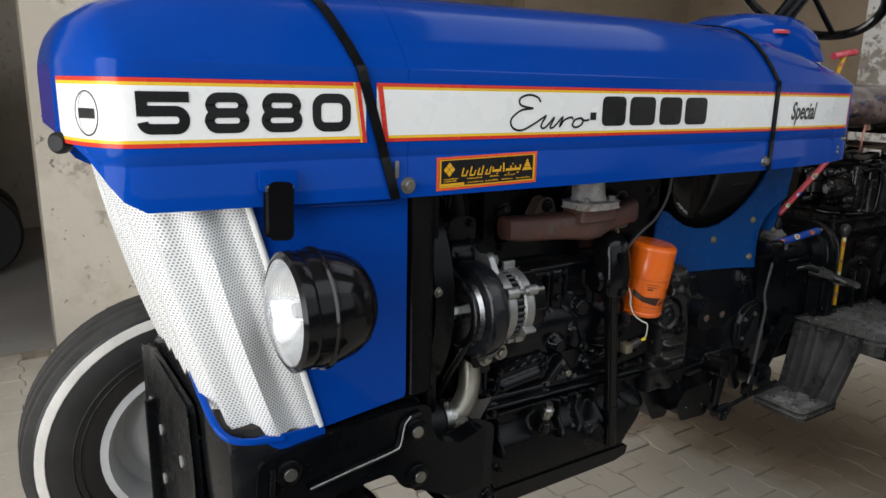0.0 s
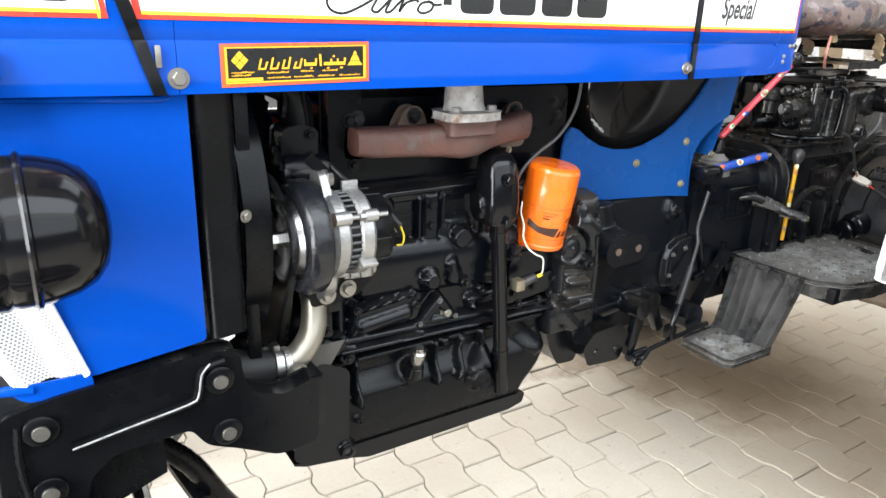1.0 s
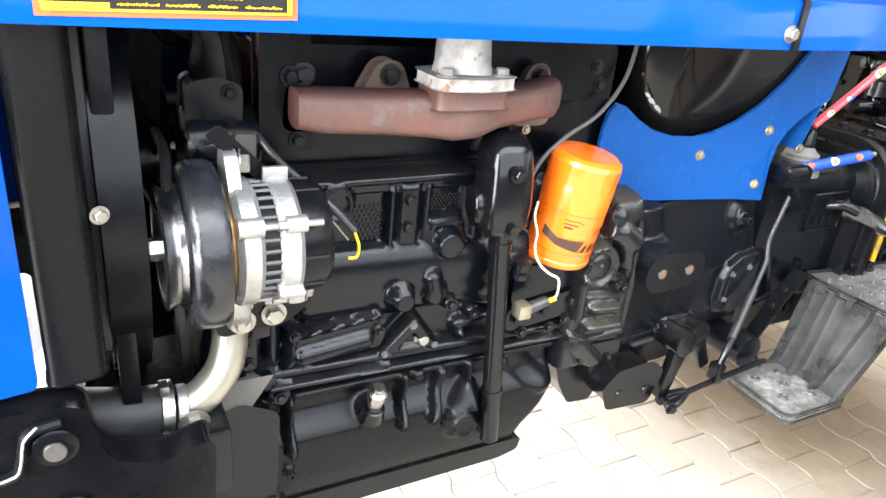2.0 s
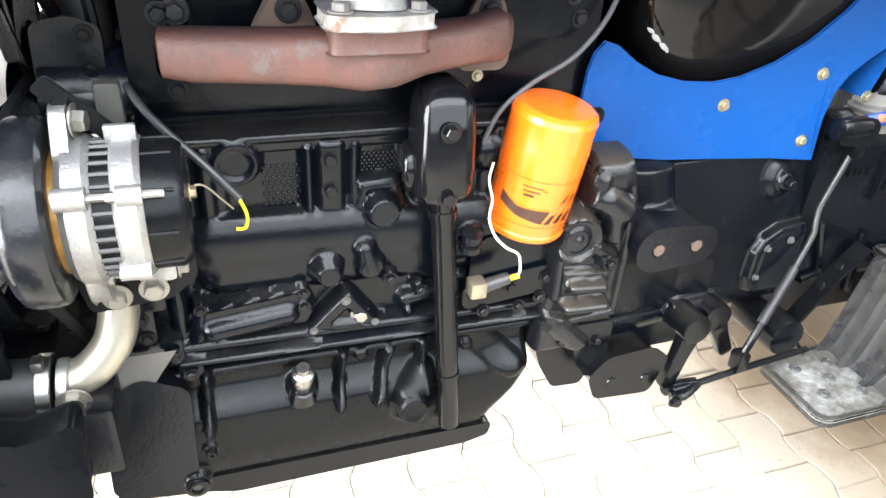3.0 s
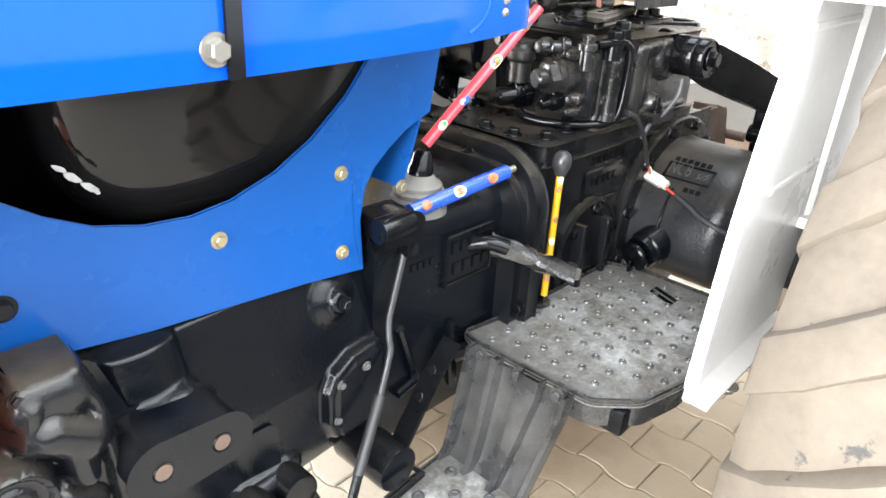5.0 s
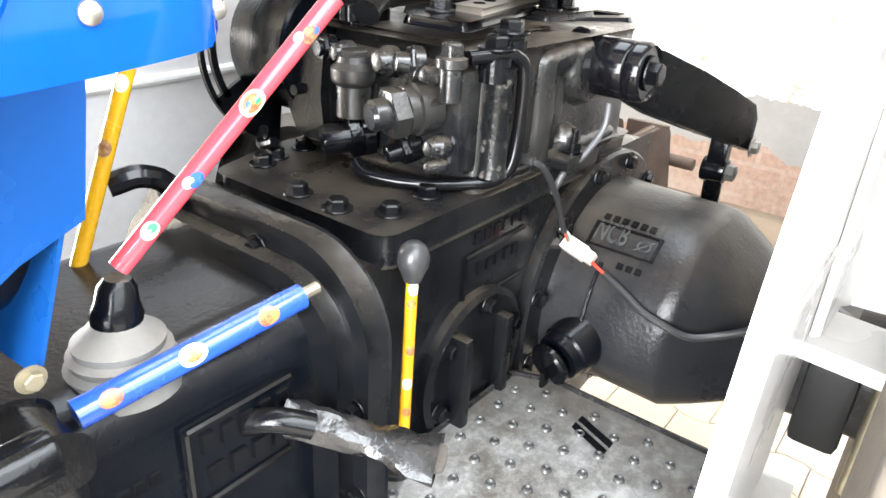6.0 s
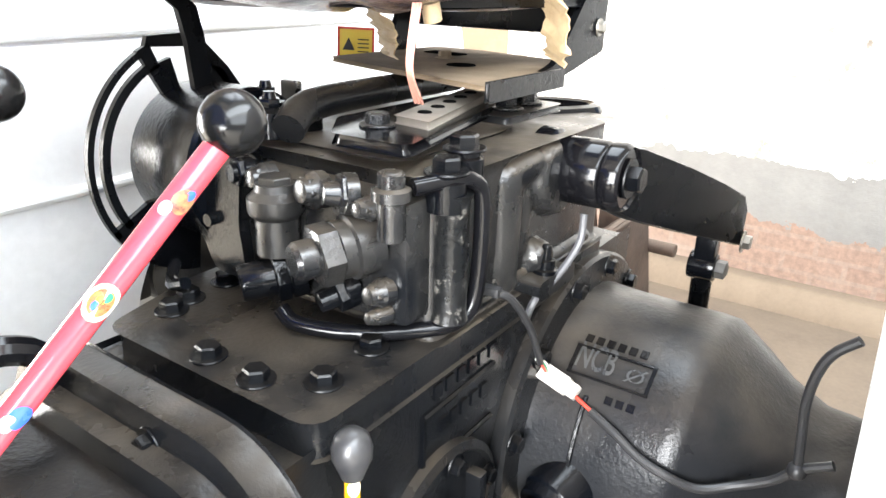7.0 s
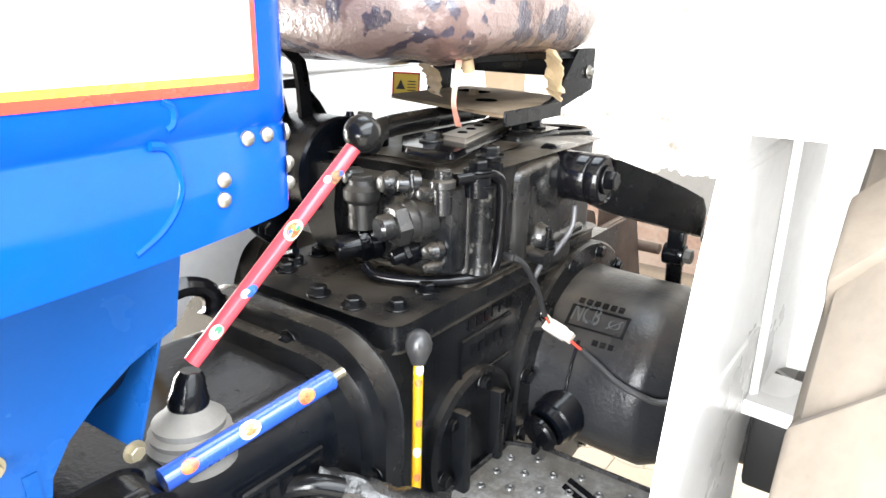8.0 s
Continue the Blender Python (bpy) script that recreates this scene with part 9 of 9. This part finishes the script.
# ---- footplates and steps ----
def footplate(s):
    yy = lambda v: YC + s * (v - YC)
    out = [(1.976, -0.192), (1.986, -0.168), (2.130, -0.188), (2.140, -0.206), (2.165, -0.204), (2.172, -0.184), (2.378, -0.188), (2.400, -0.24), (2.400, -0.466), (2.110, -0.468), (2.030, -0.450), (1.980, -0.400)]
    bm = bmesh.new()
    prism(bm, rounded([(x, yy(y)) for x, y in out], 0.012), "z", 0.658, 0.664)
    p = part("footplate", bm, TREAD if s > 0 else TREAD_FAR, tractor, "worn black studded footplate", bevel=0.0015)
    bm = bmesh.new()
    loop_ = [Vector((x, yy(y), 0.655)) for x, y in rounded(out, 0.012)]
    n = len(loop_)
    rows = []
    for q in loop_ + [loop_[0]]:
        rows.append([q + Vector((0, 0, 0.0145)), q + Vector((0, 0, -0.028))])
    slab(bm, rows, 0.004)
    part("plate_rim", bm, RIM_WORN, p)
    k = 0
    for i in range(11):
        for j in range(8):
            x, y = 2.004 + i * 0.0385 + (j % 2) * 0.019, -0.212 - j * 0.0335
            if (x < 2.05 and y < -0.39) or x > 2.385 or y < -0.452:
                continue
            bm = bmesh.new()
            lathe(bm, [(0.0065, 0), (0.0055, 0.0022), (0.0042, 0.0028), (0.0034, 0.0018), (0.0028, 0.0004)], (x, yy(y), 0.664), (0, 0, 1), 12)
            part("stud", bm, STUD, p)
    for j in range(2):
        part("slot", prism(bmesh.new(), [(2.335 + 0.016 * j, yy(-0.300)), (2.345 + 0.016 * j, yy(-0.300)), (2.325 + 0.016 * j, yy(-0.350)), (2.315 + 0.016 * j, yy(-0.350))], "z", 0.6642, 0.6652), BLACK_SATIN, p)
    part("plate_bearer", box(bmesh.new(), 2.0, 2.06, min(yy(-0.44), yy(-0.15)), max(yy(-0.44), yy(-0.15)), 0.618, 0.656), BLACK_SATIN, p, bevel=0.004)
    part("plate_bearer", box(bmesh.new(), 2.28, 2.33, min(yy(-0.44), yy(-0.15)), max(yy(-0.44), yy(-0.15)), 0.618, 0.656), BLACK_SATIN, p, bevel=0.004)
    return p


footplate(1)
footplate(-1)
bm = bmesh.new()
prism(bm, rounded([(1.782, -0.206), (1.945, -0.196), (1.945, -0.352), (1.790, -0.352), (1.776, -0.338)], 0.010), "z", 0.478, 0.484)
step = part("step", bm, TREAD_STEP, tractor, "black pressed-steel step with ribs", bevel=0.001)
bm = bmesh.new()
rows = []
out = rounded([(1.782, -0.206), (1.945, -0.196), (1.945, -0.352), (1.790, -0.352), (1.776, -0.338)], 0.010)
for x, y in out + [out[0]]:
    rows.append([(x, y, 0.490), (x, y, 0.468)])
slab(bm, rows, 0.003)
part("step_rim", bm, RIM_WORN, step)
bm = bmesh.new()
rows = []
ribs = [(-0.196, 0), (-0.198, 0.022), (-0.205, 0.022), (-0.208, 0), (-0.240, 0), (-0.243, 0.018), (-0.253, 0.018), (-0.256, 0), (-0.290, 0), (-0.293, 0.018), (-0.303, 0.018), (-0.306, 0), (-0.340, 0), (-0.343, 0.022), (-0.350, 0.022), (-0.352, 0)]
for x, z, wide in ((1.925, 0.482, 0.0), (1.942, 0.500, 0.0), (1.958, 0.56, 0.005), (1.975, 0.64, 0.012), (1.980, 0.665, 0.012)):
    rows.append([(x - r, y - (0.20 + y) * -0.0 - (wide if y < -0.3 else -0.0) * 2, z) for y, r in ribs])
slab(bm, rows, 0.003)
part("step_back", bm, STEP_STEEL, step, smooth=30)
for x, y in ((1.83, -0.235), (1.87, -0.27), (1.83, -0.30), (1.90, -0.235), (1.90, -0.31)):
    bm = bmesh.new()
    lathe(bm, [(0.010, 0), (0.009, 0.003), (0.005, 0.004), (0.004, 0.001)], (x, y, 0.484), (0, 0, 1), 12)
    part("stud", bm, STUD, step)
for y in (-0.216, -0.285, -0.352):
    bolt((1.976, y, 0.652), (-1, 0, 0.1), 0.008, STEP_STEEL, step)
hanger = part("step_hanger", slab(bmesh.new(), [[(1.925, -0.185, 0.690), (1.925, -0.215, 0.690)], [(1.880, -0.185, 0.640), (1.880, -0.215, 0.640)], [(1.815, -0.19, 0.558), (1.815, -0.22, 0.558)], [(1.812, -0.19, 0.545), (1.812, -0.22, 0.545)], [(1.825, -0.19, 0.538), (1.825, -0.22, 0.538)], [(1.86, -0.19, 0.50), (1.86, -0.22, 0.50)]], 0.006), BLACK_SATIN, step, "black flat step hanger")
for x, z in ((1.893, 0.655), (1.868, 0.622)):
    bolt((x - 0.004, -0.200, z), (-0.8, 0, 0.6), 0.008, CAST_GLOSS, step)
part("step_strut", tube(bmesh.new(), [(1.90, -0.12, 0.60), (1.99, -0.18, 0.64), (2.02, -0.25, 0.645)], 0.014, 8, 2), BLACK_SATIN, step)
bm = bmesh.new()
cyl(bm, (1.80, -0.12, 0.545), (1.80, -0.225, 0.545), 0.034, n=24)
part("pivot_drum", bm, CAST, tractor, "black round pivot housing", bevel=0.006)

# pedal linkage
def crank(ax, az, bx, bz, y):
    bm = bmesh.new()
    cyl(bm, (ax, y + 0.07, az), (ax, y - 0.012, az), 0.024, n=22)
    c = part("crank_arm", bm, CAST_GLOSS, tractor, "black cast crank arm", bevel=0.004)
    bm = bmesh.new()
    d = Vector((bx - ax, 0, bz - az)).normalized()
    p = Vector((-d.z, 0, d.x))
    rings = []
    for f, w in ((0.1, 0.017), (0.5, 0.013), (1.0, 0.012), (1.06, 0.008)):
        o_ = Vector((ax, y, az)).lerp(Vector((bx, y, bz)), f)
        rings.append([o_ + p * w + Vector((0, -0.008, 0)), o_ - p * w + Vector((0, -0.008, 0)), o_ - p * w + Vector((0, 0.010, 0)), o_ + p * w + Vector((0, 0.010, 0))])
    loft(bm, rings)
    part("crank_blade", bm, CAST_GLOSS, c, bevel=0.003)
    return c


c1 = crank(1.580, 0.622, 1.556, 0.520, -0.242)
crank(1.632, 0.622, 1.672, 0.548, -0.222)
bm = bmesh.new()
cyl(bm, (1.56, -0.20, 0.625), (1.65, -0.19, 0.625), 0.020)
part("crank_shaft_boss", bm, CAST, c1, bevel=0.003)
rod = part("pull_rod", tube(bmesh.new(), [(1.562, -0.255, 0.515), (1.60, -0.255, 0.518), (1.70, -0.25, 0.526), (1.83, -0.24, 0.530)], 0.0055, 10, 2), CAST, tractor, "thin black pull rod with a clevis")
bm = bmesh.new()
tube(bm, [(1.556, -0.246, 0.508), (1.575, -0.243, 0.510), (1.595, -0.250, 0.516), (1.606, -0.255, 0.519)], 0.0095, 10, 2)
tube(bm, [(1.556, -0.262, 0.508), (1.575, -0.266, 0.510), (1.595, -0.260, 0.516), (1.606, -0.255, 0.519)], 0.0080, 10, 2)
part("clevis", bm, CAST, rod)
bolt((1.557, -0.272, 0.510), (0, -1, 0), 0.008, CAST, rod)
ROD_GREY = surface("dark_steel_rod", (0.010, 0.010, 0.0115), 0.46, vary=(0.030, 0.029, 0.028), scale=40, amount=0.7, spec=0.5)
link = part("clutch_rod", tube(bmesh.new(), [(1.842, -0.182, 0.872), (1.835, -0.183, 0.845), (1.815, -0.186, 0.785), (1.806, -0.190, 0.765), (1.800, -0.198, 0.745), (1.797, -0.203, 0.728), (1.770, -0.214, 0.676)], 0.0045, 10, 4), ROD_GREY, tractor, "bent dark grey steel clutch rod")
part("rod_sleeve", tube(bmesh.new(), [(1.772, -0.213, 0.680), (1.712, -0.240, 0.604)], 0.0072, 12, 1), ROD_GREY, link)
part("rod_end", tube(bmesh.new(), [(1.713, -0.240, 0.606), (1.694, -0.248, 0.575), (1.682, -0.250, 0.545)], 0.0065, 10, 2), CAST_GLOSS, link)
part("rod_fork", box(bmesh.new(), 1.832, 1.852, -0.194, -0.172, 0.848, 0.886), CAST_GLOSS, link, bevel=0.004)
part("rod_fork", box(bmesh.new(), 1.672, 1.692, -0.262, -0.238, 0.528, 0.562), CAST_GLOSS, link, bevel=0.004)
pedal = part("pedal_arm", tube(bmesh.new(), [(1.985, -0.165, 0.812), (2.000, -0.190, 0.820), (2.020, -0.210, 0.812)], 0.011, 12, 3), CAST_GLOSS, tractor, "black pedal wrapped in torn foil")
random.seed(12)
FOIL = surface("crumpled_foil", (0.008, 0.008, 0.0085), 0.28, vary=(0.030, 0.028, 0.026), scale=30, amount=0.9, bump=0.9, grain=60, spec=0.6)
rows = []
for i in range(13):
    f = i / 12
    c_ = Vector((2.014, -0.186, 0.812)).lerp(Vector((2.088, -0.288, 0.777)), f)
    wide, high = 0.017 + 0.016 * max(0, f - 0.5) / 0.5, 0.018 - 0.009 * f
    rows.append([c_ + Vector((0.85, 0.45, 0)) * wide * math.cos(a) * random.uniform(0.82, 1.12) + Vector((0, 0, 1)) * high * math.sin(a) * random.uniform(0.75, 1.15) for a in [math.tau * k / 12 for k in range(13)]])
    rows[-1][-1] = rows[-1][0]
part("foil", slab(bmesh.new(), rows, 0.001), FOIL, pedal, "crumpled dull foil", smooth=25)
part("pedal_pad", prism(bmesh.new(), rounded([(2.056, -0.238), (2.078, -0.226), (2.106, -0.284), (2.080, -0.298)], 0.008), "z", 0.773, 0.779), surface("dusty_pad_rubber", (0.10, 0.085, 0.07), 0.8, vary=(0.05, 0.045, 0.04), scale=30), pedal, bevel=0.002)

# ---- fenders and rear wheels ----
def fender(s):
    yy = lambda v: YC + s * (v - YC)
    outline = [(2.030, 0.700), (2.052, 0.93), (2.075, 1.04), (2.106, 1.14), (2.150, 1.26), (2.21, 1.37), (2.31, 1.46), (2.50, 1.52), (2.72, 1.52), (2.92, 1.46), (3.08, 1.35), (3.20, 1.18), (3.25, 1.00), (3.25, 0.90), (2.80, 0.86), (2.46, 0.860), (2.40, 0.84), (2.365, 0.765), (2.365, 0.700)]
    bm = bmesh.new()
    a, b = yy(-0.500), yy(-0.496)
    prism(bm, rounded(outline, 0.03), "y", min(a, b), max(a, b))
    f = part("fender", bm, FENDER_WHITE, tractor, "white enamelled rear fender", bevel=0.001)
    bm = bmesh.new()
    arc_ = [(2.125, 1.18), (2.155, 1.26), (2.215, 1.365), (2.32, 1.457), (2.50, 1.513), (2.72, 1.513), (2.91, 1.455), (3.07, 1.345), (3.19, 1.18), (3.24, 1.00)]
    line = smooth_path([(x, 0, z) for x, z in arc_], 4)
    slab(bm, [[(p.x, yy(v), p.z) for v in (-0.50, -0.55, -0.75, -0.93, -0.95)] for p in line], 0.003)
    part("fender_top", bm, FENDER_WHITE, f)
    bm = bmesh.new()
    tube(bm, [(2.030, yy(-0.505), 0.702), (2.052, yy(-0.505), 0.93), (2.075, yy(-0.505), 1.04), (2.106, yy(-0.505), 1.14), (2.150, yy(-0.505), 1.26), (2.21, yy(-0.505), 1.37)], 0.007, 10, 3)
    part("front_roll", bm, FENDER_WHITE, f)
    bm = bmesh.new()
    slab(bm, [[(x, yy(-0.5 - d), z) for x, d in ((2.352, 0.001), (2.358, 0.006), (2.44, 0.010), (2.452, 0.018), (2.456, 0.060))] for z in (0.868, 1.00, 1.15, 1.30, 1.42)], 0.003)
    part("front_flange", bm, FENDER_WHITE, f)
    bm = bmesh.new()
    slab(bm, [[(2.034, yy(-0.5), 0.701), (2.365, yy(-0.5), 0.701)], [(2.034, yy(-0.53), 0.699), (2.365, yy(-0.53), 0.699)]], 0.004)
    part("bottom_flange", bm, FENDER_WHITE, f)
    for x in (2.112, 2.188, 2.262):
        bolt((x, yy(-0.525), 0.6955), (0, 0, -1), 0.010, ZINC, f)
    for z, w in ((1.150, 0.008), (0.952, 0.008)):
        bm = bmesh.new()
        tube(bm, [(2.16, yy(-0.495), z - 0.002), (2.6, yy(-0.495), z + 0.004), (3.15, yy(-0.495), z + 0.008)], w, 10, 2)
        part("pressed_rib", bm, FENDER_WHITE, f)
    bm = bmesh.new()
    slab(bm, [[(2.335, yy(-0.5), 0.866), (2.335, yy(-0.575), 0.862)], [(2.42, yy(-0.5), 0.866), (2.42, yy(-0.575), 0.862)]], 0.005)
    slab(bm, [[(2.335, yy(-0.5), 0.866), (2.335, yy(-0.575), 0.862)], [(2.335, yy(-0.5), 0.856), (2.335, yy(-0.575), 0.852)]], 0.003)
    part("fender_bracket", bm, FENDER_WHITE, f)
    part("bracket_stay", cyl(bmesh.new(), (2.36, yy(-0.568), 0.72), (2.36, yy(-0.568), 0.862), 0.006), BRASS, f)
    part("bracket_rubber", box(bmesh.new(), 2.345, 2.40, min(yy(-0.552), yy(-0.508)), max(yy(-0.552), yy(-0.508)), 0.76, 0.850), RUBBER, f, bevel=0.008)
    part("lower_flange", slab(bmesh.new(), [[(2.46, yy(-0.502), 0.862), (2.80, yy(-0.502), 0.862), (3.24, yy(-0.502), 0.902)], [(2.46, yy(-0.530), 0.850), (2.80, yy(-0.530), 0.850), (3.24, yy(-0.530), 0.890)]], 0.004), FENDER_WHITE, f)
    return f


near_f = fender(1)
fender(-1)
wheel("rear_wheel", (2.605, -0.778, 0.685), -1, 0.650, 0.355, 0.43, "lugs", "large rear tyre grey with dust", TYRE_DUSTY, TYRE_DUSTY, False)
wheel("rear_wheel", (2.605, mirror(-0.778), 0.685), 1, 0.650, 0.355, 0.43, "lugs", "large rear tyre grey with dust", TYRE_DUSTY, TYRE_DUSTY, False)

# a dusty red machine in the store behind the doorway
red = thing("red_machine", (0, 0, 0), "red painted machine in the store behind the doorway", "machine")
part("body", prism(bmesh.new(), rounded([(-0.75, 0.45), (0.05, 0.45), (0.05, 1.25), (-0.15, 1.45), (-0.75, 1.45)], 0.05), "y", 4.2, 4.9), surface("dull_red_enamel", (0.35, 0.03, 0.025), 0.5, vary=(0.2, 0.03, 0.03), scale=5, amount=0.8), red, bevel=0.02)
for x in (-0.62, -0.08):
    part("wheel", lathe(bmesh.new(), [(0.12, -0.08), (0.28, -0.09), (0.30, -0.05), (0.30, 0.05), (0.28, 0.09), (0.12, 0.08)], (x, 4.35, 0.26), (0, 1, 0), 28), RUBBER, red)
    part("wheel", lathe(bmesh.new(), [(0.12, -0.08), (0.28, -0.09), (0.30, -0.05), (0.30, 0.05), (0.28, 0.09), (0.12, 0.08)], (x, 4.85, 0.26), (0, 1, 0), 28), RUBBER, red)

# brown earth strip between the pavers and the far wall
tagged(part("floor_earth", box(bmesh.new(), 3.84, 4.85, -3.4, 2.6, -0.028, -0.004), DIRT, bevel=0.004), "brown dusty earth strip beside the wall", "floor", kind="structure")

# ---- pavers ----
PW, PL, GAP = 0.131, 0.172, 0.0022


def paver_mesh(phase):
    """One wavy interlocking paver: its long sides follow the same S, so that neighbours fit."""
    bm = bmesh.new()
    def wave(t):
        t += phase
        return 0.011 * math.sin(t / PL * math.tau) + 0.0022 * math.sin(3 * t / PL * math.tau)
    n = 12
    side = [(i / n - 0.5) * (PL - GAP) for i in range(n + 1)]
    out = [(-PW / 2 + GAP / 2 + wave(t), t) for t in side] + [(PW / 2 - GAP / 2 + wave(t), t) for t in side[::-1]]
    c = Vector((0, 0))
    inner = [((x - math.copysign(0.003, x - wave(y))), y * (1 - 0.004 / PL * 2 * (abs(abs(y) - (PL - GAP) / 2) < 1e-6))) for x, y in out]
    top = [bm.verts.new((x, y, 0.0)) for x, y in inner]
    edge = [bm.verts.new((x, y, -0.003)) for x, y in out]
    low = [bm.verts.new((x, y, -0.032)) for x, y in out]
    bm.faces.new(top)
    m = len(out)
    for k in range(m):
        j = (k + 1) % m
        bm.faces.new((edge[k], edge[j], top[j], top[k]))
        bm.faces.new((low[k], low[j], edge[j], edge[k]))
    bmesh.ops.recalc_face_normals(bm, faces=bm.faces)
    me = bpy.data.meshes.new("paver")
    bm.to_mesh(me)
    bm.free()
    me.materials.append(PAVER)
    return me


random.seed(21)
kinds = [paver_mesh(0.0), paver_mesh(PL / 2)]
rest_v, rest_f = [], []
base_v = [[v.co.copy() for v in k.vertices] for k in kinds]
base_f = [tuple(p.vertices) for p in kinds[0].polygons]
count = 0
for i in range(-24, 38):
    for j in range(-21, 16):
        x, y = i * PW + 0.04, j * PL + (i % 2) * PL / 2
        if not (-3.0 < x < 3.75 and -3.3 < y < 2.45):
            continue
        near = 0.95 < x < 3.3 and -0.62 < y < 0.62
        m = Matrix.Translation((x, y, random.uniform(-0.0025, 0.0015))) @ Matrix.Rotation(random.uniform(-0.006, 0.006), 4, "Z") @ Matrix.Rotation(random.uniform(-0.006, 0.006), 4, "X")
        if near and count < 300:
            count += 1
            ob = new("paver", kinds[i % 2])
            ob.parent = dirt_floor
            ob.matrix_basis = m
        else:
            off = len(rest_v)
            rest_v += [m @ v for v in base_v[i % 2]]
            rest_f += [tuple(k + off for k in f) for f in base_f]
me = bpy.data.meshes.new("paver_field")
me.from_pydata([tuple(v) for v in rest_v], [], rest_f)
me.materials.append(PAVER)
field = tagged(new("paver_field", me), "tan wavy concrete pavers", kind="stuff")
field.parent = dirt_floor
